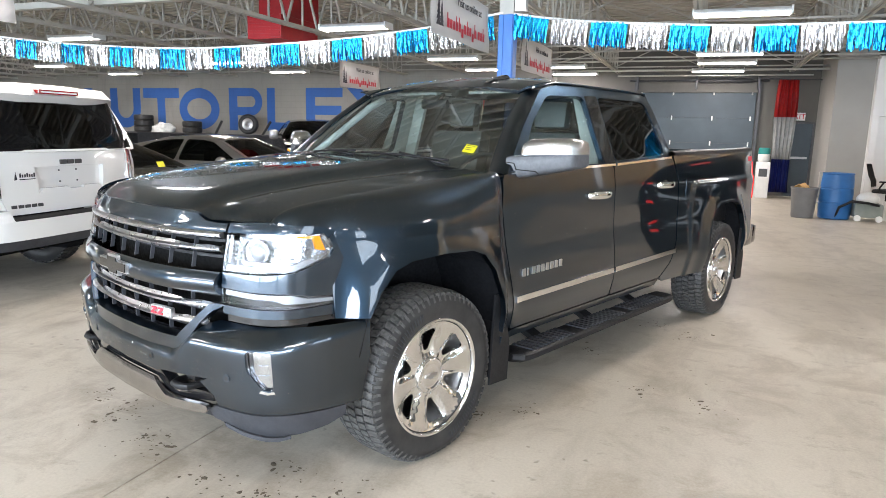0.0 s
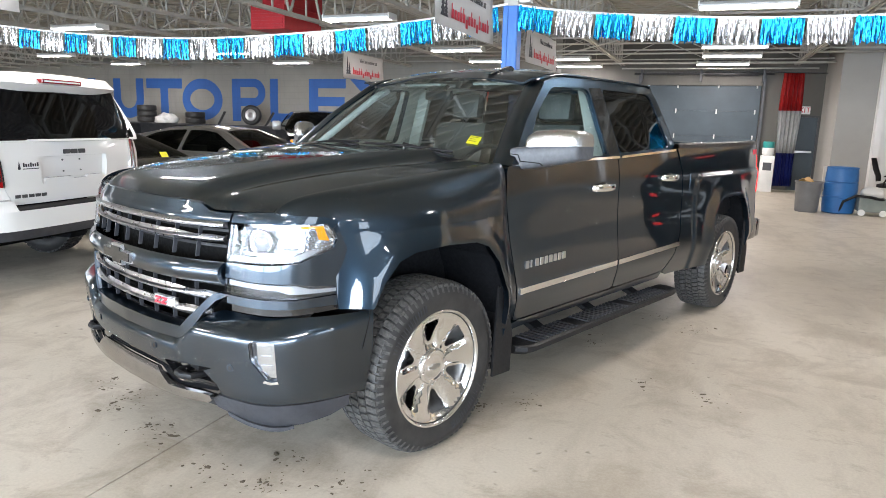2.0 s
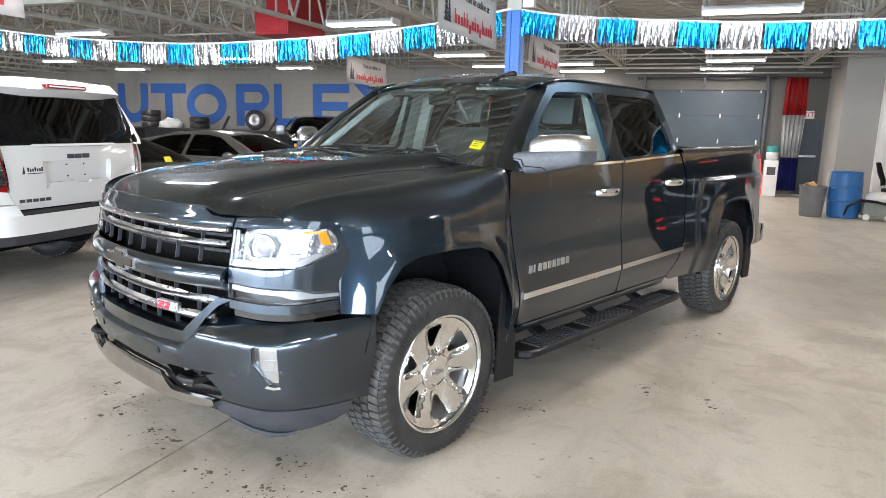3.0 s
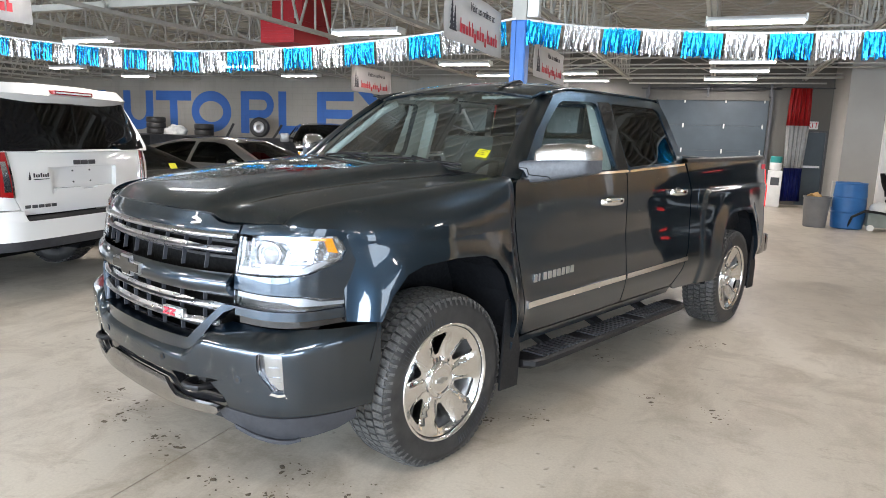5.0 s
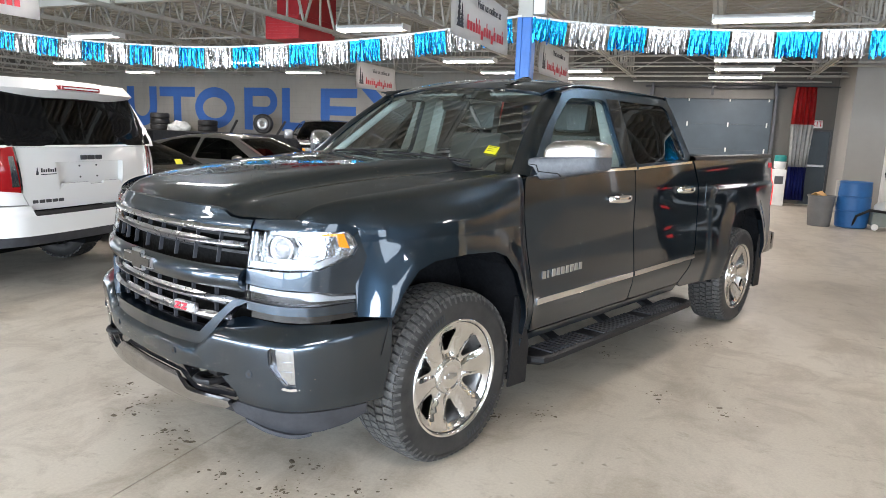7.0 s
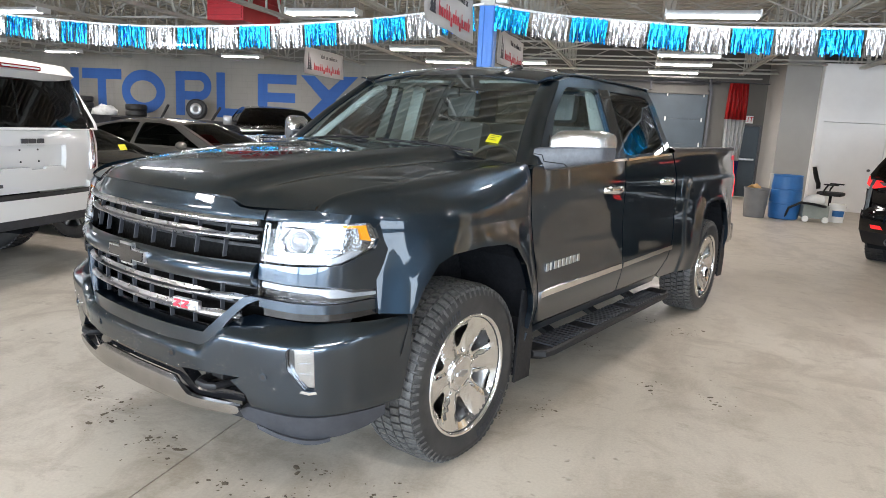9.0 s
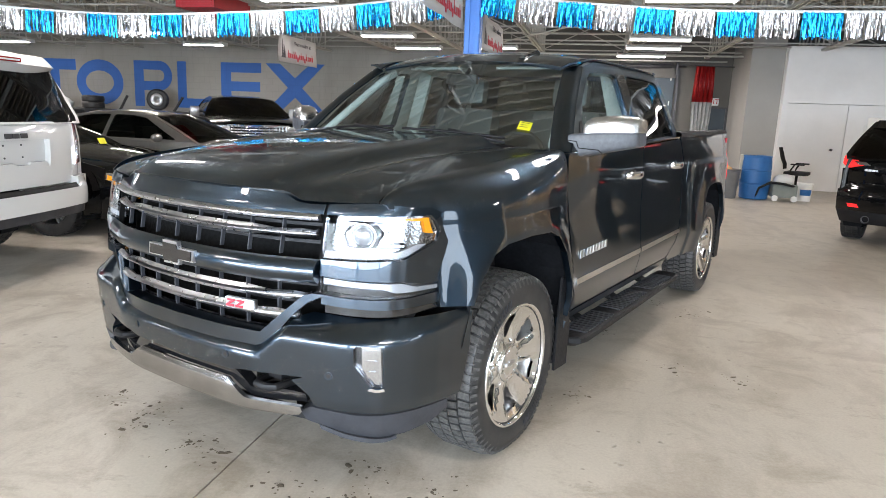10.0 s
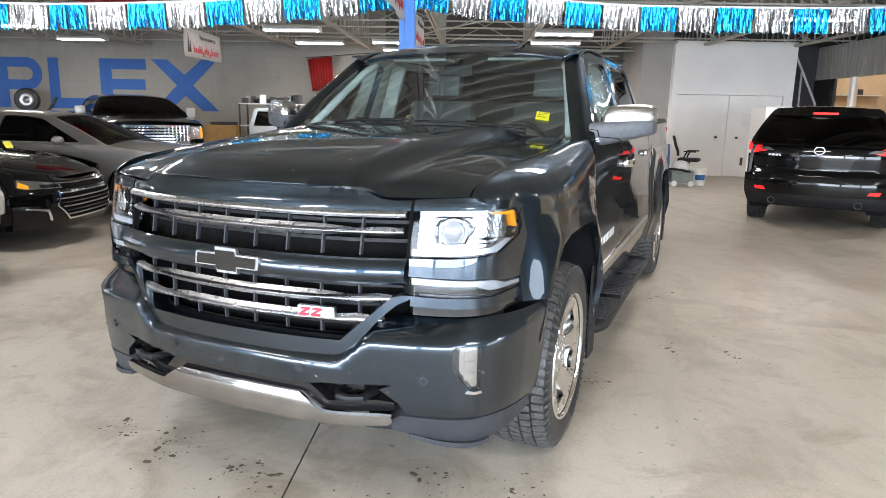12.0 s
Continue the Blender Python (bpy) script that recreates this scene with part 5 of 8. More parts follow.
# the body-coloured beam with its emblem
face_part("grille_beam", span(-0.63, 0.63, lambda x: 0.872, lambda x: 0.962), face(-0.004, lambda z: 0.030 * math.sin((z - 0.872) / 0.09 * math.pi) ** 0.7 if 0.872 < z < 0.962 else 0), PAINT, step=0.04, stepv=0.01, flange=0.06)
yb = nose_y(0) - 0.042


def emblem(bm, w, h, t, m):
    a = 0.17 * w
    prism(bm, [(-w / 2, -h * 0.26), (-a, -h * 0.26), (-a * 0.88, -h / 2), (a, -h / 2), (a, -h * 0.26), (w / 2 - 0.02 * w, -h * 0.26), (w / 2, h * 0.26), (a, h * 0.26), (a * 0.88, h / 2), (-a, h / 2), (-a, h * 0.26), (-w / 2 + 0.02 * w, h * 0.26)], t, m)
    return bm


em = part("emblem", emblem(bmesh.new(), 0.28, 0.090, 0.016, pose(0, yb + 0.014, 0.92, 90, 0, 0)), GRILLE_CHROME, truck, "plain cross-shaped emblem with chrome edge")
part("emblem_face", emblem(bmesh.new(), 0.256, 0.070, 0.006, pose(0, yb - 0.001, 0.92, 90, 0, 0)), GLOSS_BLACK, em, "black emblem face")
# small red badge on the lower grille
by = nose_y(0.33)
badge = part("badge", box(bmesh.new(), -0.068, 0.068, -0.012, 0.01, -0.02, 0.02, 0.004, pose(0.335, by - 0.012, 0.768, 0, 0, 9)), GRILLE_CHROME, truck, "small red and silver grille badge")
for k, (x0, mt) in enumerate(((-0.060, INK_RED), (-0.016, INK_RED), (0.022, PAPER))):
    bm = bmesh.new()
    prism(bm, [(x0, -0.014), (x0 + 0.034, -0.014), (x0 + 0.034, -0.007), (x0 + 0.014, -0.007), (x0 + 0.040, 0.008), (x0 + 0.040, 0.014), (x0 + 0.006, 0.014), (x0 + 0.006, 0.008), (x0 + 0.022, 0.008), (x0, -0.008)], 0.004, pose(0.335, by - 0.012, 0.768, 0, 0, 9) @ pose(0, -0.0125, 0, 90, 0, 0))
    part("badge_letter", bm, mt, badge)
# painted frame under the lower grille
def v_low(x):
    a = abs(x)
    return 0.665 if a < 0.42 else 0.665 + (a - 0.42) * 0.95


frame_pts = [(-0.668, 0.838)] + [(x, v_low(x) - 0.052 + 0.02 * (abs(x) > 0.5)) for x in (-0.60, -0.55, -0.48, -0.42, -0.3, -0.15, 0, 0.15, 0.3, 0.42, 0.48, 0.55, 0.60)] + [(0.668, 0.838), (0.615, 0.838)] + [(x, v_low(x) + 0.008) for x in (0.585, 0.54, 0.48, 0.42, 0.3, 0.15, 0, -0.15, -0.3, -0.42, -0.48, -0.54, -0.585)] + [(-0.615, 0.838)]
face_part("grille_frame", frame_pts, face(-0.012), PAINT, step=0.03, flange=0.06)

# head lamps
HL = [(0.632, 0.965), (0.80, 0.970), (0.884, 0.977), (0.90, 1.0), (0.913, 1.026), (0.915, 1.06), (0.905, 1.118), (0.80, 1.120), (0.632, 1.113)]
for s in (1, -1):
    def flip_f(f, s=s):
        return f if s > 0 else mirrored(f)
    pts = [(A(x), z) for x, z in HL]
    bowl = sheet("head_lamp", pts, flip_f(face(0.060)), LAMP_BOWL, truck, step=0.03, flange=0.0, flip=s < 0, label="clear head lamp with projector and amber marker")
    sheet("lens", rounded(pts, 0.010), flip_f(face(0.003)), LENS, bowl, step=0.04, flange=0.06, flip=s < 0, label="clear plastic lens")
    # light bar along the foot of the lamp
    lb = [(0.637, 0.969), (0.80, 0.974), (0.882, 0.981), (0.905, 1.018), (0.895, 1.022), (0.868, 0.998), (0.79, 0.994), (0.637, 0.990)]
    sheet("light_bar", [(A(x), z) for x, z in lb], flip_f(face(0.014)), LIGHT_BAR, bowl, step=0.03, flange=0.03, flip=s < 0)
    am = [(0.9035, 1.060), (0.9105, 1.054), (0.904, 1.113), (0.878, 1.114), (0.880, 1.107), (0.8995, 1.104)]
    sheet("marker", [(A(x), z) for x, z in am], flip_f(face(0.010)), AMBER, bowl, step=0.02, flange=0.03, flip=s < 0, label="amber marker lens")
    m = Matrix.Translation((s * 0.752, nose_y(0.752) + 0.052, 1.048)) @ pose(0, 0, 0, 0, 0, -90 + 28 * s)
    part("projector_ring", revolve(bmesh.new(), [(0.036, -0.02), (0.052, 0.004), (0.050, 0.010), (0.043, 0.012), (0.038, 0.004)], 32, m), CHROME, bowl, "", True)
    bm = bmesh.new()
    bmesh.ops.create_uvsphere(bm, u_segments=24, v_segments=12, radius=1, matrix=m @ Matrix.Diagonal((0.018, 0.037, 0.037, 1)))
    part("projector_lens", bm, PROJECTOR, bowl, "", True)
    for x0, x1, z0, z1, d in ((0.636, 0.70, 1.008, 1.0145, 0.045), (0.636, 0.705, 1.024, 1.030, 0.045), (0.636, 0.70, 1.042, 1.048, 0.045), (0.80, 0.884, 1.006, 1.012, 0.045), (0.715, 0.80, 0.998, 1.003, 0.045), (0.655, 0.715, 1.066, 1.071, 0.045), (0.79, 0.83, 1.062, 1.067, 0.045), (0.70, 0.81, 1.0, 1.008, 0.035), (0.70, 0.81, 1.094, 1.10, 0.035), (0.83, 0.87, 1.02, 1.03, 0.04)):
        sheet("reflector_fin", [(A(x0), z0), (A(x1), z0), (A(x1), z1), (A(x0), z1)], flip_f(face(d)), CHROME if d < 0.036 and z1 - z0 > 0.007 else GLOSS_BLACK, bowl, step=0.04, flange=0.02, flip=s < 0)
    # dark six-sided bracket round the projector
    bm = bmesh.new()
    hexa = [Vector(flip_f(face(0.030))(A(x), z)) for x, z in ((0.690, 1.052), (0.714, 1.088), (0.790, 1.090), (0.818, 1.060), (0.794, 1.012), (0.716, 1.008))]
    for p, q in zip(hexa, hexa[1:] + hexa[:1]):
        bar(bm, p, q, 0.006, 0.010, up=(0, 1, 0))
    part("projector_bracket", bm, GLOSS_BLACK, bowl)
    # black shut line beside the grille
    sheet("lamp_gasket", [(A(0.617), 0.84), (A(0.630), 0.84), (A(0.630), 1.15), (A(0.617), 1.15)], flip_f(face(0.012)), DARK, bowl, step=0.02, flange=0.02, flip=s < 0)
    # painted panels round the lamp
    brow = [(0.632, 1.117), (0.80, 1.1245), (0.908, 1.122), (0.913, 1.10), (0.918, 1.127), (0.905, 1.148), (0.80, 1.166), (0.632, 1.154)]
    sheet("lamp_brow", [(A(x), z) for x, z in brow], flip_f(face(0.0)), PAINT, truck, step=0.025, flange=0.03, flip=s < 0)
    mid = [(0.632, 0.902), (0.88, 0.895), (0.905, 0.876), (0.931, 0.868), (0.931, 1.0), (0.924, 1.05), (0.917, 1.118), (0.914, 1.10), (0.919, 1.06), (0.917, 1.023), (0.903, 0.996), (0.887, 0.973), (0.80, 0.966), (0.632, 0.961)]
    sheet("lamp_surround", [(A(x), z) for x, z in mid], flip_f(face(0.0)), PAINT, truck, step=0.02, flange=0.03, flip=s < 0)
    # lower running lamp
    dr = [(0.632, 0.838), (0.88, 0.833), (0.926, 0.836), (0.927, 0.862), (0.905, 0.870), (0.883, 0.889), (0.632, 0.898)]
    dbowl = sheet("running_lamp", [(A(x), z) for x, z in dr], flip_f(face(0.045)), LAMP_DARK, truck, step=0.04, flange=0.0, flip=s < 0, label="slim lower running lamp")
    sheet("lens", [(A(x), z) for x, z in dr], flip_f(face(0.002)), LENS, dbowl, step=0.04, flange=0.045, flip=s < 0)
    sheet("light_bar", [(A(x), z) for x, z in ((0.637, 0.872), (0.84, 0.868), (0.87, 0.852), (0.922, 0.846), (0.923, 0.858), (0.90, 0.866), (0.88, 0.885), (0.637, 0.893))], flip_f(face(0.014)), LIGHT_BAR, dbowl, step=0.03, flange=0.02, flip=s < 0)
    sheet("reflector_fin", [(A(x), z) for x, z in ((0.64, 0.842), (0.90, 0.838), (0.90, 0.850), (0.64, 0.862))], flip_f(face(0.03)), GLOSS_BLACK, dbowl, step=0.04, flange=0.02, flip=s < 0)
    sheet("lamp_lower_panel", [(A(x), z) for x, z in [(0.64, 0.800), (0.80, 0.796), (0.931, 0.790), (0.931, 0.832), (0.88, 0.829), (0.64, 0.834)]], flip_f(face(0.0)), PAINT, truck, step=0.03, flange=0.03, flip=s < 0)
    # recessed black panel: the shadow under the lower panel, put into colour
    sheet("lamp_foot_shade_panel", [(A(x), z) for x, z in [(0.64, 0.764), (0.80, 0.764), (0.93, 0.771), (0.931, 0.787), (0.80, 0.793), (0.64, 0.797)]], flip_f(face(0.022)), GLOSS_BLACK, truck, step=0.03, flange=0.03, flip=s < 0)

# bumper
bump_y = curve([(0.0, -1.022), (0.25, -1.014), (0.45, -0.988), (0.60, -0.952), (0.72, -0.918), (0.80, -0.886), (0.87, -0.836), (0.93, -0.745), (0.975, -0.605), (1.0, -0.42)])
BN = np.array([(x, bump_y(x)) for x in np.linspace(0, 1.0, 80)])
BA = np.concatenate(([0], np.cumsum(np.hypot(*np.diff(BN, axis=0).T))))


def barc(x):
    return math.copysign(float(np.interp(abs(x), BN[:, 0], BA)), x)


def bumper_f(back=0.0, prof=None):
    def f(s, z):
        x, y = math.copysign(float(np.interp(abs(s), BA, BN[:, 0])), s), float(np.interp(abs(s), BA, BN[:, 1]))
        d = back + (prof(z) if prof else 0.0)
        a = min(1, abs(x) / 1.0) ** 3
        return (x - math.copysign(d * a * 0.5, x), y + d * (1 - 0.6 * a), z)
    return f


def crest(x):
    """Height of the bumper's crest line, which steps up beside the grille and again at the corner."""
    t = max(0.0, min(1.0, (abs(x) - 0.40) / 0.14))
    return 0.598 + 0.087 * t * t * (3 - 2 * t) + 0.055 * max(0.0, (abs(x) - 0.88) / 0.12) ** 2


def bprof(z, x=0.8):
    d = z - crest(x)
    over = 0.008 * math.log(1 + math.exp(max(-30, min(30, d / 0.008))))
    return 1.55 * over + 0.13 * max(0, -d) + 0.12 * max(0, 0.45 - z)


def bumper_b(back=0.0):
    def f(s, z):
        x, y = math.copysign(float(np.interp(abs(s), BA, BN[:, 0])), s), float(np.interp(abs(s), BA, BN[:, 1]))
        d = back + bprof(z, x)
        a = min(1, abs(x)) ** 3
        return (x - math.copysign(d * a * 0.5, x), y + d * (1 - 0.6 * a), z)
    return f



def bpart(name, pts, f, mat, parent=truck, **kw):
    return sheet(name, [(barc(x), z) for x, z in pts], f, mat, parent, **kw)


def top_edge(x):
    a = abs(x)
    return 0.617 if a < 0.42 else min(0.757, 0.617 + (a - 0.42) * 0.95)


xs = [0.05 * k for k in range(-20, 21)]
fogs = [rounded([(s * 0.801, 0.604), (s * 0.853, 0.523), (s * 0.884, 0.518), (s * 0.882, 0.678), (s * 0.812, 0.682), (s * 0.801, 0.670)], 0.010) for s in (1, -1)]
low_edge = [(0.995, 0.41), (0.645, 0.424), (0.628, 0.463), (0.560, 0.513), (0.608, 0.532), (0.36, 0.521), (0.30, 0.510)]
body_pts = [(x, top_edge(x)) for x in xs] + [(1.0, 0.60)] + low_edge + [(-x, z) for x, z in reversed(low_edge)] + [(-1.0, 0.60)]
bpart("front_bumper", body_pts[::-1], bumper_b(0), PAINT, holes=[[(barc(x), z) for x, z in h] for h in fogs], step=0.03, flange=0.05)
# gloss ledge over the skid strip, turned down round the hook pockets
rim = [(0.296, 0.512), (0.33, 0.485), (0.372, 0.446), (0.41, 0.452), (0.475, 0.462), (0.56, 0.464), (0.606, 0.460), (0.608, 0.428), (0.50, 0.416), (0.368, 0.408), (0.345, 0.420), (0.278, 0.470)]
bpart("bumper_ledge", [(-x, z) for x, z in reversed(rim[:7])] + rim[:7] + rim[7:] + [(-x, z) for x, z in reversed(rim[7:])], bumper_b(0.016), GLOSS_BLACK, step=0.03, flange=0.05, label="gloss black ledge above the skid strip")
# black shelf between grille and bumper
bm = bmesh.new()
rings = []
for x in xs:
    if abs(x) > 0.58:
        continue
    z = top_edge(x)
    rings.append([bm.verts.new((x, bump_y(abs(x)) + bprof(z, x) + 0.0, z - 0.004)), bm.verts.new((x, nose_y(x) + 0.01, z + 0.028)), bm.verts.new((x, nose_y(x) + 0.06, z + 0.06))])
skin(bm, rings, False)
part("bumper_shelf", bm, GLOSS_BLACK, truck, "gloss black filler above the bumper", True)
# near-black fillers paint the shaded gap between bumper and body at the corners
for s in (1, -1):
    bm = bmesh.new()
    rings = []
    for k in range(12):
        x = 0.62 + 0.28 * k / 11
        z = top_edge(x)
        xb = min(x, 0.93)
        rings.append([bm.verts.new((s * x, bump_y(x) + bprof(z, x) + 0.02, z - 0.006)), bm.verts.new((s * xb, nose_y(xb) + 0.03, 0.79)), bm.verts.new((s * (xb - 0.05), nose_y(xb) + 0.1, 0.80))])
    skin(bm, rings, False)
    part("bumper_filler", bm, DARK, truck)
for s in (1, -1):
    fb = bpart("fog_lamp", fogs[0] if s > 0 else fogs[1], bumper_b(0.034), LAMP_DARK, step=0.02, flange=0.0, flip=False, label="upright clear fog lamp with chrome rim")
    bpart("lens", fogs[0] if s > 0 else fogs[1], bumper_b(0.008), LENS, fb, step=0.03, flange=0.02, flip=False)
    bpart("reflector", [(s * 0.823, 0.590), (s * 0.862, 0.530), (s * 0.879, 0.528), (s * 0.877, 0.670), (s * 0.823, 0.673)][::s], bumper_b(0.024), REFLECTOR, fb, step=0.02, flange=0.01, flip=False)
    for z0 in (0.556, 0.596, 0.636):
        bpart("reflector_cup", [(s * 0.838, z0), (s * 0.870, z0), (s * 0.870, z0 + 0.026), (s * 0.838, z0 + 0.026)][::s], bumper_b(0.019), REFLECTOR, fb, step=0.02, flange=0.012, flip=False)
    bpart("fog_trim", [(s * 0.842, 0.513), (s * 0.868, 0.505), (s * 0.888, 0.508), (s * 0.886, 0.519), (s * 0.870, 0.516), (s * 0.850, 0.523)][::s], bumper_b(-0.004), CHROME, fb, step=0.02, flange=0.02, flip=False)
    # tow hook in its dark pocket
    bm = bmesh.new()
    box(bm, s * 0.47 - 0.19, s * 0.47 + 0.19, -0.86, -0.82, 0.40, 0.56)
    tube(bm, [(s * 0.41, -0.88, 0.478), (s * 0.405, -0.955, 0.480), (s * 0.425, -0.985, 0.480), (s * 0.47, -0.988, 0.480), (s * 0.505, -0.970, 0.480), (s * 0.515, -0.88, 0.478)], 0.015, 8)
    box(bm, s * 0.46 - 0.035, s * 0.46 + 0.035, -0.93, -0.86, 0.49, 0.525, 0.006)
    part("tow_hook", bm, BLACK_PLASTIC, truck, "black tow hook in its pocket", sharp=40)
for x, z in ((0.712, 0.556), (0.282, 0.568), (-0.282, 0.568), (-0.712, 0.556)):
    bm = bmesh.new()
    f = bumper_b(0)
    p = Vector(f(barc(x), z))
    d = Vector((x * 0.55, -1, 0)).normalized()
    rod(bm, p - d * 0.006, p + d * 0.004, 0.015, 16)
    sen = part("parking_sensor", bm, PAINT, truck, "", sharp=40)
    rod(bm := bmesh.new(), p, p + d * 0.005, 0.009, 14)
    part("sensor_face", bm, BLACK_PLASTIC, sen)


# bright skid strip and grey lower valance
def skid_top(x):
    a = abs(x)
    return 0.472 if a < 0.275 else (0.472 - (a - 0.275) / 0.09 * 0.063 if a < 0.365 else 0.409 + (a - 0.365) * 0.06)


def skid_low(x):
    a = abs(x)
    return 0.364 if a < 0.38 else 0.364 + (a - 0.38) * 0.10


sx = [0.03 * k for k in range(-19, 20)]
bpart("skid_strip", [(x, skid_low(x)) for x in sx] + [(0.600, 0.390), (0.612, 0.404), (0.606, 0.420)] + [(x, skid_top(x)) for x in reversed(sx)] + [(-0.606, 0.420), (-0.612, 0.404), (-0.600, 0.390)], bumper_f(0.006, curve([(0.3, 0.05), (0.36, 0.014), (0.40, 0.003), (0.44, 0.0), (0.48, 0.012)])), SKID_METAL, step=0.03, flange=0.02, label="bright metal skid strip")
for s in (1, -1):
    val = [(0.585, 0.392), (0.632, 0.418), (0.80, 0.412), (0.985, 0.408), (0.985, 0.365), (0.97, 0.335), (0.93, 0.316), (0.86, 0.314), (0.76, 0.326), (0.60, 0.354)]
    bpart("lower_valance", [(s * x, z) for x, z in val], bumper_f(0.042, curve([(0.2, 0.09), (0.28, 0.06), (0.34, 0.022), (0.40, 0.0)])), GREY_PLASTIC, step=0.03, flange=0.04, flip=False, label="weathered grey lower valance")
for s in (1, -1):
    lip = [(0.655, 0.348), (0.76, 0.328), (0.86, 0.316), (0.90, 0.316), (0.915, 0.322), (0.915, 0.308), (0.89, 0.300), (0.85, 0.300), (0.75, 0.312), (0.665, 0.330)]
    bpart("valance_lip", [(s * x, z) for x, z in lip], bumper_f(0.056, None), GREY_PLASTIC, step=0.03, flange=0.05, flip=False, label="thin lip under the valance")
bpart("air_dam", [(-0.62, 0.37), (0.62, 0.37), (0.60, 0.335), (-0.60, 0.335)], bumper_f(0.10, None), BLACK_PLASTIC, step=0.05, flange=0.03, flip=False)

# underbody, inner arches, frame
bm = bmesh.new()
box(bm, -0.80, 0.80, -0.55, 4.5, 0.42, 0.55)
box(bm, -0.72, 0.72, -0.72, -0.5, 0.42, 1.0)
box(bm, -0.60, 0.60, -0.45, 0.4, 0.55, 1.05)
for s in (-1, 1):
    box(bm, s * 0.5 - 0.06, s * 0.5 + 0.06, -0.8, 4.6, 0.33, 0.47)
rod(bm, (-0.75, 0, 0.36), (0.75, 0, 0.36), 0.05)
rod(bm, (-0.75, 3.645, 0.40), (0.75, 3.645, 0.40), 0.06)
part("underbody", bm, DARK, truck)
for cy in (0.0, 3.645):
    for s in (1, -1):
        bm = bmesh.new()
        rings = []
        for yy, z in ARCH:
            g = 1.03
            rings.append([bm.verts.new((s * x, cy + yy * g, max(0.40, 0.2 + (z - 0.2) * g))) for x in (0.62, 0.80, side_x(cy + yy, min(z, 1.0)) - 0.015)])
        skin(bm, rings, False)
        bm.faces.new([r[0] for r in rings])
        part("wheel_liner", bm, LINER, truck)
# mud flaps
for s in (1, -1):
    for cy in (0.0, 3.645):
        bm = bmesh.new()
        z0 = 0.25
        poly = [(0.0, z0), (0.15, z0 - 0.005), (0.16, 0.45), (0.115, 0.60), (0.07, 0.72), (0.03, 0.72), (0.015, 0.5)]
        prism(bm, [(y + cy + 0.385, z) for y, z in poly], 0.012, Matrix(((0, 0, s, s * 1.003), (1, 0, 0, 0), (0, 1, 0, 0), (0, 0, 0, 1))))
        box(bm, *sorted((s * 0.80, s * 1.0)), cy + 0.47, cy + 0.485, z0, 0.62)
        part("mud_flap", bm, BLACK_PLASTIC, truck, "black moulded mud flap")
# side steps
for s in (1, -1):
    bm = bmesh.new()
    rings = []
    for y, k in ((0.62, 0.55), (0.66, 0.9), (0.72, 1.0), (2.50, 1.0), (2.58, 0.9), (2.62, 0.5)):
        rings.append([bm.verts.new((s * (0.905 + dx * k), y, 0.335 + dz * (0.6 + 0.4 * k))) for dx, dz in ((-0.015, -0.03), (0.115, -0.035), (0.15, -0.015), (0.15, 0.012), (0.135, 0.022), (-0.015, 0.022))])
    skin(bm, rings)
    bm.faces.new(rings[0])
    bm.faces.new(rings[-1])
    bmesh.ops.recalc_face_normals(bm, faces=bm.faces[:])
    stp = part("side_step", bm, BLACK_PLASTIC, truck, "black running board with ribbed treads", sharp=30)
    for y0, y1 in ((0.74, 1.22), (1.30, 1.86), (1.94, 2.46)):
        bm = bmesh.new()
        n = int((y1 - y0) / 0.042)
        for k in range(n):
            box(bm, *sorted((s * 0.895, s * 1.035)), y0 + k * 0.042, y0 + k * 0.042 + 0.022, 0.356, 0.365)
        part("tread", bm, GREY_PLASTIC, stp)
    for y in (0.98, 1.58, 2.2):
        bm = bmesh.new()
        bar(bm, (s * 0.66, y, 0.45), (s * 0.905, y, 0.345), 0.09, 0.03)
        part("bracket", bm, BLACK_PLASTIC, stp)


# standing water drops
WATER = clear_glass("water", (0.90, 0.92, 0.92), 2.3)


def drops(name, spots_, f, n, seed, lift=0.0, big=0.0032, material=WATER, flip=False, parent=truck):
    """Small domes of water strewn over the surface f(u, v); spots_ gives a random (u, v)."""
    rg = random.Random(seed)
    co, faces = [], []
    for _ in range(n):
        u, v = spots_(rg)
        h = 0.003
        p = Vector(f(u, v))
        nn = (Vector(f(u + h, v)) - Vector(f(u - h, v))).cross(Vector(f(u, v + h)) - Vector(f(u, v - h))).normalized()
        if flip:
            nn = -nn
        t = nn.orthogonal().normalized()
        w = nn.cross(t)
        r = big * (0.35 + 0.65 * rg.random() ** 2)
        k0 = len(co)
        for rr, hh in ((1.0, 0.0), (0.72, 0.42)):
            co += [p + nn * (lift + r * hh) + (t * math.cos(a) + w * math.sin(a)) * (r * rr) for a in [j * math.pi / 3 for j in range(6)]]
        co.append(p + nn * (lift + r * 0.62))
        for j in range(6):
            q = (j + 1) % 6
            faces += [(k0 + j, k0 + q, k0 + 6 + q, k0 + 6 + j), (k0 + 6 + j, k0 + 6 + q, k0 + 12)]
    me = bpy.data.meshes.new(name)
    me.from_pydata(co, [], faces)
    me.shade_smooth()
    me.materials.append(material)
    ob = new(name, me)
    ob.parent = parent
    ob["label"], ob["kind"] = "beads of standing water", "stuff"
    return ob


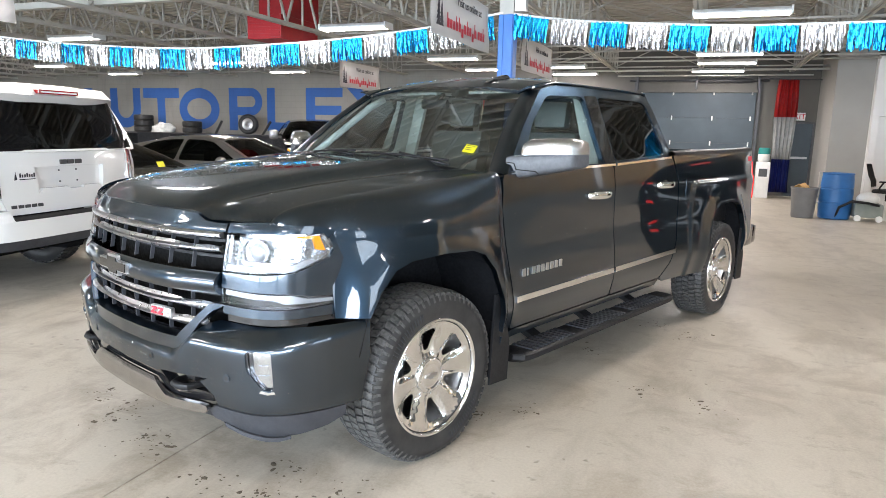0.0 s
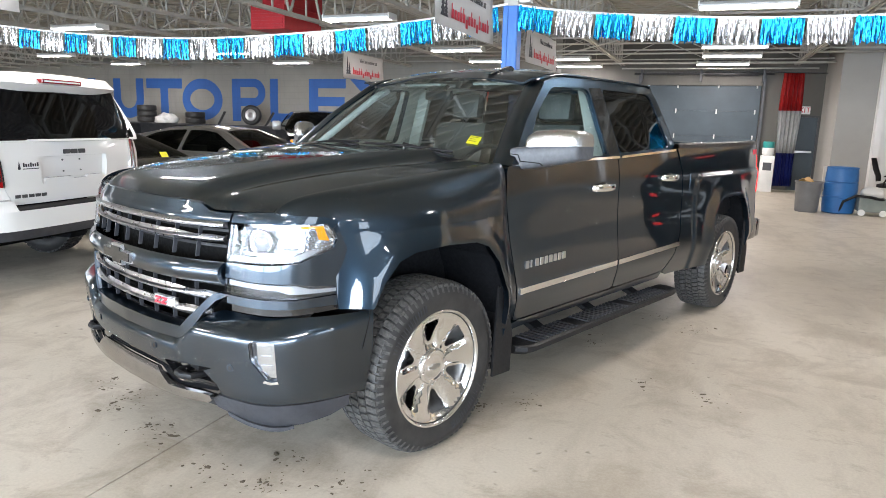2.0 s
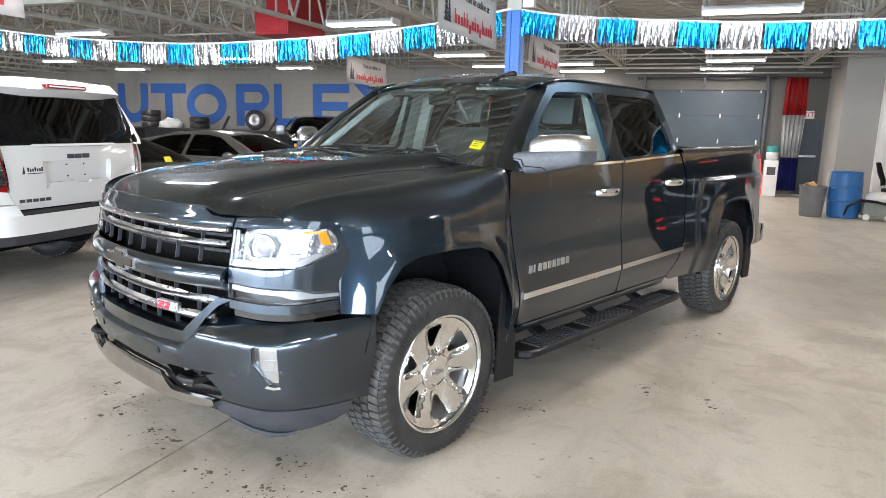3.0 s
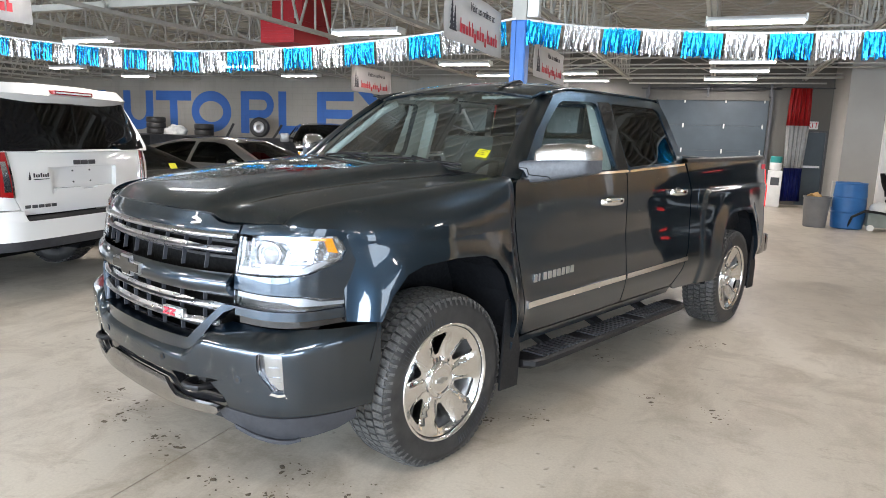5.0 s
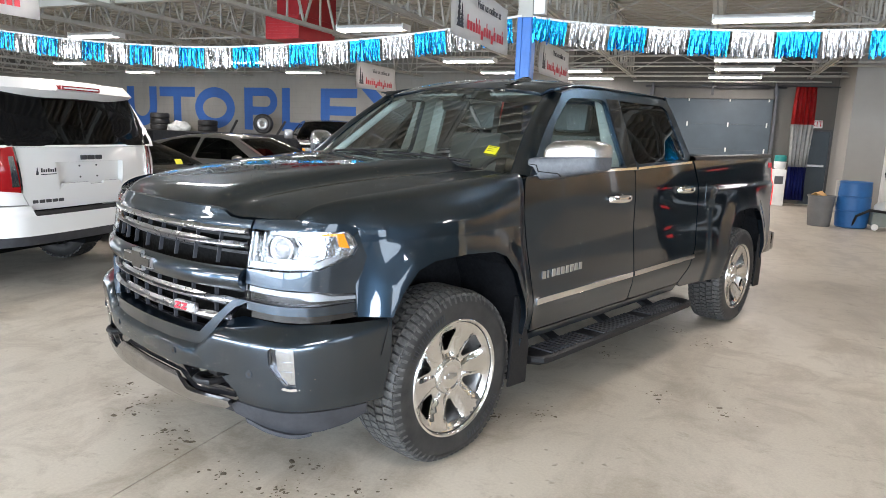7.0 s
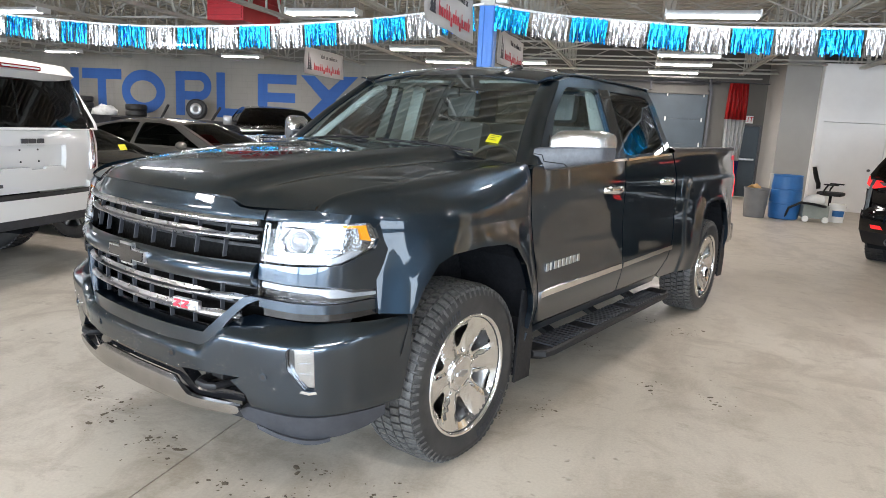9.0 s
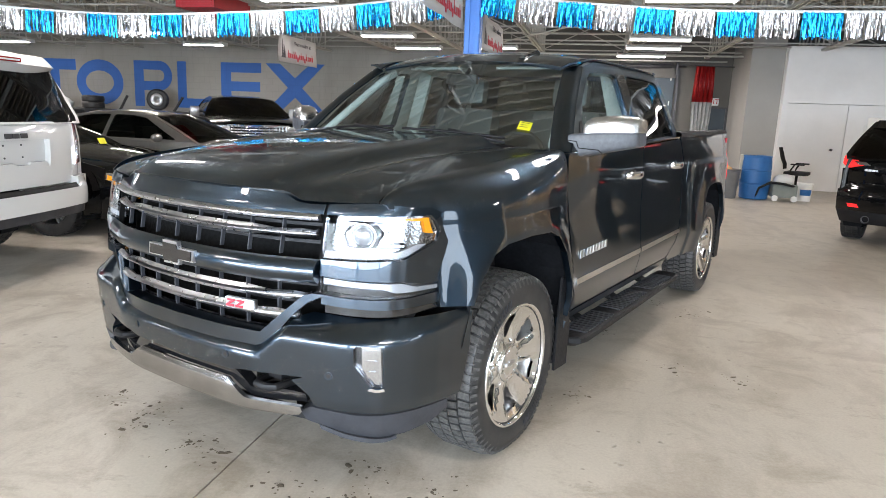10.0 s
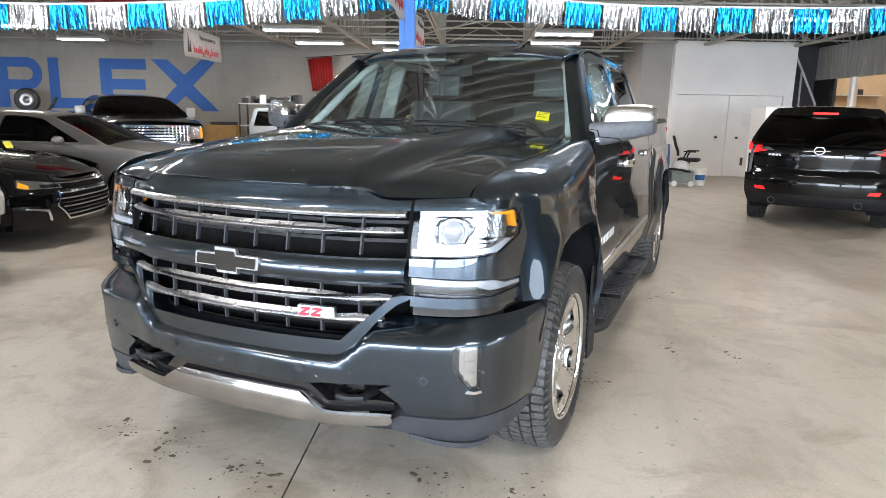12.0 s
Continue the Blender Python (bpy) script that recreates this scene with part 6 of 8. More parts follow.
drops("standing_water", lambda r: (r.uniform(-0.76, 0.76), r.uniform(-0.82, 0.33)), hood, 1500, 5)
drops("standing_water", lambda r: (r.gauss(0.05, 0.16), r.gauss(-0.3, 0.2)), hood, 260, 6, big=0.006)
drops("standing_water", lambda r: (barc(r.uniform(-0.93, 0.93)), r.uniform(0.53, 0.74) if r.random() < 0.5 else r.uniform(0.50, 0.60)), lambda u, v: bumper_b(0.0)(u, min(v, top_edge(nose_at(u)[0]) - 0.004)), 900, 7, big=0.0028)
drops("standing_water", lambda r: (A(r.uniform(0.64, 0.91)) * r.choice((1, 1, -1)), r.uniform(0.90, 0.962)), face(0.0), 160, 8, big=0.0026)
drops("standing_water", lambda r: (A(r.uniform(0.64, 0.89)) * r.choice((1, 1, -1)), r.uniform(1.125, 1.15)), face(0.0), 90, 18, big=0.0026)
drops("standing_water", lambda r: (r.uniform(-0.5, 0.48), r.uniform(1.0, 1.27)), fender, 420, 9, big=0.003)
drops("standing_water", lambda r: (r.uniform(0.6, 2.5), r.uniform(0.9, 1.3)), side, 500, 10, big=0.0026)
drops("standing_water", lambda r: (r.uniform(2.7, 4.4), r.uniform(1.0, 1.36)), side, 200, 11, big=0.0026)
drops("standing_water", lambda r: (lambda y: (y, r.uniform(1.36, 1.40 + 0.33 * min(1.0, max(0.0, (y - 0.80) / 0.32)))))(r.uniform(0.86, 1.52)), lambda y, z: (cab(y, z)[0] - 0.0065, y, z), 900, 12, big=0.0042)
drops("standing_water", lambda r: (r.uniform(-0.6, 0.6), r.uniform(0.04, 0.95)), screen, 350, 13, big=0.003)


# wheels
def settle(bm):
    """Flattens a tyre where it bears on the floor."""
    for v in bm.verts:
        if v.co.z < 0.03:
            v.co.z = max(0.001, 0.001 + (v.co.z + 0.022) * 0.03 / 0.052)


def build_wheel(cy, s):
    m = Matrix.Translation((s * 0.868, cy - 0.006, 0.396)) @ Matrix.Diagonal((s, 1.02, 1.02, 1))
    bm = bmesh.new()
    revolve(bm, [(0.245, -0.12), (0.232, -0.1), (0.225, 0.06), (0.25, 0.11)], 48, m)
    revolve(bm, [(0.05, -0.06), (0.165, -0.05), (0.165, -0.03), (0.05, -0.03)], 36, m)
    wheel = part("wheel", bm, SATIN, truck, "six-spoke chrome alloy wheel on an all-terrain tyre", True)
    prof = [(0.252, -0.115), (0.262, -0.128), (0.30, -0.137), (0.345, -0.14), (0.375, -0.132), (0.392, -0.118), (0.395, -0.09), (0.396, 0.0), (0.395, 0.09), (0.392, 0.118), (0.375, 0.132), (0.345, 0.14), (0.30, 0.137), (0.275, 0.132), (0.262, 0.127), (0.252, 0.115)]
    bm = bmesh.new()
    revolve(bm, prof, 72, m)
    settle(bm)
    ty = part("tyre", bm, RUBBER, wheel, "black all-terrain tyre with raised tread", True)
    # tread lugs in staggered rows
    bm = bmesh.new()
    n = 66
    for k in range(n):
        for row, (x0, x1, off, tw) in enumerate(((-0.128, -0.082, 0.0, 0.35), (-0.074, -0.030, 0.5, -0.3), (-0.022, 0.022, 0.2, 0.35), (0.030, 0.074, 0.7, -0.3), (0.082, 0.128, 0.4, 0.35))):
            a = (k + off) * 2 * math.pi / n
            da = 2 * math.pi / n * 0.36
            vs = []
            for r in (0.388, 0.406):
                for xx, sk in ((x0, -1), (x1, 1)):
                    rr = r - (0.012 if (row in (0, 4) and abs(xx) > 0.1) else 0)
                    for aa in (a - da + tw * sk * da * 0.7, a + da + tw * sk * da * 0.7):
                        vs.append(bm.verts.new(m @ Vector((xx, rr * math.cos(aa), rr * math.sin(aa)))))
            for i in ((4, 5, 7, 6), (0, 1, 5, 4), (2, 6, 7, 3), (0, 4, 6, 2), (1, 3, 7, 5)):
                bm.faces.new([vs[j] for j in i])
    for k in range(n):
        a = (k + 0.4) * 2 * math.pi / n
        vs = [bm.verts.new(m @ Vector((x, r * math.cos(aa), r * math.sin(aa)))) for x, r in ((0.131, 0.390), (0.145, 0.358)) for aa in (a - 0.018, a + 0.018)]
        vs += [bm.verts.new(m @ Vector((x + 0.0015, r * math.cos(aa), r * math.sin(aa)))) for x, r in ((0.131, 0.391), (0.143, 0.36)) for aa in (a - 0.016, a + 0.016)]
        for i in ((4, 5, 7, 6), (0, 1, 5, 4), (2, 6, 7, 3), (0, 4, 6, 2), (1, 3, 7, 5)):
            bm.faces.new([vs[j] for j in i])
    bmesh.ops.recalc_face_normals(bm, faces=bm.faces[:])
    settle(bm)
    part("tread", bm, TREAD, ty, kind="stuff")
    # raised sidewall bars
    bm = bmesh.new()
    for base in (1.9, 5.0):
        for k in range(8):
            a0 = base + k * 0.105
            for j in range(2):
                aa, w = a0 + j * 0.045, 0.014
                vs = [bm.verts.new(m @ Vector((x, r * math.cos(t), r * math.sin(t)))) for x, r in ((0.1395, 0.302), (0.1425, 0.338)) for t in (aa, aa + w)]
                vs2 = [bm.verts.new(m @ Vector((x, r * math.cos(t), r * math.sin(t)))) for x, r in ((0.1435, 0.302), (0.1462, 0.338)) for t in (aa, aa + w)]
                q = vs + vs2
                for i in ((4, 5, 7, 6), (0, 1, 5, 4), (2, 6, 7, 3), (0, 4, 6, 2), (1, 3, 7, 5)):
                    bm.faces.new([q[j2] for j2 in i])
    bmesh.ops.recalc_face_normals(bm, faces=bm.faces[:])
    part("sidewall_lettering", bm, GREY_PLASTIC, ty, "raised sidewall marks", kind="stuff")
    # face of the rim with six openings
    def dish(u, v):
        r = math.hypot(u, v)
        a = math.atan2(v, u)
        k = -math.cos(6 * (a - math.pi / 2 - 0.12))          # 1 on a spoke, -1 on an opening
        x = 0.072 + 0.046 * (r / 0.25) ** 2.4 + 0.010 * math.exp(-((r - 0.080) / 0.025) ** 2)
        if 0.07 < r < 0.25:
            w = math.sin(math.pi * (r - 0.07) / 0.18) ** 0.7
            x += 0.013 * max(-0.45, min(0.75, 1.6 * k)) * w
        p = m @ Vector((x, u, v))
        return (p.x, p.y, p.z)
    disc = [(0.268 * math.cos(t * math.pi / 30), 0.268 * math.sin(t * math.pi / 30)) for t in range(60)]
    holes = []
    for j in range(6):
        a = math.pi / 2 + 0.12 + j * math.pi / 3
        poly = []
        for r, da in ((0.122, -0.09), (0.122, 0.09), (0.165, 0.175), (0.212, 0.225), (0.230, 0.19), (0.230, -0.19), (0.212, -0.225), (0.165, -0.175)):
            poly.append((r * math.cos(a + da), r * math.sin(a + da)))
        holes.append(rounded(poly, 0.012, 2))
    sheet("rim", disc, dish, WHEEL_CHROME, wheel, holes=holes, step=0.02, flange=0.045, flip=s < 0, label="polished chrome rim")
    bm = bmesh.new()
    revolve(bm, [(0.264, 0.095), (0.277, 0.122), (0.277, 0.136), (0.270, 0.140), (0.262, 0.130), (0.258, 0.11)], 60, m)
    part("rim_lip", bm, WHEEL_CHROME, wheel, "", True)
    bm = bmesh.new()
    revolve(bm, [(0.088, 0.070), (0.086, 0.092), (0.080, 0.099), (0.066, 0.101), (0.062, 0.097), (0.05, 0.098), (0.001, 0.099)], 32, m)
    cap = part("centre_cap", bm, WHEEL_CHROME, wheel, "chrome centre cap with a plain emblem", True)
    bm = bmesh.new()
    emblem(bm, 0.075, 0.028, 0.006, m @ Matrix(((0, 0, 1, 0.098), (1, 0, 0, 0), (0, 1, 0, 0), (0, 0, 0, 1))))
    part("cap_emblem", bm, SATIN, cap)
    for j in range(6):
        a = j * math.pi / 3 + 0.3
        bm = bmesh.new()
        c = m @ Vector((0.088, 0.072 * math.cos(a), 0.072 * math.sin(a)))
        rod(bm, c, c + Vector((s * 0.016, 0, 0)), 0.0085, 6)
        part("lug_nut", bm, CHROME, cap)
    bm = bmesh.new()
    revolve(bm, [(0.02, -0.02), (0.155, -0.01), (0.155, 0.01), (0.02, 0.02)], 36, m)
    part("brake_disc", bm, SATIN, wheel, "", True)


for cy in (0.0, 3.645):
    for s in (1, -1):
        build_wheel(cy, s)

# cabin seen through the glass
bm = bmesh.new()
rings = []
for y, z, w in ((0.42, 1.22, 0.72), (0.5, 1.30, 0.76), (0.85, 1.30, 0.76), (0.98, 1.24, 0.76), (1.0, 1.05, 0.74), (0.95, 0.7, 0.7)):
    rings.append([bm.verts.new((w * k / 8, y, z + 0.03 * math.cos(k * 0.7) * (y > 0.6))) for k in range(-8, 9)])
skin(bm, rings, False)
part("dashboard", bm, SEAT_DARK, truck, "dark dashboard", True)
bm = box(bmesh.new(), -0.84, 0.84, 0.95, 2.5, 0.55, 0.6)
part("cabin_floor", bm, SEAT_DARK, truck)
bm = bmesh.new()
box(bm, -0.60, 0.60, 1.22, 2.4, 1.80, 1.81)
part("headliner", bm, SEAT, truck, "pale headliner")
for s in (1, -1):
    bm = bmesh.new()
    tube(bm, [(s * 0.80, 0.66, 1.34), (s * 0.74, 0.86, 1.50), (s * 0.67, 1.08, 1.68), (s * 0.63, 1.18, 1.74)], 0.024, 8)
    part("pillar_lining", bm, LINING, truck, "pale inner pillar lining", True)
    part("pillar_lining", bar(bmesh.new(), (s * 0.86, 1.65, 1.2), (s * 0.70, 1.66, 1.77), 0.10, 0.03, up=(0, 1, 0)), SEAT, truck)
    part("door_lining", box(bmesh.new(), *sorted((s * 0.86, s * 0.90)), 0.80, 2.4, 0.75, 1.30), SEAT, truck, "pale inner door panel")
    part("sun_visor", box(bmesh.new(), s * 0.33 - 0.19, s * 0.33 + 0.19, 1.20, 1.36, 1.765, 1.785, 0.008), SEAT, truck, "pale sun visor")
for x in (0.40, -0.40):
    bm = bmesh.new()
    box(bm, x - 0.25, x + 0.25, 1.15, 1.65, 0.78, 0.95, 0.05)
    seat = part("seat", bm, SEAT_GREY, truck, "grey leather front seat", sharp=40)
    bm = bmesh.new()
    box(bm, -0.25, 0.25, -0.07, 0.07, 0, 0.62, 0.05, Matrix.Translation((x, 1.66, 0.92)) @ pose(0, 0, 0, -12, 0, 0))
    part("backrest", bm, SEAT_GREY, seat, sharp=40)
    bm = bmesh.new()
    box(bm, -0.13, 0.13, -0.045, 0.045, 0, 0.19, 0.04, Matrix.Translation((x, 1.80, 1.555)) @ pose(0, 0, 0, -8, 0, 0))
    part("headrest", bm, SEAT_GREY, seat, sharp=40)
bm = bmesh.new()
box(bm, -0.70, 0.70, 2.0, 2.4, 0.78, 0.95, 0.05)
rear_seat = part("rear_bench", bm, SEAT_GREY, truck, "grey leather rear bench", sharp=40)
bm = bmesh.new()
box(bm, -0.70, 0.70, -0.06, 0.06, 0, 0.62, 0.05, Matrix.Translation((0, 2.40, 0.92)) @ pose(0, 0, 0, -8, 0, 0))
part("backrest", bm, SEAT_GREY, rear_seat, sharp=40)
bm = bmesh.new()
ringp = [Vector((0.40, 1.0, 1.22)) + pose(0, 0, 0, -25, 0, 0).to_3x3() @ Vector((0.19 * math.cos(t * math.pi / 16), 0, 0.19 * math.sin(t * math.pi / 16))) for t in range(32)]
tube(bm, ringp, 0.015, 8, True)
bar(bm, (0.22, 1.0, 1.22), (0.58, 1.0, 1.22), 0.05, 0.03)
rod(bm, (0.40, 1.0, 1.22), (0.40, 0.85, 1.15), 0.04)
part("steering_wheel", bm, SEAT_DARK, truck, "dark steering wheel", True)
bm = box(bmesh.new(), -0.11, 0.11, 1.02, 1.05, 1.665, 1.725, 0.012)
rod(bm, (0, 1.05, 1.70), (0, 1.12, 1.76), 0.012)
part("inside_mirror", bm, BLACK_PLASTIC, truck, sharp=40)
bm = box(bmesh.new(), -0.14, 0.14, 0.47, 0.472, 1.36, 1.375)
part("dash_plate", bm, PAPER, truck, "pale printed plate on the dashboard")

# ---- the other vehicles: local y from nose to tail, x to the driver's side ----
def plain_wheel(parent, x, y, r, s, rim_mat=None):
    m = Matrix.Translation((s * x, y, r)) @ Matrix.Diagonal((s, 1, 1, 1))
    w = part("wheel", revolve(bmesh.new(), [(r * 0.62, -0.1), (r * 0.58, 0.0), (r * 0.62, 0.09)], 36, m), SATIN, parent, "", True)
    bm = bmesh.new()
    revolve(bm, [(r * 0.62, -0.10), (r * 0.7, -0.115), (r * 0.93, -0.11), (r * 0.985, -0.09), (r, -0.05), (r, 0.05), (r * 0.985, 0.09), (r * 0.93, 0.11), (r * 0.7, 0.115), (r * 0.62, 0.10)], 48, m)
    ty = part("tyre", bm, RUBBER, w, "", True)
    bm = bmesh.new()
    n = 44
    for k in range(n):
        for x0, x1, off in ((-0.105, -0.04, 0), (-0.03, 0.03, 0.5), (0.04, 0.105, 0)):
            a = (k + off) * 2 * math.pi / n
            da = 2 * math.pi / n * 0.33
            vs = [bm.verts.new(m @ Vector((xx, rr * math.cos(aa), rr * math.sin(aa)))) for rr in (r - 0.012, r + 0.007) for xx in (x0, x1) for aa in (a - da, a + da)]
            for i in ((4, 5, 7, 6), (0, 1, 5, 4), (2, 6, 7, 3), (0, 4, 6, 2), (1, 3, 7, 5)):
                bm.faces.new([vs[j] for j in i])
    bmesh.ops.recalc_face_normals(bm, faces=bm.faces[:])
    part("tread", bm, RUBBER, ty, kind="stuff")
    for k in range(5):
        a = k * 2 * math.pi / 5 + 0.3
        bm = bmesh.new()
        for d in (-0.16, 0.16):
            p, q = m @ Vector((0.07, 0.05 * math.cos(a + d), 0.05 * math.sin(a + d))), m @ Vector((0.075, r * 0.62 * math.cos(a + d), r * 0.62 * math.sin(a + d)))
            bar(bm, p, q, 0.035, 0.03, up=(1, 0, 0))
        part("spoke", bm, rim_mat or SATIN, w)
    part("hub", revolve(bmesh.new(), [(0.07, 0.02), (0.065, 0.085), (0.001, 0.09)], 20, m), rim_mat or SATIN, w, "", True)


class Shape:
    """The outer form of a road vehicle."""

    def __init__(self, length, half, top, bulge, ends=(0.28, 0.2), pinch=0.14):
        self.length, self.half = length, half
        self.top = curve(top)
        self.bulge = curve(bulge)
        self.plan = curve([(0.0, half - pinch * 1.9), (ends[0] * 0.5, half - pinch), (ends[0] * 1.6, half - pinch * 0.35), (ends[0] * 3.5, half), (length - ends[1] * 3.5, half), (length - ends[1] * 1.6, half - pinch * 0.3), (length - ends[1] * 0.5, half - pinch * 0.8), (length, half - pinch * 1.5)])

    def side_x(self, y, z):
        return self.plan(y) + self.bulge(z)

    def side(self, y, z):
        return (self.side_x(y, z), y, z)


def arch_points(cy, r, z0):
    a0 = math.asin((z0 - r) / (r * 1.13)) if z0 < r * 2 else 0
    return [(cy - r * 1.13 * math.cos(a), r + r * 1.13 * math.sin(a)) for a in [a0 + (math.pi - 2 * a0) * k / 14 for k in range(15)]]


def shell(root, sh, paint, yf, yr, r, sill, y0, y1, cowl_y, deck_y, crown=0.05, wheel_x=None, rim_mat=None, bow=0.0):
    """Sides with wheel openings, hood, rear deck, floor and wheels."""
    ys = [y0 + (y1 - y0) * k / 40 for k in range(41)]
    top = [(y, sh.top(y)) for y in reversed(ys)]
    outline = [(y0, sill + 0.05)] + arch_points(yf, r, sill) + arch_points(yr, r, sill) + [(y1, sill + 0.08)] + top
    both("body_side", outline, sh.side, paint, root, step=0.07, flange=0.04)

    def lid(ya, yb, name):
        bm = bmesh.new()
        rings = []
        n = 26
        for k in range(n + 1):
            y = ya + (yb - ya) * k / n
            h = sh.side_x(y, sh.top(y))
            rings.append([bm.verts.new((h * j / 10, y + (bow * abs(j / 10) ** 2.6 * (1 - k / n) ** 1.5 if name == "hood" else 0), sh.top(y) + crown * (1 - abs(j / 10) ** 2.4))) for j in range(-10, 11)])
        skin(bm, rings, False)
        part(name, bm, paint, root, "", True)
    lid(y0 - bow * 0.75, cowl_y, "hood")
    if deck_y:
        lid(deck_y, y1, "rear_deck")
    bm = bmesh.new()
    box(bm, -sh.half + 0.1, sh.half - 0.1, y0 + 0.15, y1 - 0.55, max(0.2, sill - 0.08), 0.42)
    box(bm, -sh.half + 0.28, sh.half - 0.28, yf - 0.4, yf + 0.4, 0.42, 0.6)
    part("underbody", bm, DARK, root)
    for cy in (yf, yr):
        for s in (1, -1):
            bm = bmesh.new()
            rings = [[bm.verts.new((s * x, cy + (y - cy) * 1.02, z)) for x in (sh.half - 0.3, sh.side_x(y, z) - 0.01)] for y, z in arch_points(cy, r, 0.2)]
            skin(bm, rings, False)
            bm.faces.new([q[0] for q in rings])
            part("wheel_liner", bm, LINER, root)
            plain_wheel(root, wheel_x or sh.half - 0.125, cy, r, s, rim_mat)


def cabin(root, sh, paint, pts, windows, roof_half, belt, crown=0.05, screen_glass=None, glass=None):
    """Greenhouse: pts are (y, z) of screen foot, screen head, tail head, tail foot."""
    glass = glass or TINT
    (ya, za), (yb, zb), (yc, zc), (yd, zd) = pts
    zt = (zb + zc) / 2
    foot = sh.half + sh.bulge(belt)

    def f(y, z):
        t = (z - belt) / (zt - belt)
        x = foot + (roof_half - foot) * (0.85 * t + 0.15 * t * t)
        return (min(x, sh.plan(min(max(y, 0.3), sh.length - 0.2)) + sh.bulge(belt) + 0.01 if z < belt + 0.03 else x), y, z)
    mid = [(yb + (yc - yb) * k / 6, zb + (zc - zb) * k / 6 + 0.045 * math.sin(math.pi * k / 6)) for k in range(7)]
    both("cabin_frame", [(ya, za), (yd, zd)] + list(reversed(mid)), f, paint, root, holes=[rounded(w, 0.04) for w in windows], step=0.08, flange=0.03)
    for w in windows:
        def g(y, z):
            x = f(y, z)[0]
            return (x - 0.006, y, z)
        both("side_window", rounded(w, 0.04), g, glass, root, step=0.12, flange=0)

    def roof_f(k, y):
        z = float(np.interp(y, [p[0] for p in mid], [p[1] for p in mid]))
        h = f(y, z)[0]
        return (h * k, y, z + crown * (1 - abs(k) ** 3))
    sheet("roof", [(-1, mid[0][0]), (1, mid[0][0]), (1, mid[-1][0]), (-1, mid[-1][0])], roof_f, paint, root, step=0.1, stepv=0.1, flange=0.02)

    def screen_f(p, q, bow):
        def fn(k, t):
            y, z = p[0] + (q[0] - p[0]) * t, p[1] + (q[1] - p[1]) * t
            h = f(y, z)[0]
            return (h * k, y + bow * (1 - k * k), z + crown * t * (1 - abs(k) ** 3) + 0.02 * math.sin(math.pi * t))
        return fn
    rim = [(-0.94, 0.03), (0.94, 0.03), (0.92, 0.95), (-0.92, 0.95)]
    fn = screen_f(pts[0], (mid[0][0], mid[0][1]), -0.12)
    sheet("screen_frame", [(-1, 0), (1, 0), (1, 1), (-1, 1)], fn, paint, root, holes=[rim], step=0.1, flange=0.02)
    sheet("windscreen", rim, fn, screen_glass or glass, root, step=0.1, flange=0)
    fn2 = screen_f(pts[3], (mid[-1][0], mid[-1][1]), 0.10)
    sheet("back_frame", [(-1, 0), (1, 0), (1, 1), (-1, 1)], fn2, paint, root, holes=[rim], step=0.1, flange=0.02, flip=True)
    sheet("back_window", rim, fn2, glass, root, step=0.1, flange=0, flip=True)
    # seats and dash as dark shapes inside
    bm = bmesh.new()
    box(bm, -foot + 0.15, foot - 0.15, ya + 0.3, yd - 0.3, belt - 0.25, belt - 0.2)
    part("cabin_floor", bm, SEAT_DARK, root)
    for x in (-0.38, 0.38):
        bm = bmesh.new()
        yy = (yb + yc) / 2 - 0.35
        box(bm, x - 0.22, x + 0.22, yy, yy + 0.14, belt - 0.2, belt + 0.18, 0.04)
        box(bm, x - 0.12, x + 0.12, yy + 0.03, yy + 0.12, belt + 0.2, belt + 0.38, 0.03)
        part("seat", bm, SEAT_DARK, root, sharp=40)


def end_face(sh, y_end, sgn, bow=0.2, prof=None):
    """A nose (sgn -1) or tail (sgn +1) surface of (x, z)."""
    def f(x, z):
        h = sh.half
        return (x, y_end - sgn * (bow * (abs(x) / h) ** 3 + (prof(z) if prof else 0.0)), z)
    return f


def rect(x0, x1, z0, z1):
    return [(x0, z0), (x1, z0), (x1, z1), (x0, z1)]


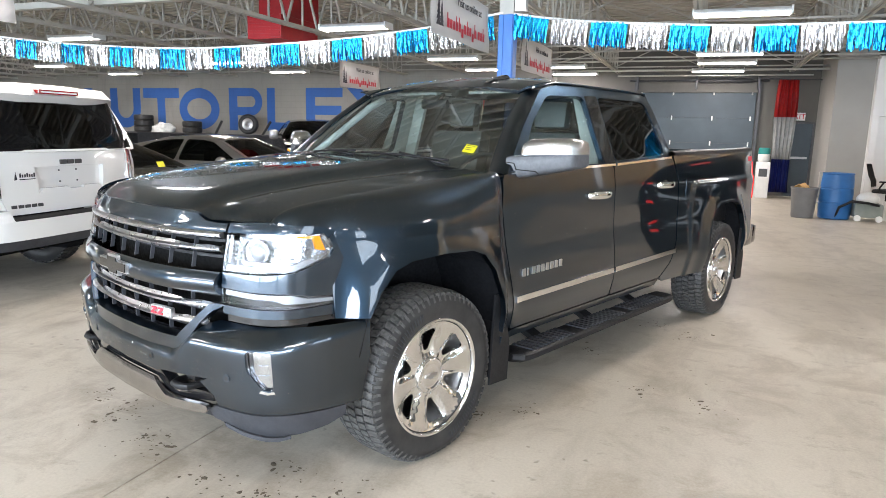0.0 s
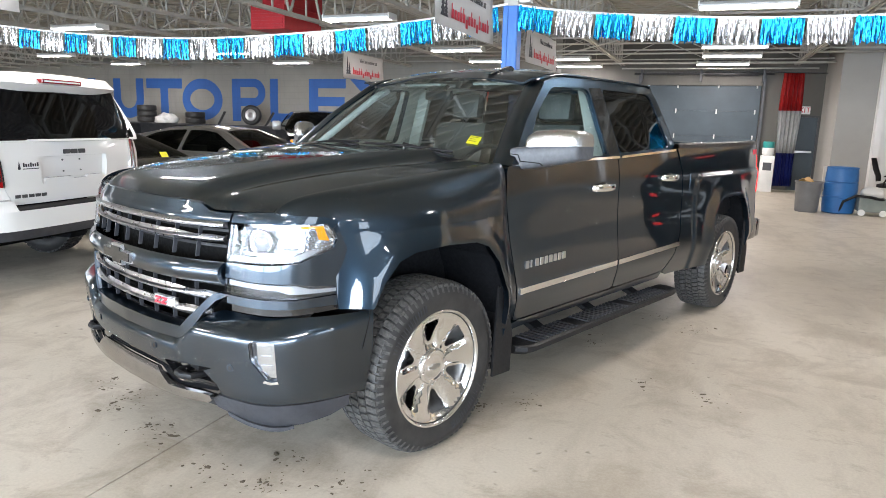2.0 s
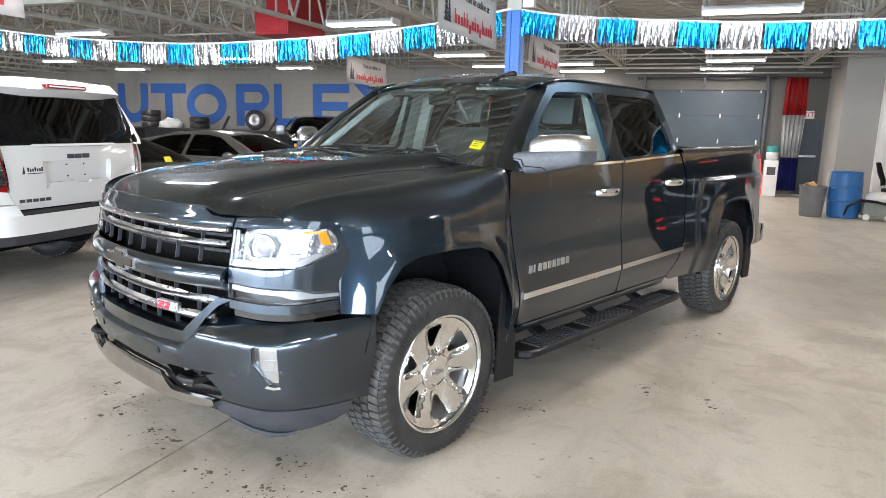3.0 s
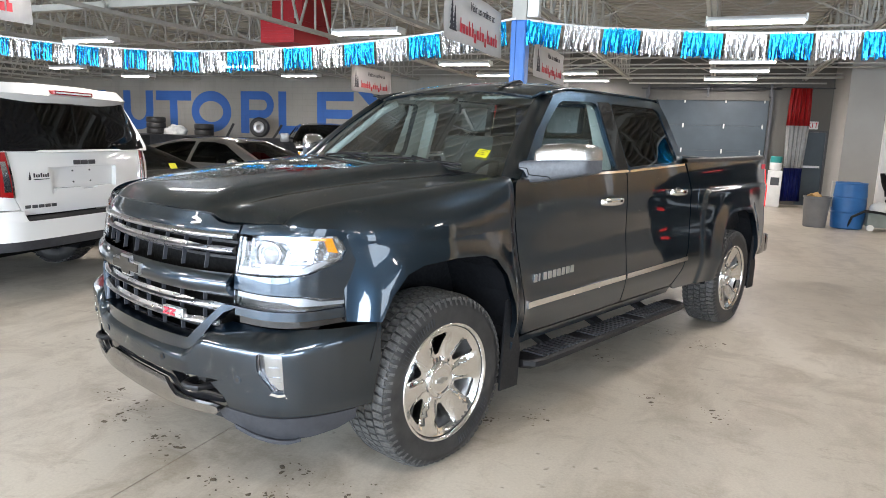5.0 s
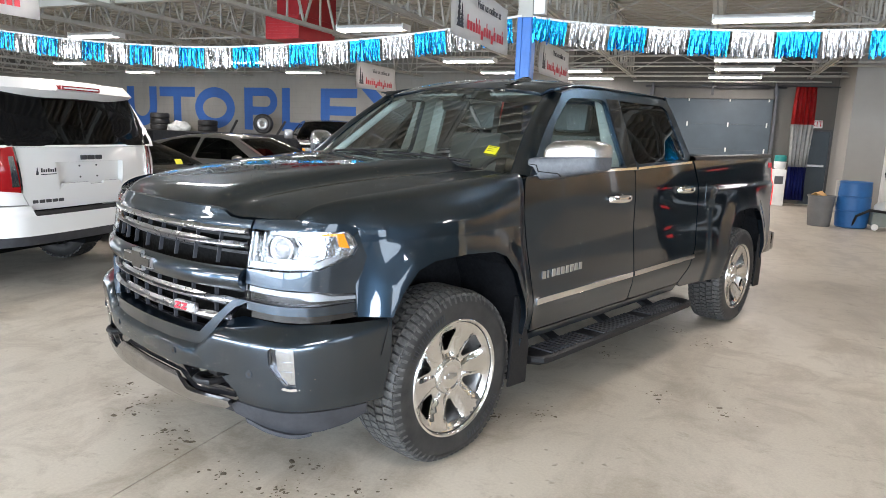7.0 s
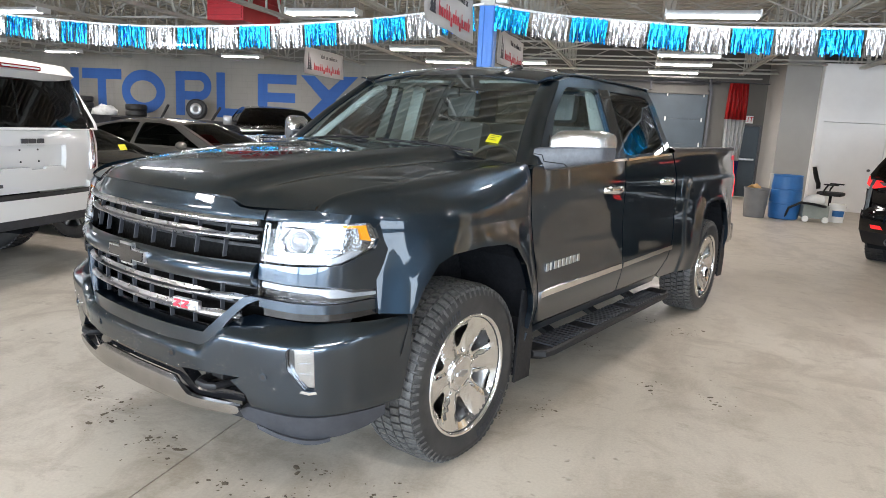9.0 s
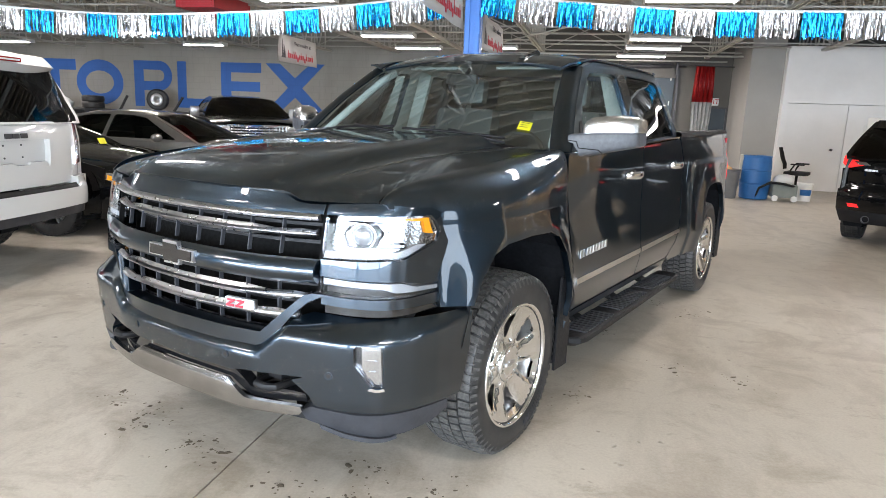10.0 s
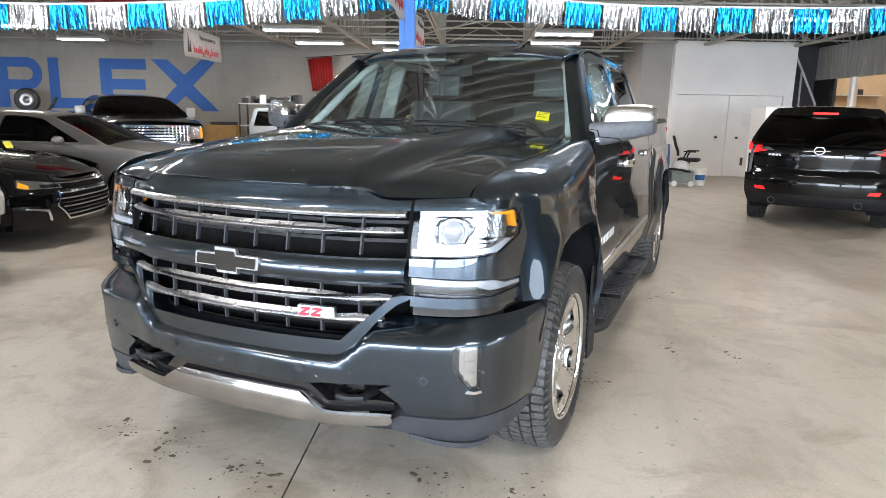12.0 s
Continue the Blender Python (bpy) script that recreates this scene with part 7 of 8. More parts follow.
# --- white sport utility, seen from behind ---
def white_suv():
    L = 5.18
    n = math.radians(6.4)
    c = Vector((-3.39, 1.40, 0)) - L * Vector((math.cos(n), math.sin(n), 0))
    root = thing("sport_utility_vehicle", Matrix.Translation(c) @ pose(0, 0, 0, 0, 0, 6.4 - 90), "large clean white sport utility vehicle with dark rear glass", "car")
    sh = Shape(L, 1.015, [(0, 1.02), (0.25, 1.10), (1.3, 1.22), (1.6, 1.26), (3.0, 1.28), (L, 1.28)], [(0.25, -0.06), (0.5, -0.01), (0.8, 0.0), (1.1, 0.0), (1.28, -0.05)], pinch=0.06)
    shell(root, sh, WHITE_PAINT, 0.98, 3.92, 0.40, 0.36, 0.2, L - 0.16, 1.45, None, wheel_x=0.87)
    cabin(root, sh, WHITE_PAINT, ((1.35, 1.24), (2.05, 1.80), (4.82, 1.81), (5.06, 1.27)), [[(1.75, 1.29), (2.75, 1.30), (2.75, 1.72), (2.15, 1.71)], [(2.83, 1.30), (3.75, 1.31), (3.75, 1.73), (2.83, 1.73)], [(3.85, 1.31), (4.86, 1.31), (4.72, 1.73), (3.85, 1.74)]], 0.80, 1.28, 0.05)
    prof = curve([(0.3, 0.06), (0.45, 0.02), (0.62, 0.0), (0.70, 0.0), (0.745, 0.03), (1.0, 0.02), (1.27, 0.05), (1.5, 0.13), (1.80, 0.26)])
    f0 = end_face(sh, L, 1, 0.10, prof)

    def f(x, z):
        p = f0(x, z)
        return (p[0], p[1] - 1.6 * max(0, abs(x) - 0.74) ** 2, p[2])

    def g(d):
        return lambda x, z: (lambda p: (p[0], p[1] + d, p[2]))(f(x, z))
    rec = [(-0.37, 0.90), (0.37, 0.90), (0.40, 1.14), (-0.40, 1.14)]
    gate = sheet("tailgate", [(-0.67, 0.745), (0.67, 0.745), (0.675, 0.80), (0.725, 0.895), (0.735, 1.0), (0.755, 1.27), (-0.755, 1.27), (-0.735, 1.0), (-0.725, 0.895), (-0.675, 0.80)], f, WHITE_PAINT, root, holes=[rec], step=0.06, flange=0.06, flip=True, label="white tailgate with a plate recess")
    sheet("plate_recess", rec, g(-0.05), WHITE_PAINT, gate, step=0.06, flange=0.0, flip=True)
    sheet("recess_handle", [(-0.37, 0.90), (0.37, 0.90), (0.33, 0.955), (0.05, 0.955), (0.03, 0.935), (-0.12, 0.935), (-0.14, 0.955), (-0.33, 0.955)], g(0.0), WHITE_PAINT, gate, step=0.06, flange=0.03, flip=True)
    for x in (-0.1, 0.1):
        for z in (1.0, 1.1):
            p = g(-0.05)(x, z)
            part("plate_clip", rod(bmesh.new(), Vector(p) - Vector((0, 0.01, 0)), Vector(p) + Vector((0, 0.006, 0)), 0.008, 8), STEEL_DARK, gate)
    bm = bmesh.new()
    for x in (-0.125, -0.04, 0.05):
        y = f(x, 1.175)[1]
        box(bm, -x - 0.075, -x, y, y + 0.012, 1.157, 1.197, 0.004)
    part("badge", bm, STEEL_DARK, gate, "dark chrome badge blocks")
    bm = bmesh.new()
    for k in range(5):
        x, z = 0.64 - k * 0.062, 0.815
        y = f(x, z)[1]
        box(bm, x - 0.052, x, y, y + 0.008, z - 0.014, z + 0.014, 0.003)
    part("badge", bm, STEEL_DARK, gate, "dark badge blocks at the tailgate foot")
    bm = bmesh.new()
    for k in range(7):
        x = 0.55 - k * 0.022
        y = f(x, 1.07)[1]
        box(bm, x - 0.015, x, y, y + 0.002, 1.06, 1.085 if k % 3 else 1.095)
    y = f(0.45, 1.04)[1]
    box(bm, 0.40, 0.56, y, y + 0.002, 1.04, 1.047)
    prism(bm, [(0.57, 1.04), (0.60, 1.04), (0.585, 1.11)], 0.002, Matrix(((1, 0, 0, 0), (0, 0, 1, f(0.58, 1.07)[1]), (0, 1, 0, 0), (0, 0, 0, 1))))
    part("dealer_sticker", bm, INK, gate, "small dark dealer sticker")
    # dark glass across the back
    wing = [(-0.93, 1.28), (0.93, 1.28), (0.90, 1.33), (0.76, 1.74), (-0.76, 1.74), (-0.90, 1.33)]
    sheet("rear_glass", wing, g(0.012), PRIVACY, root, step=0.08, flange=0.03, flip=True, label="dark privacy rear glass")
    sheet("spoiler", [(-0.80, 1.757), (0.80, 1.757), (0.74, 1.845), (-0.74, 1.845)], lambda x, z: (x, L - 0.10 - 0.12 * (abs(x) / 0.8) ** 3 - (z - 1.735) * 0.9, z), WHITE_PAINT, root, step=0.06, flange=0.12, flip=True, label="white roof spoiler")
    bm = bmesh.new()
    box(bm, -0.22, 0.22, L - 0.17, L - 0.10, 1.768, 1.805, 0.006)
    part("brake_lamp", bm, RED_LENS, root, "high red brake lamp")
    part("brake_lamp_strip", box(bmesh.new(), -0.2, 0.2, L - 0.105, L - 0.097, 1.78, 1.793), PAPER, root)
    for s in (1, -1):
        lamp = sheet("tail_lamp", [(s * 0.745, 0.90), (s * 0.985, 0.93), (s * 0.97, 1.275), (s * 0.77, 1.275)], g(0.016), RED_LENS, root, step=0.04, flange=0.05, flip=True, label="tall red and clear tail lamp")
        sheet("clear_strip", [(s * 0.762, 0.95), (s * 0.815, 0.95), (s * 0.82, 1.20), (s * 0.785, 1.20)], g(0.022), REFLECTOR, lamp, step=0.04, flange=0.01, flip=True)
        sheet("lamp_frame", [(s * 0.732, 0.90), (s * 0.748, 0.90), (s * 0.773, 1.275), (s * 0.758, 1.275)], g(0.018), CHROME, lamp, step=0.05, flange=0.02, flip=True)
        sheet("corner_panel", [(s * 0.682, 0.795), (s * 0.99, 0.80), (s * 0.985, 0.93), (s * 0.731, 0.90)], g(0.0), WHITE_PAINT, root, step=0.05, flange=0.03, flip=True)
    sheet("rear_bumper", [(-0.98, 0.54), (0.98, 0.54), (0.99, 0.79), (0.70, 0.79), (0.68, 0.705), (-0.68, 0.705), (-0.70, 0.79), (-0.99, 0.79)], g(0.06), WHITE_PAINT, root, step=0.06, flange=0.12, flip=True, label="white rear bumper")
    sheet("bumper_pad", [(-0.675, 0.705), (0.675, 0.705), (0.675, 0.742), (-0.675, 0.742)], g(0.05), BLACK_PLASTIC, root, step=0.06, flange=0.05, flip=True, label="black bumper step pad")
    sheet("bumper_apron", [(-0.96, 0.455), (0.96, 0.455), (0.98, 0.54), (-0.98, 0.54)], g(0.03), GREY_PLASTIC, root, step=0.08, flange=0.1, flip=True, label="dark grey lower apron")
    for s in (1, -1):
        sheet("corner_bumper", [(L - 0.55, 0.47), (L - 0.12, 0.54), (L - 0.12, 0.79), (L - 0.55, 0.80)], lambda y, z, s=s: (s * (sh.half - 0.002 - 0.032 * max(0, (y - L + 0.55) / 0.43) ** 2), y, z), WHITE_PAINT, root, step=0.08, flange=0.04, flip=s < 0)
    sheet("front_fascia", [(-0.9, 0.3), (0.9, 0.3), (0.92, 1.05), (-0.92, 1.05)], end_face(sh, 0.05, -1, 0.2), WHITE_PAINT, root, step=0.1, flange=0.05)
    return root


# --- black crossover, seen from behind ---
def black_crossover():
    L = 4.55
    n = math.radians(-120)
    c = Vector((5.03, 5.96, 0)) - L * Vector((math.cos(n), math.sin(n), 0))
    root = thing("crossover_car", Matrix.Translation(c) @ pose(0, 0, 0, 0, 0, -120 - 90), "black crossover car with its red tail lamps lit", "car")
    sh = Shape(L, 0.92, [(0, 0.80), (0.25, 0.92), (1.1, 1.05), (1.4, 1.07), (3.2, 1.12), (L, 1.13)], [(0.2, -0.06), (0.5, 0.0), (0.8, 0.0), (1.0, -0.01), (1.13, -0.04)], pinch=0.10)
    shell(root, sh, BLACK_PAINT, 0.92, 3.62, 0.36, 0.30, 0.2, L - 0.2, 1.3, None, wheel_x=0.79)
    cabin(root, sh, BLACK_PAINT, ((1.15, 1.07), (1.95, 1.585), (4.0, 1.60), (4.42, 1.12)), [[(1.6, 1.12), (2.4, 1.13), (2.4, 1.5), (2.0, 1.49)], [(2.48, 1.13), (3.3, 1.14), (3.25, 1.51), (2.48, 1.52)], [(3.4, 1.18), (4.05, 1.25), (3.85, 1.48), (3.4, 1.5)]], 0.66, 1.12, 0.04)
    prof = curve([(0.25, 0.08), (0.40, 0.02), (0.60, 0.0), (0.72, 0.02), (0.80, 0.07), (0.98, 0.06), (1.12, 0.09), (1.3, 0.22), (1.58, 0.48)])
    f = end_face(sh, L, 1, 0.22, prof)

    def g(d):
        return lambda x, z: (lambda p: (p[0], p[1] + d, p[2]))(f(x, z))
    gate = sheet("tailgate", [(-0.60, 0.72), (0.60, 0.72), (0.74, 0.95), (0.80, 1.13), (-0.80, 1.13), (-0.74, 0.95)], f, BLACK_PAINT, root, step=0.06, flange=0.03, flip=True)
    sheet("plate_recess", [(-0.36, 0.80), (0.36, 0.80), (0.42, 0.96), (-0.42, 0.96)], g(0.004), GLOSS_BLACK, gate, step=0.08, flange=0.01, flip=True)
    sheet("garnish", [(-0.45, 0.965), (0.45, 0.965), (0.47, 1.0), (-0.47, 1.0)], g(0.022), GLOSS_BLACK, gate, step=0.06, flange=0.02, flip=True, label="gloss black garnish over the plate")
    p = Vector(g(0.02)(0, 1.06))
    bm = bmesh.new()
    for k in range(28):
        a, b = k * 2 * math.pi / 28, (k + 1) * 2 * math.pi / 28
        bar(bm, p + Vector((0.062 * math.cos(a), 0, 0.048 * math.sin(a))), p + Vector((0.062 * math.cos(b), 0, 0.048 * math.sin(b))), 0.010, 0.010, up=(0, 1, 0))
    part("emblem", bm, GRILLE_CHROME, gate, "plain oval chrome emblem")
    bm = bmesh.new()
    for k in range(4):
        x = 0.62 - k * 0.045
        q = g(0.004)(x, 0.985)
        box(bm, x - 0.035, x, q[1], q[1] + 0.006, 0.972, 0.997)
    part("badge", bm, SATIN, gate, "small silver badge blocks")
    sheet("rear_glass", [(-0.77, 1.14), (0.77, 1.14), (0.60, 1.50), (-0.60, 1.50)], g(0.006), GLOSS_BLACK, root, step=0.08, flange=0.02, flip=True, label="dark rear glass")
    sheet("spoiler", [(-0.66, 1.50), (0.66, 1.50), (0.62, 1.60), (-0.62, 1.60)], lambda x, z: (x, L - 0.30 - 0.14 * (abs(x) / 0.66) ** 3 - (z - 1.5) * 1.2, z + 0.02), BLACK_PAINT, root, step=0.06, flange=0.1, flip=True)
    part("brake_lamp", box(bmesh.new(), -0.15, 0.15, L - 0.37, L - 0.318, 1.535, 1.565, 0.006), RED_LIT, root, "high red brake lamp, lit")
    for s in (1, -1):
        lamp = sheet("tail_lamp", [(s * 0.64, 1.04), (s * 0.84, 1.0), (s * 0.905, 1.05), (s * 0.90, 1.15), (s * 0.78, 1.15)], g(0.014), RED_LIT, root, step=0.04, flange=0.05, flip=True, label="swept red tail lamp, lit")
        sheet("clear_strip", [(s * 0.55, 1.045), (s * 0.70, 1.045), (s * 0.76, 1.09), (s * 0.62, 1.085)], g(0.018), REFLECTOR, lamp, step=0.04, flange=0.01, flip=True)
        # a reflector, not a lamp: its brightness comes from the added glow
        sheet("bumper_reflector", [(s * 0.61, 0.505), (s * 0.74, 0.505), (s * 0.76, 0.548), (s * 0.64, 0.548)], g(0.03), RED_LIT, root, step=0.05, flange=0.02, flip=True, label="red bumper reflector, made to glow")
        q = Vector(f(s * 0.52, 0.36))
        bm = bmesh.new()
        revolve(bm, [(0.03, -0.12), (0.045, -0.1), (0.048, 0.03), (0.042, 0.035), (0.038, 0.0), (0.03, -0.1)], 24, Matrix.Translation(q) @ pose(0, 0, 0, 0, 0, 90))
        part("exhaust_tip", bm, STEEL_DARK, root, "round chrome exhaust tip", True)
        sheet("quarter_panel", [(s * 0.58, 0.70), (s * 0.89, 0.70), (s * 0.90, 0.99), (s * 0.74, 0.97)], g(0.0), BLACK_PAINT, root, step=0.06, flange=0.03, flip=True)
    sheet("rear_bumper", [(-0.90, 0.46), (0.90, 0.46), (0.91, 0.72), (-0.91, 0.72)], g(0.02), BLACK_PAINT, root, step=0.06, flange=0.05, flip=True)
    sheet("bumper_apron", [(-0.84, 0.30), (0.84, 0.30), (0.90, 0.46), (-0.90, 0.46)], g(0.0), BLACK_PLASTIC, root, step=0.06, flange=0.08, flip=True)
    sheet("front_fascia", [(-0.8, 0.3), (0.8, 0.3), (0.82, 0.85), (-0.82, 0.85)], end_face(sh, 0.05, -1, 0.2), BLACK_PAINT, root, step=0.1, flange=0.05)
    part("wiper", bar(bmesh.new(), g(0.03)(0.0, 1.16), g(0.03)(0.4, 1.2), 0.015, 0.012), BLACK_PLASTIC, root)
    part("roof_aerial", rod(bmesh.new(), (0, L - 0.75, 1.62), (0, L - 0.62, 1.86), 0.005, 6), BLACK_PLASTIC, root)
    return root


# --- sedans, seen from the nose ---
def sedan(paint, x, y, deg, label):
    L = 4.92
    root = thing("sedan_car", Matrix.Translation((x, y, 0)) @ pose(0, 0, 0, 0, 0, deg + 90), label, "car")
    sh = Shape(L, 0.925, [(0, 0.64), (0.2, 0.74), (0.7, 0.86), (1.3, 0.93), (1.6, 0.95), (2.8, 0.97), (4.2, 1.0), (4.7, 1.02), (L, 0.98)], [(0.2, -0.07), (0.45, -0.01), (0.7, 0.0), (0.85, -0.008), (1.0, -0.03)], pinch=0.13)
    shell(root, sh, paint, 0.95, 3.78, 0.335, 0.24, 0.30, L - 0.14, 1.42, 4.05, 0.055, rim_mat=SATIN, bow=0.32)
    cabin(root, sh, paint, ((1.28, 0.93), (2.12, 1.300), (3.15, 1.305), (4.42, 1.0)), [[(1.62, 0.975), (2.70, 0.985), (2.70, 1.305), (2.42, 1.302), (2.20, 1.272)], [(2.76, 0.985), (3.86, 1.0), (3.62, 1.12), (3.30, 1.245), (3.05, 1.292), (2.76, 1.308)]], 0.60, 0.96, 0.035, screen_glass=SEDAN_GLASS, glass=SEDAN_GLASS)
    prof = curve([(0.2, 0.05), (0.4, 0.0), (0.55, 0.01), (0.68, 0.07), (0.75, 0.14)])
    f = end_face(sh, 0.0, -1, 0.36, prof)

    def g(d):
        return lambda xx, z: (lambda p: (p[0], p[1] - d, p[2]))(f(xx, z))
    sheet("front_fascia", [(-0.88, 0.22), (0.88, 0.22), (0.90, 0.5), (0.88, 0.74), (0.4, 0.75), (-0.4, 0.75), (-0.88, 0.74), (-0.90, 0.5)], f, paint, root, step=0.05, flange=0.05)
    sheet("lower_grille", [(-0.40, 0.30), (0.40, 0.30), (0.54, 0.44), (0.50, 0.56), (-0.50, 0.56), (-0.54, 0.44)], g(0.006), DARK, root, step=0.06, flange=0.02)
    for k in range(5):
        z = 0.335 + 0.042 * k
        w = 0.43 + 0.028 * k
        sheet("grille_bar", rect(-w, w, z, z + 0.012), g(0.016), GLOSS_BLACK if k % 2 else SATIN, root, step=0.06, flange=0.02)
    ring = [(-0.41, 0.285), (0.41, 0.285), (0.565, 0.44), (0.52, 0.575), (-0.52, 0.575), (-0.565, 0.44)]
    sheet("grille_surround", ring, g(0.018), CHROME, root, holes=[[(-0.40, 0.303), (0.40, 0.303), (0.545, 0.442), (0.503, 0.56), (-0.503, 0.56), (-0.545, 0.442)]], step=0.06, flange=0.02, label="chrome grille surround")
    sheet("upper_grille", rect(-0.42, 0.42, 0.60, 0.645), g(0.006), DARK, root, step=0.06, flange=0.02)
    sheet("grille_trim", [(-0.66, 0.672), (-0.3, 0.652), (0.3, 0.652), (0.66, 0.672), (0.66, 0.680), (0.3, 0.664), (-0.3, 0.664), (-0.66, 0.680)], g(0.014), CHROME, root, step=0.06, flange=0.02)
    for s in (1, -1):
        lamp = sheet("head_lamp", [(s * 0.45, 0.615), (s * 0.80, 0.625), (s * 0.845, 0.66), (s * 0.80, 0.72), (s * 0.46, 0.665)], g(0.010), REFLECTOR, root, step=0.04, flange=0.03, flip=False, label="slim clear head lamp")
        sheet("lamp_inner", [(s * 0.48, 0.628), (s * 0.66, 0.632), (s * 0.66, 0.665), (s * 0.48, 0.655)], g(0.014), GLOSS_BLACK, lamp, step=0.04, flange=0.01, flip=False)
        sheet("marker", [(s * 0.76, 0.63), (s * 0.83, 0.648), (s * 0.80, 0.70), (s * 0.75, 0.66)], g(0.016), AMBER, lamp, step=0.04, flange=0.01, flip=False)
        sheet("fog_trim", [(s * 0.60, 0.30), (s * 0.625, 0.30), (s * 0.66, 0.395), (s * 0.82, 0.43), (s * 0.82, 0.445), (s * 0.645, 0.415)], g(0.014), CHROME, root, step=0.05, flange=0.02, flip=False)
        bm = bmesh.new()
        bmesh.ops.create_uvsphere(bm, u_segments=18, v_segments=10, radius=1, matrix=Matrix.Translation((s * 1.0, 1.85, 1.0)) @ Matrix.Diagonal((0.115, 0.065, 0.06, 1)))
        mo = part("door_mirror", bm, paint, root, "", True)
        part("mirror_arm", bar(bmesh.new(), (s * 0.86, 1.86, 0.96), (s * 0.98, 1.86, 0.97), 0.05, 0.03), BLACK_PLASTIC, mo)
        for yy in (2.35, 3.2):
            part("door_handle", box(bmesh.new(), *sorted((s * 0.915, s * 0.945)), yy, yy + 0.2, 0.84, 0.865, 0.006), CHROME, root)
    sheet("rear_fascia", [(-0.8, 0.25), (0.8, 0.25), (0.82, 0.95), (-0.82, 0.95)], end_face(sh, L - 0.02, 1, 0.25), paint, root, step=0.1, flange=0.05, flip=True)
    return root


# --- black heavy pickup by the back wall ---
def black_pickup():
    L = 6.0
    root = thing("pickup_truck", Matrix.Translation((-6.05, 10.4, 0)) @ pose(0, 0, 0, 0, 0, -52 + 90), "black heavy-duty pickup truck with a broad chrome grille", "pickup truck")
    sh = Shape(L, 0.99, [(0, 1.08), (0.25, 1.14), (1.2, 1.25), (1.5, 1.27), (3.8, 1.29), (L, 1.31)], [(0.3, -0.05), (0.6, 0.0), (1.1, 0.0), (1.45, -0.04)], pinch=0.05)
    shell(root, sh, BLACK_PAINT, 1.0, 4.75, 0.42, 0.45, 0.15, L - 0.1, 1.5, 3.75, 0.05, rim_mat=CHROME)
    cabin(root, sh, BLACK_PAINT, ((1.35, 1.27), (2.05, 1.66), (3.55, 1.67), (3.75, 1.29)), [[(1.85, 1.32), (2.65, 1.32), (2.65, 1.61), (2.2, 1.60)], [(2.75, 1.33), (3.55, 1.33), (3.5, 1.61), (2.75, 1.62)]], 0.72, 1.29, 0.04)
    f = end_face(sh, 0.0, -1, 0.10, curve([(0.4, 0.05), (0.7, 0.0), (1.1, 0.03), (1.25, 0.08)]))

    def g(d):
        return lambda xx, z: (lambda p: (p[0], p[1] - d, p[2]))(f(xx, z))
    sheet("front_fascia", [(-0.95, 0.45), (0.95, 0.45), (0.95, 1.11), (-0.95, 1.11)], f, BLACK_PAINT, root, step=0.08, flange=0.05)
    # near-black sheet paints the shade behind the bars
    sheet("grille_shade_backing", rect(-0.62, 0.62, 0.73, 1.08), g(0.01), DARK, root, step=0.08, flange=0.02)
    for k in range(6):
        z = 0.745 + 0.06 * k
        sheet("grille_bar", rect(-0.62, 0.62, z, z + 0.030), g(0.03), CHROME_WET, root, step=0.08, flange=0.03)
    for k in range(17):
        x = -0.6 + 0.075 * k
        part("grille_fin", box(bmesh.new(), x - 0.012, x + 0.012, f(x, 1)[1] - 0.04, f(x, 1)[1], 0.73, 1.08), CHROME_WET, root)
    sheet("grille_surround", rect(-0.66, 0.66, 0.71, 1.10), g(0.034), CHROME, root, holes=[rect(-0.61, 0.61, 0.75, 1.06)], step=0.1, flange=0.03, label="chrome grille surround")
    for s in (1, -1):
        lamp = sheet("head_lamp", [(s * 0.66, 0.80), (s * 0.93, 0.82), (s * 0.93, 1.07), (s * 0.66, 1.07)], g(0.02), REFLECTOR, root, step=0.06, flange=0.03, flip=False, label="square clear head lamp")
        sheet("marker", [(s * 0.88, 0.84), (s * 0.93, 0.84), (s * 0.93, 1.05), (s * 0.88, 1.05)], g(0.026), AMBER, lamp, step=0.05, flange=0.01, flip=False)
        bm = bmesh.new()
        box(bm, s * 1.15 - 0.1, s * 1.15 + 0.1, 1.72, 1.86, 1.24, 1.46, 0.03)
        mo = part("door_mirror", bm, SATIN, root, "tall chrome towing mirror", sharp=40)
        part("mirror_arm", bar(bmesh.new(), (s * 0.9, 1.8, 1.33), (s * 1.1, 1.8, 1.35), 0.05, 0.04), BLACK_PLASTIC, mo)
    sheet("front_bumper", [(-0.98, 0.5), (0.98, 0.5), (0.98, 0.75), (-0.98, 0.75)], g(0.10), CHROME, root, step=0.08, flange=0.1)
    sheet("tailgate", [(-0.9, 0.6), (0.9, 0.6), (0.9, 1.29), (-0.9, 1.29)], end_face(sh, L - 0.02, 1, 0.05), BLACK_PAINT, root, step=0.1, flange=0.05, flip=True)
    return root


white_suv()
black_crossover()
sedan(BLACK_PAINT, -3.73, 3.91, 4.3, "black sedan car with a yellow patch on its glass")
sedan(SILVER_PAINT, -3.2, 6.49, 6.5, "silver-grey sedan car with dark windows")
black_pickup()
# thin yellow sheet at the black sedan's windscreen
sedan_patch = thing("windscreen_yellow_patch", Matrix.Translation((-4.12, 3.22, 1.055)) @ pose(0, 0, 0, 0, 0, 4.3) @ pose(0, 0, 0, 0, 62, 0), "small bright yellow patch on the black sedan's windscreen", "note")
part("patch_sheet", box(bmesh.new(), -0.035, 0.035, -0.06, 0.06, -0.001, 0.001), YELLOW, sedan_patch)

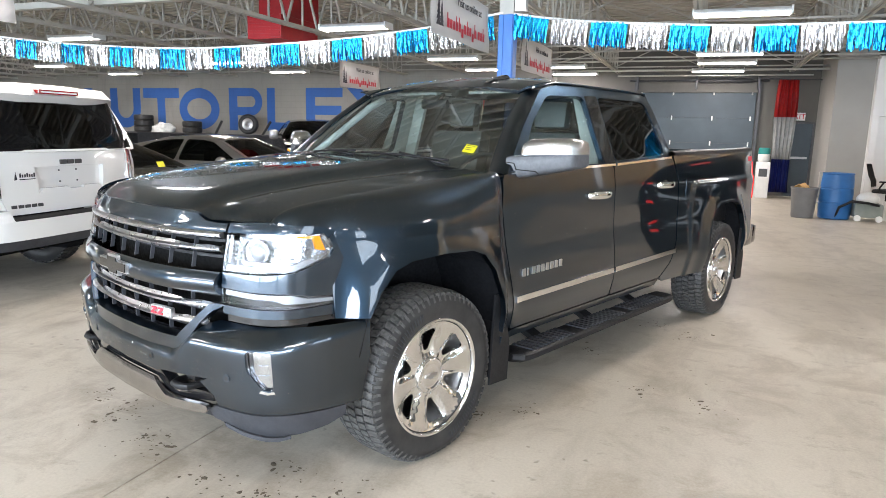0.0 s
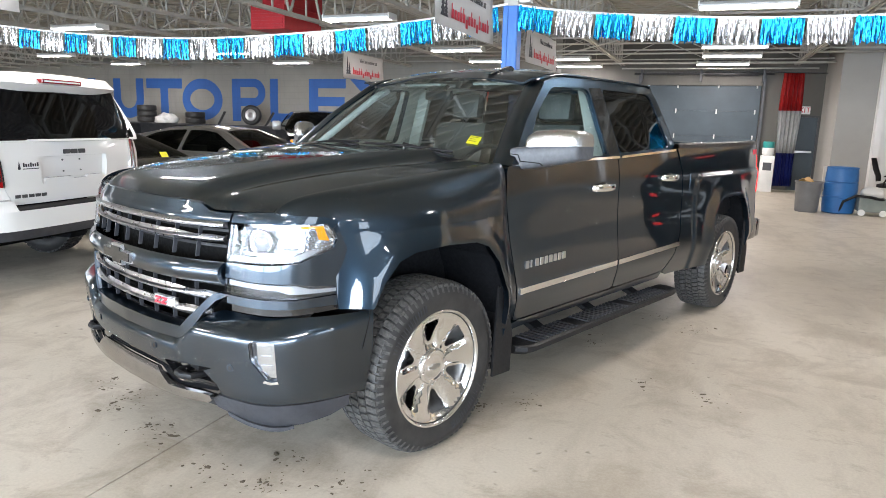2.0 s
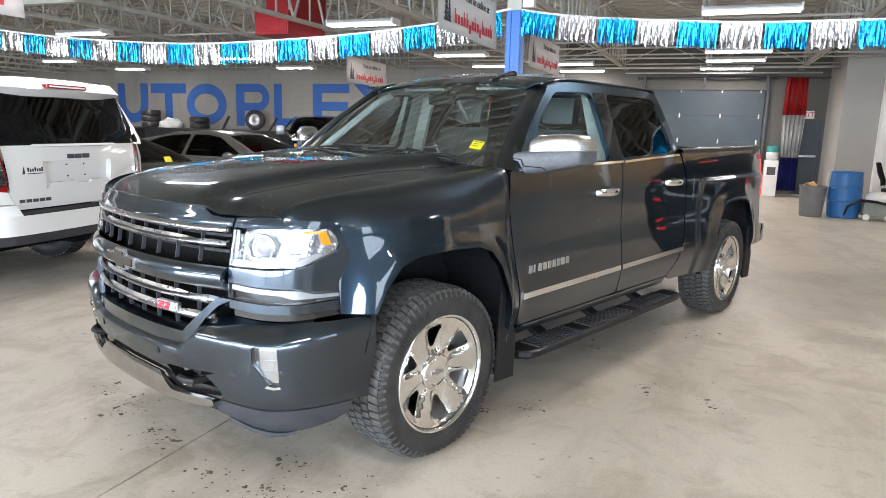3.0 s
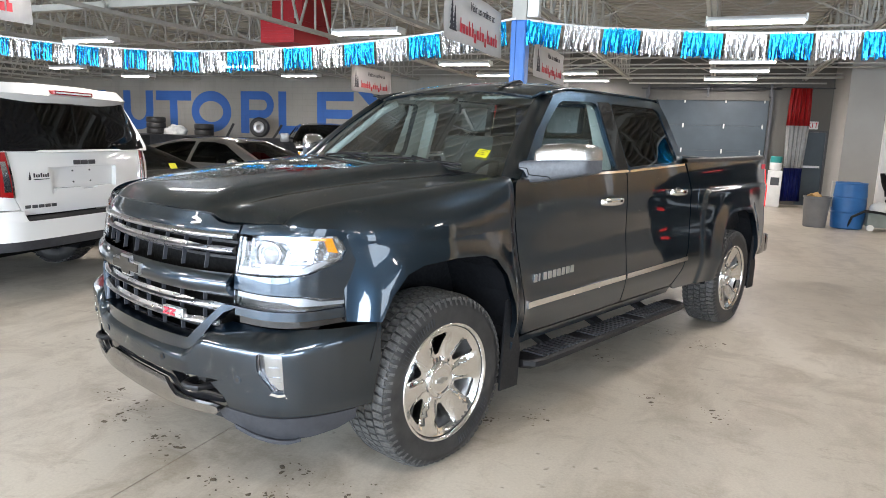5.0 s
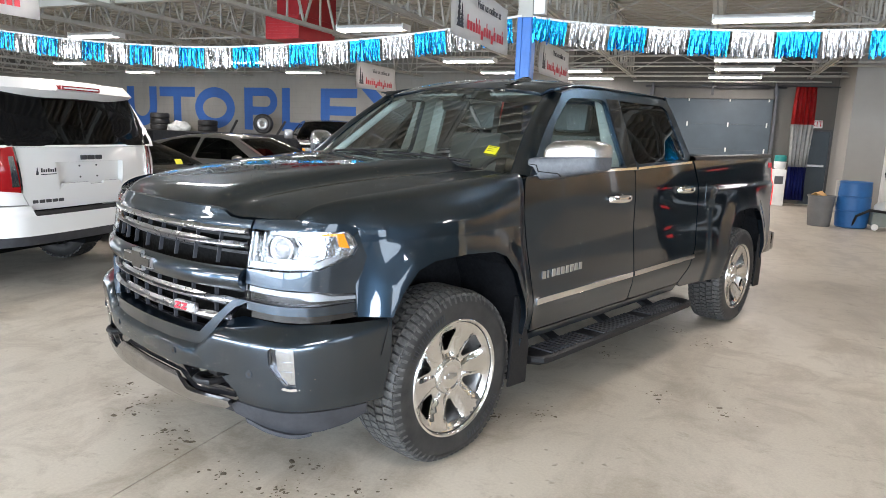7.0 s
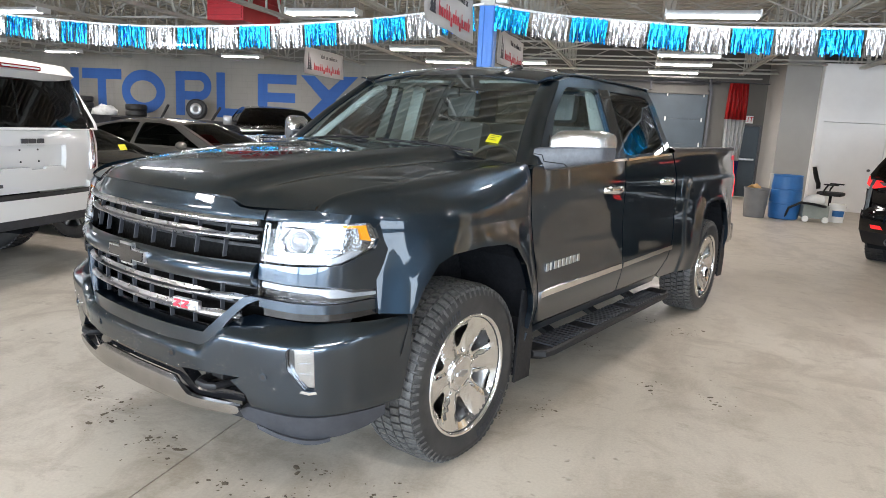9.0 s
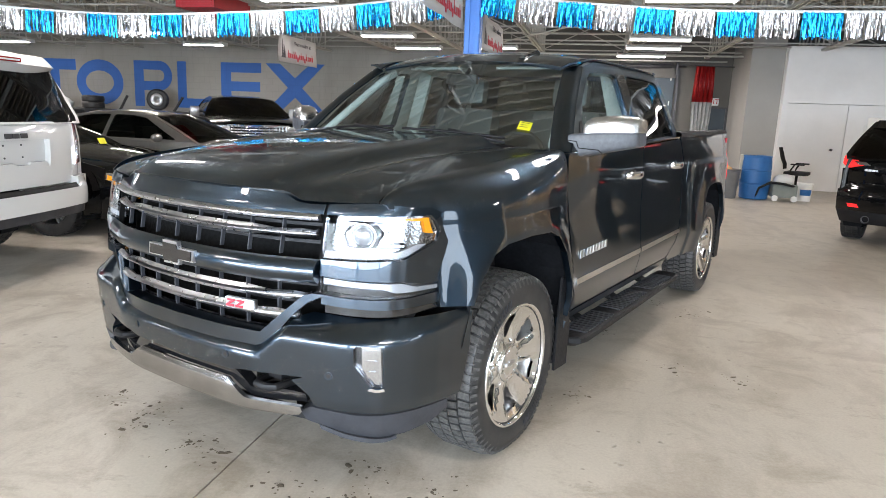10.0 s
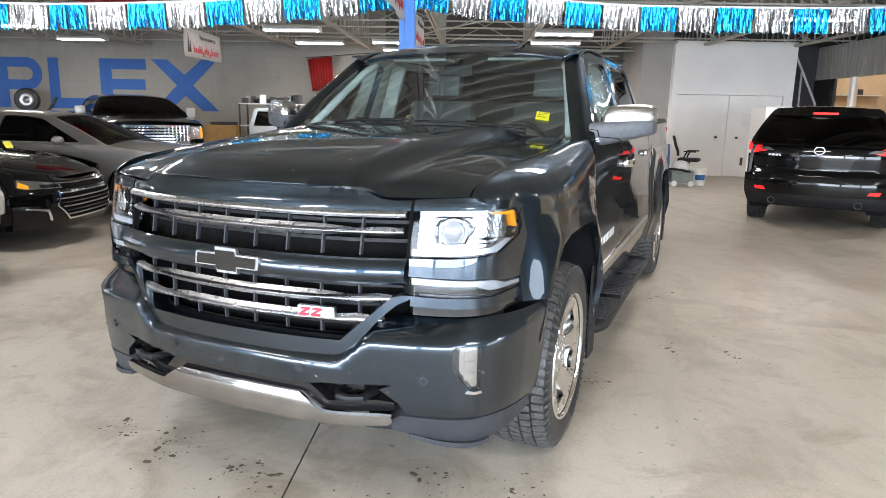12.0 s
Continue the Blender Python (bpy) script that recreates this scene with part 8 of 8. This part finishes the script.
# ---- ceiling lamps ----
def build_lamp():
    lamp = thing("ceiling_light", pose(0, 0, 0), "white hanging fluorescent ceiling light, switched on", "ceiling light", "ceiling lights")
    bm = bmesh.new()
    rings = []
    for y, z in ((-0.148, 0.0), (-0.148, 0.03), (-0.07, 0.075), (0.07, 0.075), (0.148, 0.03), (0.148, 0.0)):
        rings.append([bm.verts.new((-0.61, y, z)), bm.verts.new((0.61, y, z))])
    skin(bm, rings, False)
    for e in (-0.61, 0.61):
        box(bm, e - 0.012, e + 0.012, -0.152, 0.152, -0.026, 0.078)
    part("housing", bm, WHITE_ENAMEL, lamp)
    bm = bmesh.new()
    rings = [[bm.verts.new((x, 0.14 * math.cos(a), 0.012 - 0.035 * math.sin(a))) for x in (-0.59, 0.59)] for a in [k * math.pi / 8 for k in range(9)]]
    skin(bm, rings, False)
    part("diffuser", bm, LAMP_TUBE, lamp, "glowing white diffuser")
    for x in (-0.45, 0.45):
        part("hanger", rod(bmesh.new(), (x, 0, 0.07), (x, 0, 1.275), 0.005, 6), STEEL, lamp)
    return lamp


lamp0 = build_lamp()
# the row at y = -5.2 is added out of view to brighten the front floor
spots = [(x, y) for x in (-24.4, -16.4, -9.9, -3.6, 2.3, 8.4) for y in (-7.6, -5.2, -2.7, 2.2, 7.15, 11.9, 14.6) if (x, y) not in ((2.3, 14.6), (8.4, 14.6), (8.4, 11.9))]
# (6.3, 9.2) is an added lamp that lifts the white partition
spots += [(6.3, 9.2), (2.3, 13.7), (2.15, 15.7), (-1.55, 14.2), (-1.55, 16.2)]
lamp0.matrix_world = pose(*spots[0], 3.17)
for x, y in spots[1:]:
    copy_thing(lamp0, pose(x, y, 3.17))

# ---- blue post, signs, foil garlands ----
post = thing("steel_post", pose(-0.38, 5.1, 0), "blue painted square steel post with a white top", "post")
part("shaft", box(bmesh.new(), -0.095, 0.095, -0.095, 0.095, 0, 2.93, 0.008), POST_BLUE, post)
part("upper_shaft", box(bmesh.new(), -0.09, 0.09, -0.09, 0.09, 2.93, TOP - 0.05, 0.006), STEEL, post, "white painted upper part of the post")
part("base_plate", box(bmesh.new(), -0.17, 0.17, -0.17, 0.17, 0, 0.02), POST_BLUE, post)
part("conduit_box", box(bmesh.new(), 0.1, 0.24, -0.1, 0.02, 2.96, 3.2, 0.01), WHITE_ENAMEL, post, "white electrical box")
part("conduit", rod(bmesh.new(), (0.17, -0.04, 3.2), (0.17, -0.04, 4.3), 0.012), STEEL, post, "", True)
for x0, x1, y in ((-0.085, -0.03, -0.097), (0.03, 0.085, -0.097)):
    part("flange", box(bmesh.new(), x0, x1, y - 0.012, y, 0.02, 2.92, 0.003), POST_BLUE, post)


def banner(x, y0, y1, z0, z1, lean=0.0):
    w, h = y1 - y0, z1 - z0
    sg = thing("hanging_sign", pose(x, (y0 + y1) / 2, (z0 + z1) / 2, 0, 0, 90 + lean), "white banner with dark writing, a red line and small trees", "sign", "hanging banners")
    bm = bmesh.new()
    rings = [[bm.verts.new((-w / 2 + w * k / 12, 0.012 * math.sin(k * 0.9 + j), -h / 2 + h * j / 4)) for k in range(13)] for j in range(5)]
    skin(bm, rings, False)
    bmesh.ops.solidify(bm, geom=bm.faces[:], thickness=0.003)
    part("banner_sheet", bm, BANNER, sg, "", True)
    for e in (-1, 1):
        part("cord", rod(bmesh.new(), (e * w * 0.45, 0, h / 2), (e * w * 0.45, 0, 4.385 - (z0 + z1) / 2), 0.003, 5), STEEL, sg)
    for side_ in (1, -1):
        ry = 0 if side_ > 0 else 180
        off = -0.022 * side_
        words("Visit us online at", h * 0.23, pose(0.08 * w * side_, off, h * 0.24, 90, 0, ry), INK, sg)
        x = -0.30 * w
        for hh, tall in ((0.3, 0), (0.2, 0), (0.16, 0), (0.22, 1), (0.28, 1), (0.2, -1), (0.2, 0), (0.22, 1), (0.2, 0), (0.2, -1), (0.28, 0), (0.05, 0), (0.18, 0), (0.2, 0), (0.28, 0)):
            wd = 0.035 * w if hh > 0.1 else 0.012 * w
            zb = -0.32 * h + (0 if tall >= 0 else -0.09 * h)
            bm = box(bmesh.new(), x, x + wd, -0.001, 0.001, zb, zb + min(hh, 0.17) * h)
            if hh > 0.21:
                box(bm, x, x + wd * 0.4, -0.001, 0.001, zb + 0.17 * h, zb + 0.27 * h)
            bmesh.ops.transform(bm, matrix=pose(0, off, 0, 0, 0, ry), verts=bm.verts[:])
            part("character_bar", bm, INK_RED, sg, "red bar in place of a character")
            x += wd + 0.012 * w
        bm = bmesh.new()
        for tx, th in ((-0.43, 0.62), (-0.385, 0.42)):
            for k in range(6):
                zz = -0.34 * h + th * h * k / 6
                ww = 0.035 * w * (1 - k / 7)
                prism(bm, [(tx * w - ww, zz), (tx * w + ww, zz), (tx * w, zz + th * h * 0.26)], 0.002, pose(0, 0, 0, 90, 0, 0))
        bmesh.ops.transform(bm, matrix=pose(0, off, 0, 0, 0, ry), verts=bm.verts[:])
        part("tree_mark", bm, INK, sg, "two dark fir tree shapes")
    return sg


banner(-4.27, 7.8, 9.4, 2.28, 2.74)
banner(-0.40, 6.0, 7.65, 2.37, 2.82, -2)
banner(-0.33, 2.5, 4.16, 2.38, 2.86)
banner(-4.3, 0.05, 1.64, 2.45, 2.92)


def fringe(length, drop, seed):
    """One run of cut foil strips hanging from x = 0 to x = length."""
    rng = random.Random(seed)
    bm = bmesh.new()
    n = int(length / 0.0125)
    for k in range(n):
        x = k * length / n
        w = length / n * 1.25
        sway, tw, d = rng.uniform(-0.006, 0.006), rng.uniform(-0.9, 0.9), drop * rng.uniform(0.9, 1.04)
        y0 = rng.uniform(-0.006, 0.006)
        prev = None
        for j in range(5):
            t = j / 4
            a = tw * t + rng.uniform(-0.25, 0.25)
            c = Vector((x + w / 2 + sway * t + 0.003 * math.sin(6 * t + k), y0 + 0.008 * math.sin(4 * t + k * 1.3) * t, -d * t))
            dv = Vector((math.cos(a), math.sin(a), 0)) * (w / 2)
            row = (bm.verts.new(c - dv), bm.verts.new(c + dv))
            if prev:
                bm.faces.new((prev[0], prev[1], row[1], row[0]))
            prev = row
    return finish(bm, "fringe", None)


FRINGES = []
for i, mt in enumerate((FOIL_BLUE, FOIL_SILVER, FOIL_BLUE, FOIL_SILVER)):
    me = fringe(0.42, 0.29, 11 + i)
    me.materials.append(mt)
    FRINGES.append(me)


def garland(x0, x1, ycurve, zcurve, start, label):
    ga = thing("foil_garland", pose(0, 0, 0), label, "garland", "foil garlands")
    bm = bmesh.new()
    n = int(abs(x1 - x0) / 0.11)
    rings = []
    for k in range(n + 1):
        x = x0 + (x1 - x0) * k / n
        rings.append([bm.verts.new((x, ycurve(x) + dy, zcurve(x) + dz)) for dy, dz in ((-0.004, -0.012), (0.004, -0.012), (0.004, 0.012), (-0.004, 0.012))])
    skin(bm, rings)
    part("tape", bm, WHITE_ENAMEL, ga, "white tape along the top")
    step = 0.449
    k, x = start, min(x0, x1)
    while x < max(x0, x1) - 0.2:
        a, b = Vector((x, ycurve(x), zcurve(x))), Vector((x + 0.42, ycurve(x + 0.42), zcurve(x + 0.42)))
        ob = new("fringe", FRINGES[(k % 2) + 2 * ((k // 2) % 2)])
        ob.parent = ga
        d = b - a
        ob.matrix_basis = Matrix.Translation(a) @ pose(0, 0, 0, 0, -math.degrees(math.atan2(d.z, d.x)) * 0.8, math.degrees(math.atan2(d.y, d.x)))
        ob["label"] = "blue cut foil fringe" if k % 2 == 0 else "silver cut foil fringe"
        k, x = k + 1, x + step
    return ga


gy_l = curve([(-12, 4.3), (-4.92, 4.74), (-3.17, 4.89), (-1.41, 5.06), (-0.4, 5.0)])
gz_l = curve([(-12, 3.15), (-9, 2.88), (-7, 2.69), (-4.92, 2.60), (-3.17, 2.66), (-1.41, 2.82), (-0.4, 2.95)])
gy_r = curve([(-0.4, 5.0), (0.8, 5.22), (2.63, 5.28), (8.0, 5.4)])
gz_r = curve([(-0.4, 2.95), (0.1, 2.885), (0.8, 2.83), (2.63, 2.75), (4.5, 2.76), (8.0, 2.95)])
garland(-12.19, -0.42, gy_l, gz_l, 1, "sagging garland of blue and silver foil fringe")
garland(-0.29, 8.2, gy_r, gz_r, 0, "sagging garland of blue and silver foil fringe")

# red unit heater between the joists
heater = thing("unit_heater", pose(-5.62, 8.05, 3.10), "red painted heater unit hung from the joists", "heater")
part("casing", box(bmesh.new(), -0.36, 0.36, -0.62, 0.62, 0, 0.42, 0.01), RED, heater)
part("upper_casing", box(bmesh.new(), -0.30, 0.36, -0.35, 0.66, 0.42, 1.05, 0.01), RED, heater)
for hx in (-0.3, 0.3):
    for hy in (-0.5, 0.5):
        part("hanger", rod(bmesh.new(), (hx, hy, 0.4), (hx, hy, 1.27), 0.01, 8), STEEL, heater)
for k in range(6):
    part("louvre", box(bmesh.new(), -0.33, 0.33, -0.635, -0.622, 0.03 + k * 0.06, 0.065 + k * 0.06), RED, heater)

# ---- clutter by the partition ----
def bulged(profile, n=32):
    """A turned body about z from (radius, height) points."""
    bm = bmesh.new()
    rings = [[bm.verts.new((r * math.cos(k * 2 * math.pi / n), r * math.sin(k * 2 * math.pi / n), z)) for k in range(n)] for r, z in profile]
    skin(bm, rings)
    if profile[0][0] > 0.01:
        bm.faces.new(rings[0][::-1])
    if profile[-1][0] > 0.01:
        bm.faces.new(rings[-1])
    return bm


barrel = thing("plastic_barrel", pose(4.47, 11.85, 0), "blue plastic drum standing on the floor", "barrel")
part("drum", bulged([(0.25, 0), (0.275, 0.02), (0.285, 0.15), (0.295, 0.30), (0.285, 0.31), (0.285, 0.33), (0.295, 0.34), (0.298, 0.45), (0.295, 0.58), (0.285, 0.59), (0.285, 0.61), (0.295, 0.62), (0.285, 0.78), (0.275, 0.86), (0.285, 0.875), (0.28, 0.89), (0.25, 0.87)]), BARREL_BLUE, barrel, "", sharp=40)
part("bracket", box(bmesh.new(), -0.33, -0.27, -0.05, 0.05, 0.4, 0.9, 0.01), STEEL, barrel)
bin_ = thing("waste_bin", pose(3.9, 11.7, 0), "grey plastic waste bin full of rubbish", "bin")
part("tub", bulged([(0.19, 0), (0.2, 0.02), (0.235, 0.56), (0.25, 0.57), (0.25, 0.6), (0.232, 0.6), (0.225, 0.5)]), BIN_GREY, bin_, "", sharp=40)
bm = bmesh.new()
for k in range(7):
    a = k * 0.9
    box(bm, -0.09, 0.09, -0.06, 0.06, -0.01, 0.01, 0, Matrix.Translation((0.09 * math.cos(a), 0.09 * math.sin(a), 0.56 + 0.03 * (k % 3))) @ pose(0, 0, 0, 30 * math.sin(k * 2), 40 * math.cos(k), 50 * k))
part("rubbish", bm, TAN, bin_, "crumpled paper and card")
water = thing("water_cooler", pose(3.45, 16.1, 0), "white water cooler with a teal capped bottle", "water cooler")
part("cabinet", box(bmesh.new(), -0.16, 0.16, -0.17, 0.17, 0, 0.92, 0.02), WHITE_ENAMEL, water, "", sharp=40)
part("tap_recess", box(bmesh.new(), -0.1, 0.1, -0.178, -0.16, 0.55, 0.75), STEEL_DARK, water)
part("bottle", bulged([(0.1, 0.92), (0.14, 0.96), (0.145, 1.1), (0.13, 1.16), (0.1, 1.18)]), WHITE_ENAMEL, water, "", True)
part("bottle_cap", bulged([(0.135, 1.1), (0.14, 1.12), (0.14, 1.26), (0.12, 1.28)]), TEAL, water, "teal cover", sharp=40)
vac = thing("shop_vacuum", pose(5.0, 11.75, 0), "grey-green wet vacuum with a hose, on wheels", "vacuum cleaner")
part("tank", box(bmesh.new(), -0.24, 0.24, -0.2, 0.2, 0.07, 0.34, 0.04), GREEN_GREY, vac, sharp=40)
bm = bmesh.new()
bmesh.ops.create_uvsphere(bm, u_segments=20, v_segments=12, radius=1, matrix=Matrix.Translation((0, 0, 0.42)) @ Matrix.Diagonal((0.2, 0.17, 0.13, 1)))
part("motor_head", bm, WHITE_ENAMEL, vac, "", True)
part("hose", tube(bmesh.new(), [(0.22, -0.15, 0.3), (-0.05, -0.28, 0.36), (-0.3, -0.25, 0.38), (-0.5, -0.2, 0.25), (-0.55, -0.15, 0.05)], 0.025), BLACK_PLASTIC, vac, "black hose", True)
for x in (-0.18, 0.18):
    part("wheel", rod(bmesh.new(), (x, -0.22, 0.06), (x, -0.16, 0.06), 0.06, 18), WHITE_ENAMEL, vac, "", sharp=40)
pail = thing("plastic_pail", pose(5.47, 11.95, 0), "white plastic pail with a blue label", "pail")
part("pail_body", bulged([(0.13, 0), (0.15, 0.33), (0.157, 0.33), (0.157, 0.37), (0.14, 0.372)]), WHITE_ENAMEL, pail, "", sharp=40)
bm = bmesh.new()
rings = [[bm.verts.new(((0.1315 + 0.02 * z / 0.33) * 1.01 * math.cos(a), (0.1315 + 0.02 * z / 0.33) * 1.01 * math.sin(a), z)) for a in [-2.4 + 0.1 * k for k in range(17)]] for z in (0.12, 0.24)]
skin(bm, rings, False)
part("label", bm, BARREL_BLUE, pail, "blue and white label")
part("handle", tube(bmesh.new(), [(0.155 * math.cos(a), 0.155 * math.sin(a) * 0.2 - 0.14 * math.sin(a), 0.33 - 0.1 * math.sin(a)) for a in [k * math.pi / 10 for k in range(11)]], 0.004, 6), SATIN, pail, "", True)

chair = thing("office_chair", pose(5.65, 13.3, 0, 0, 0, 65), "black mesh office swivel chair with arms", "chair")
bm = bmesh.new()
box(bm, -0.24, 0.24, -0.24, 0.24, 0.44, 0.52, 0.03)
part("seat", bm, MESH_BLACK, chair, sharp=40)
bm = bmesh.new()
rings = [[bm.verts.new(((0.23 - 0.05 * abs(j - 2) / 3) * (k / 6 - 1), 0.24 + 0.04 * math.cos((k - 6) / 6) + 0.035 * j * (1 if j > 1 else 0.4), 0.56 + 0.12 * j)) for k in range(13)] for j in range(5)]
skin(bm, rings, False)
bmesh.ops.solidify(bm, geom=bm.faces[:], thickness=0.03)
part("backrest", bm, MESH_BLACK, chair, "", sharp=40)
for s in (-1, 1):
    bm = bmesh.new()
    tube(bm, [(s * 0.26, 0.1, 0.46), (s * 0.3, 0.08, 0.56), (s * 0.29, 0.02, 0.68)], 0.018)
    box(bm, s * 0.29 - 0.04, s * 0.29 + 0.04, -0.18, 0.1, 0.67, 0.7, 0.012)
    part("armrest", bm, BLACK_PLASTIC, chair, sharp=40)
part("column", rod(bmesh.new(), (0, 0, 0.1), (0, 0, 0.44), 0.03), BLACK_PLASTIC, chair, "", True)
for k in range(5):
    a = k * 2 * math.pi / 5
    bm = bmesh.new()
    bar(bm, (0, 0, 0.11), (0.28 * math.cos(a), 0.28 * math.sin(a), 0.075), 0.045, 0.03)
    leg = part("base_arm", bm, BLACK_PLASTIC, chair)
    p = Vector((0.28 * math.cos(a), 0.28 * math.sin(a), 0.03))
    part("castor", rod(bmesh.new(), p - Vector((0.02, 0, 0)), p + Vector((0.02, 0, 0)), 0.03, 14), BLACK_PLASTIC, leg, "", sharp=40)

# ---- things along the back wall ----
def loose_tyre(m, stand, n=1):
    for k in range(n):
        t = thing("loose_tyre", m @ (pose(0, 0, 0.2 * k, 0, -90, 0) if not stand else pose(0, 0, 0.34)), "loose black car tyre" + (" with its wheel, standing on a rack" if stand else " lying in a stack"), "tyre", "loose tyres")
        bm = bmesh.new()
        revolve(bm, [(0.2, -0.09), (0.26, -0.105), (0.32, -0.095), (0.335, -0.06), (0.335, 0.06), (0.32, 0.095), (0.26, 0.105), (0.2, 0.09)], 36)
        part("tread", bm, RUBBER, t, "", True)
        if stand:
            bm = bmesh.new()
            revolve(bm, [(0.2, 0.07), (0.18, 0.05), (0.06, 0.06), (0.05, 0.08), (0.001, 0.08)], 30)
            part("rim", bm, SATIN, t, "grey steel wheel", True)


rack = thing("shelf_rack", pose(-13.5, 16.3, 0), "low dark workshop bench along the wall", "rack")
part("top", box(bmesh.new(), -4.8, 4.4, -0.4, 0.5, 1.2, 1.25), STEEL_DARK, rack)
for x in (-4.7, -2.4, 0, 2.2, 4.3):
    part("leg", box(bmesh.new(), x - 0.03, x + 0.03, -0.38, 0.48, 0, 1.2), STEEL_DARK, rack)
part("back_panel", box(bmesh.new(), -4.8, 4.4, 0.42, 0.5, 0, 1.2), STEEL_DARK, rack)
loose_tyre(pose(-17.1, 16.0, 1.36), False, 3)
loose_tyre(pose(-14.9, 16.0, 1.36), False, 2)
loose_tyre(pose(-12.55, 16.05, 1.26, 0, 0, -75), True)
for x, dx in ((-13.9, 0.25), (-11.95, 0.3)):
    solid("wheel_chock", bar(bmesh.new(), (x, 16.0, 1.25), (x + dx, 16.05, 1.7), 0.08, 0.05), RUBBER, "black rubber bar leaning on the bench", "bar")
sack = thing("plastic_sack", pose(-16.2, 16.0, 1.25), "crumpled clear plastic bag on the bench", "bag")
bm = bmesh.new()
bmesh.ops.create_icosphere(bm, subdivisions=3, radius=0.35)
for v in bm.verts:
    n = noise.noise(v.co * 6) * 0.12
    v.co = Vector((v.co.x * (1.4 + n), v.co.y * (0.8 + n), max(0, v.co.z * (0.7 + 2 * n) + 0.1)))
part("bag_skin", bm, VINYL_CLEAR, sack)
crate = thing("wooden_crate", pose(-6.6, 15.6, 0), "tan wooden crate with dark lid", "crate")
part("crate_body", box(bmesh.new(), -0.45, 0.45, -0.3, 0.3, 0, 1.02, 0.01), TAN, crate)
part("crate_lid", box(bmesh.new(), -0.3, 0.3, -0.25, 0.25, 1.02, 1.1, 0.01), STEEL_DARK, crate)
shelf = thing("parts_shelf", pose(-5.2, 15.6, 0), "metal shelf heaped with spare parts", "shelf")
for z in (0.4, 1.0, 1.6):
    part("shelf_board", box(bmesh.new(), -0.85, 0.85, -0.35, 0.35, z, z + 0.03), WHITE_ENAMEL, shelf)
for x in (-0.83, 0.83):
    for y in (-0.33, 0.33):
        part("upright", box(bmesh.new(), x - 0.02, x + 0.02, y - 0.02, y + 0.02, 0, 1.62), STEEL_DARK, shelf)
rng = random.Random(3)
for k in range(13):
    x = -0.75 + 1.5 * k / 12
    h = rng.uniform(0.1, 0.26)
    m = Matrix.Translation((-5.2 + x, 15.6 + rng.uniform(-0.15, 0.15), 1.63 + h / 2)) @ pose(0, 0, 0, 0, 0, rng.uniform(-30, 30))
    bm = bmesh.new()
    box(bm, -0.09, 0.09, -0.1, 0.1, -h / 2, h / 2, 0.015, m)
    solid("spare_part", bm, (STEEL_DARK, SATIN, BLACK_PLASTIC)[k % 3], "dark metal spare part on the shelf", "spare part")
# single door shape added in place of a parked truck's cab
wheelbox = thing("cab_stand_in", pose(-5.0, 14.9, 0, 0, 0, 10), "grey door-shaped panel in place of a truck cab by the shelf", "vehicle door")
bm = bmesh.new()
prism(bm, rounded([(-0.6, 0.3), (0.6, 0.3), (0.62, 1.0), (0.45, 1.5), (-0.45, 1.5), (-0.62, 1.0)], 0.08), 0.08, pose(0, 0, 0, 90, 0, 0), holes=[rounded([(-0.5, 1.02), (0.5, 1.02), (0.38, 1.42), (-0.38, 1.42)], 0.05)])
part("door_skin", bm, SILVER_PAINT, wheelbox, sharp=40)
part("door_glass", box(bmesh.new(), -0.48, 0.48, -0.05, -0.045, 1.03, 1.41), TINT, wheelbox)
whiteboard = thing("white_cabinet", pose(6.72, 11.2, 0, 0, 0, 4), "tall white cabinet beside the office", "cabinet")
part("cabinet_body", box(bmesh.new(), -0.42, 0.42, -0.3, 0.3, 0, 1.72, 0.01), WALL_WHITE, whiteboard)
part("cabinet_door", box(bmesh.new(), -0.39, 0.39, -0.315, -0.302, 0.05, 1.5, 0.005), PAPER, whiteboard)

# mud dropped on the floor round the truck
bm = bmesh.new()
rng = random.Random(21)
clumps = [(-0.81, -0.65), (-0.47, -0.75), (-0.37, -0.77), (-1.13, -0.37), (-0.84, -0.5), (0.38, -0.7), (0.32, -0.95), (0.62, -0.82), (0.05, -0.96), (0.38, -0.97), (0.96, 0.18), (1.17, 0.32), (1.75, 2.46), (1.34, 1.56), (1.73, 0.92), (2.11, 0.82), (2.0, 2.2)]
for cx, cy in clumps:
    for k in range(rng.randint(14, 30)):
        a, d = rng.uniform(0, 6.3), abs(rng.gauss(0, 0.09))
        x, y, r = cx + d * math.cos(a), cy + d * math.sin(a), rng.uniform(0.0015, 0.006) * (1.0 if k > 3 else 2.4)
        n = 9
        el, an = rng.uniform(1, 1.9), rng.uniform(0, 3)
        top = bm.verts.new((x, y, 0.0025))
        ring = []
        for j in range(n):
            t = j * 2 * math.pi / n
            rr = r * rng.uniform(0.65, 1.25)
            u, v = rr * el * math.cos(t), rr * math.sin(t)
            ring.append(bm.verts.new((x + u * math.cos(an) - v * math.sin(an), y + u * math.sin(an) + v * math.cos(an), 0.0006)))
        for j in range(n):
            bm.faces.new((top, ring[j], ring[(j + 1) % n]))
solid("mud_specks", bm, MUD, "dark mud specks dropped on the concrete", "mud", "stuff")
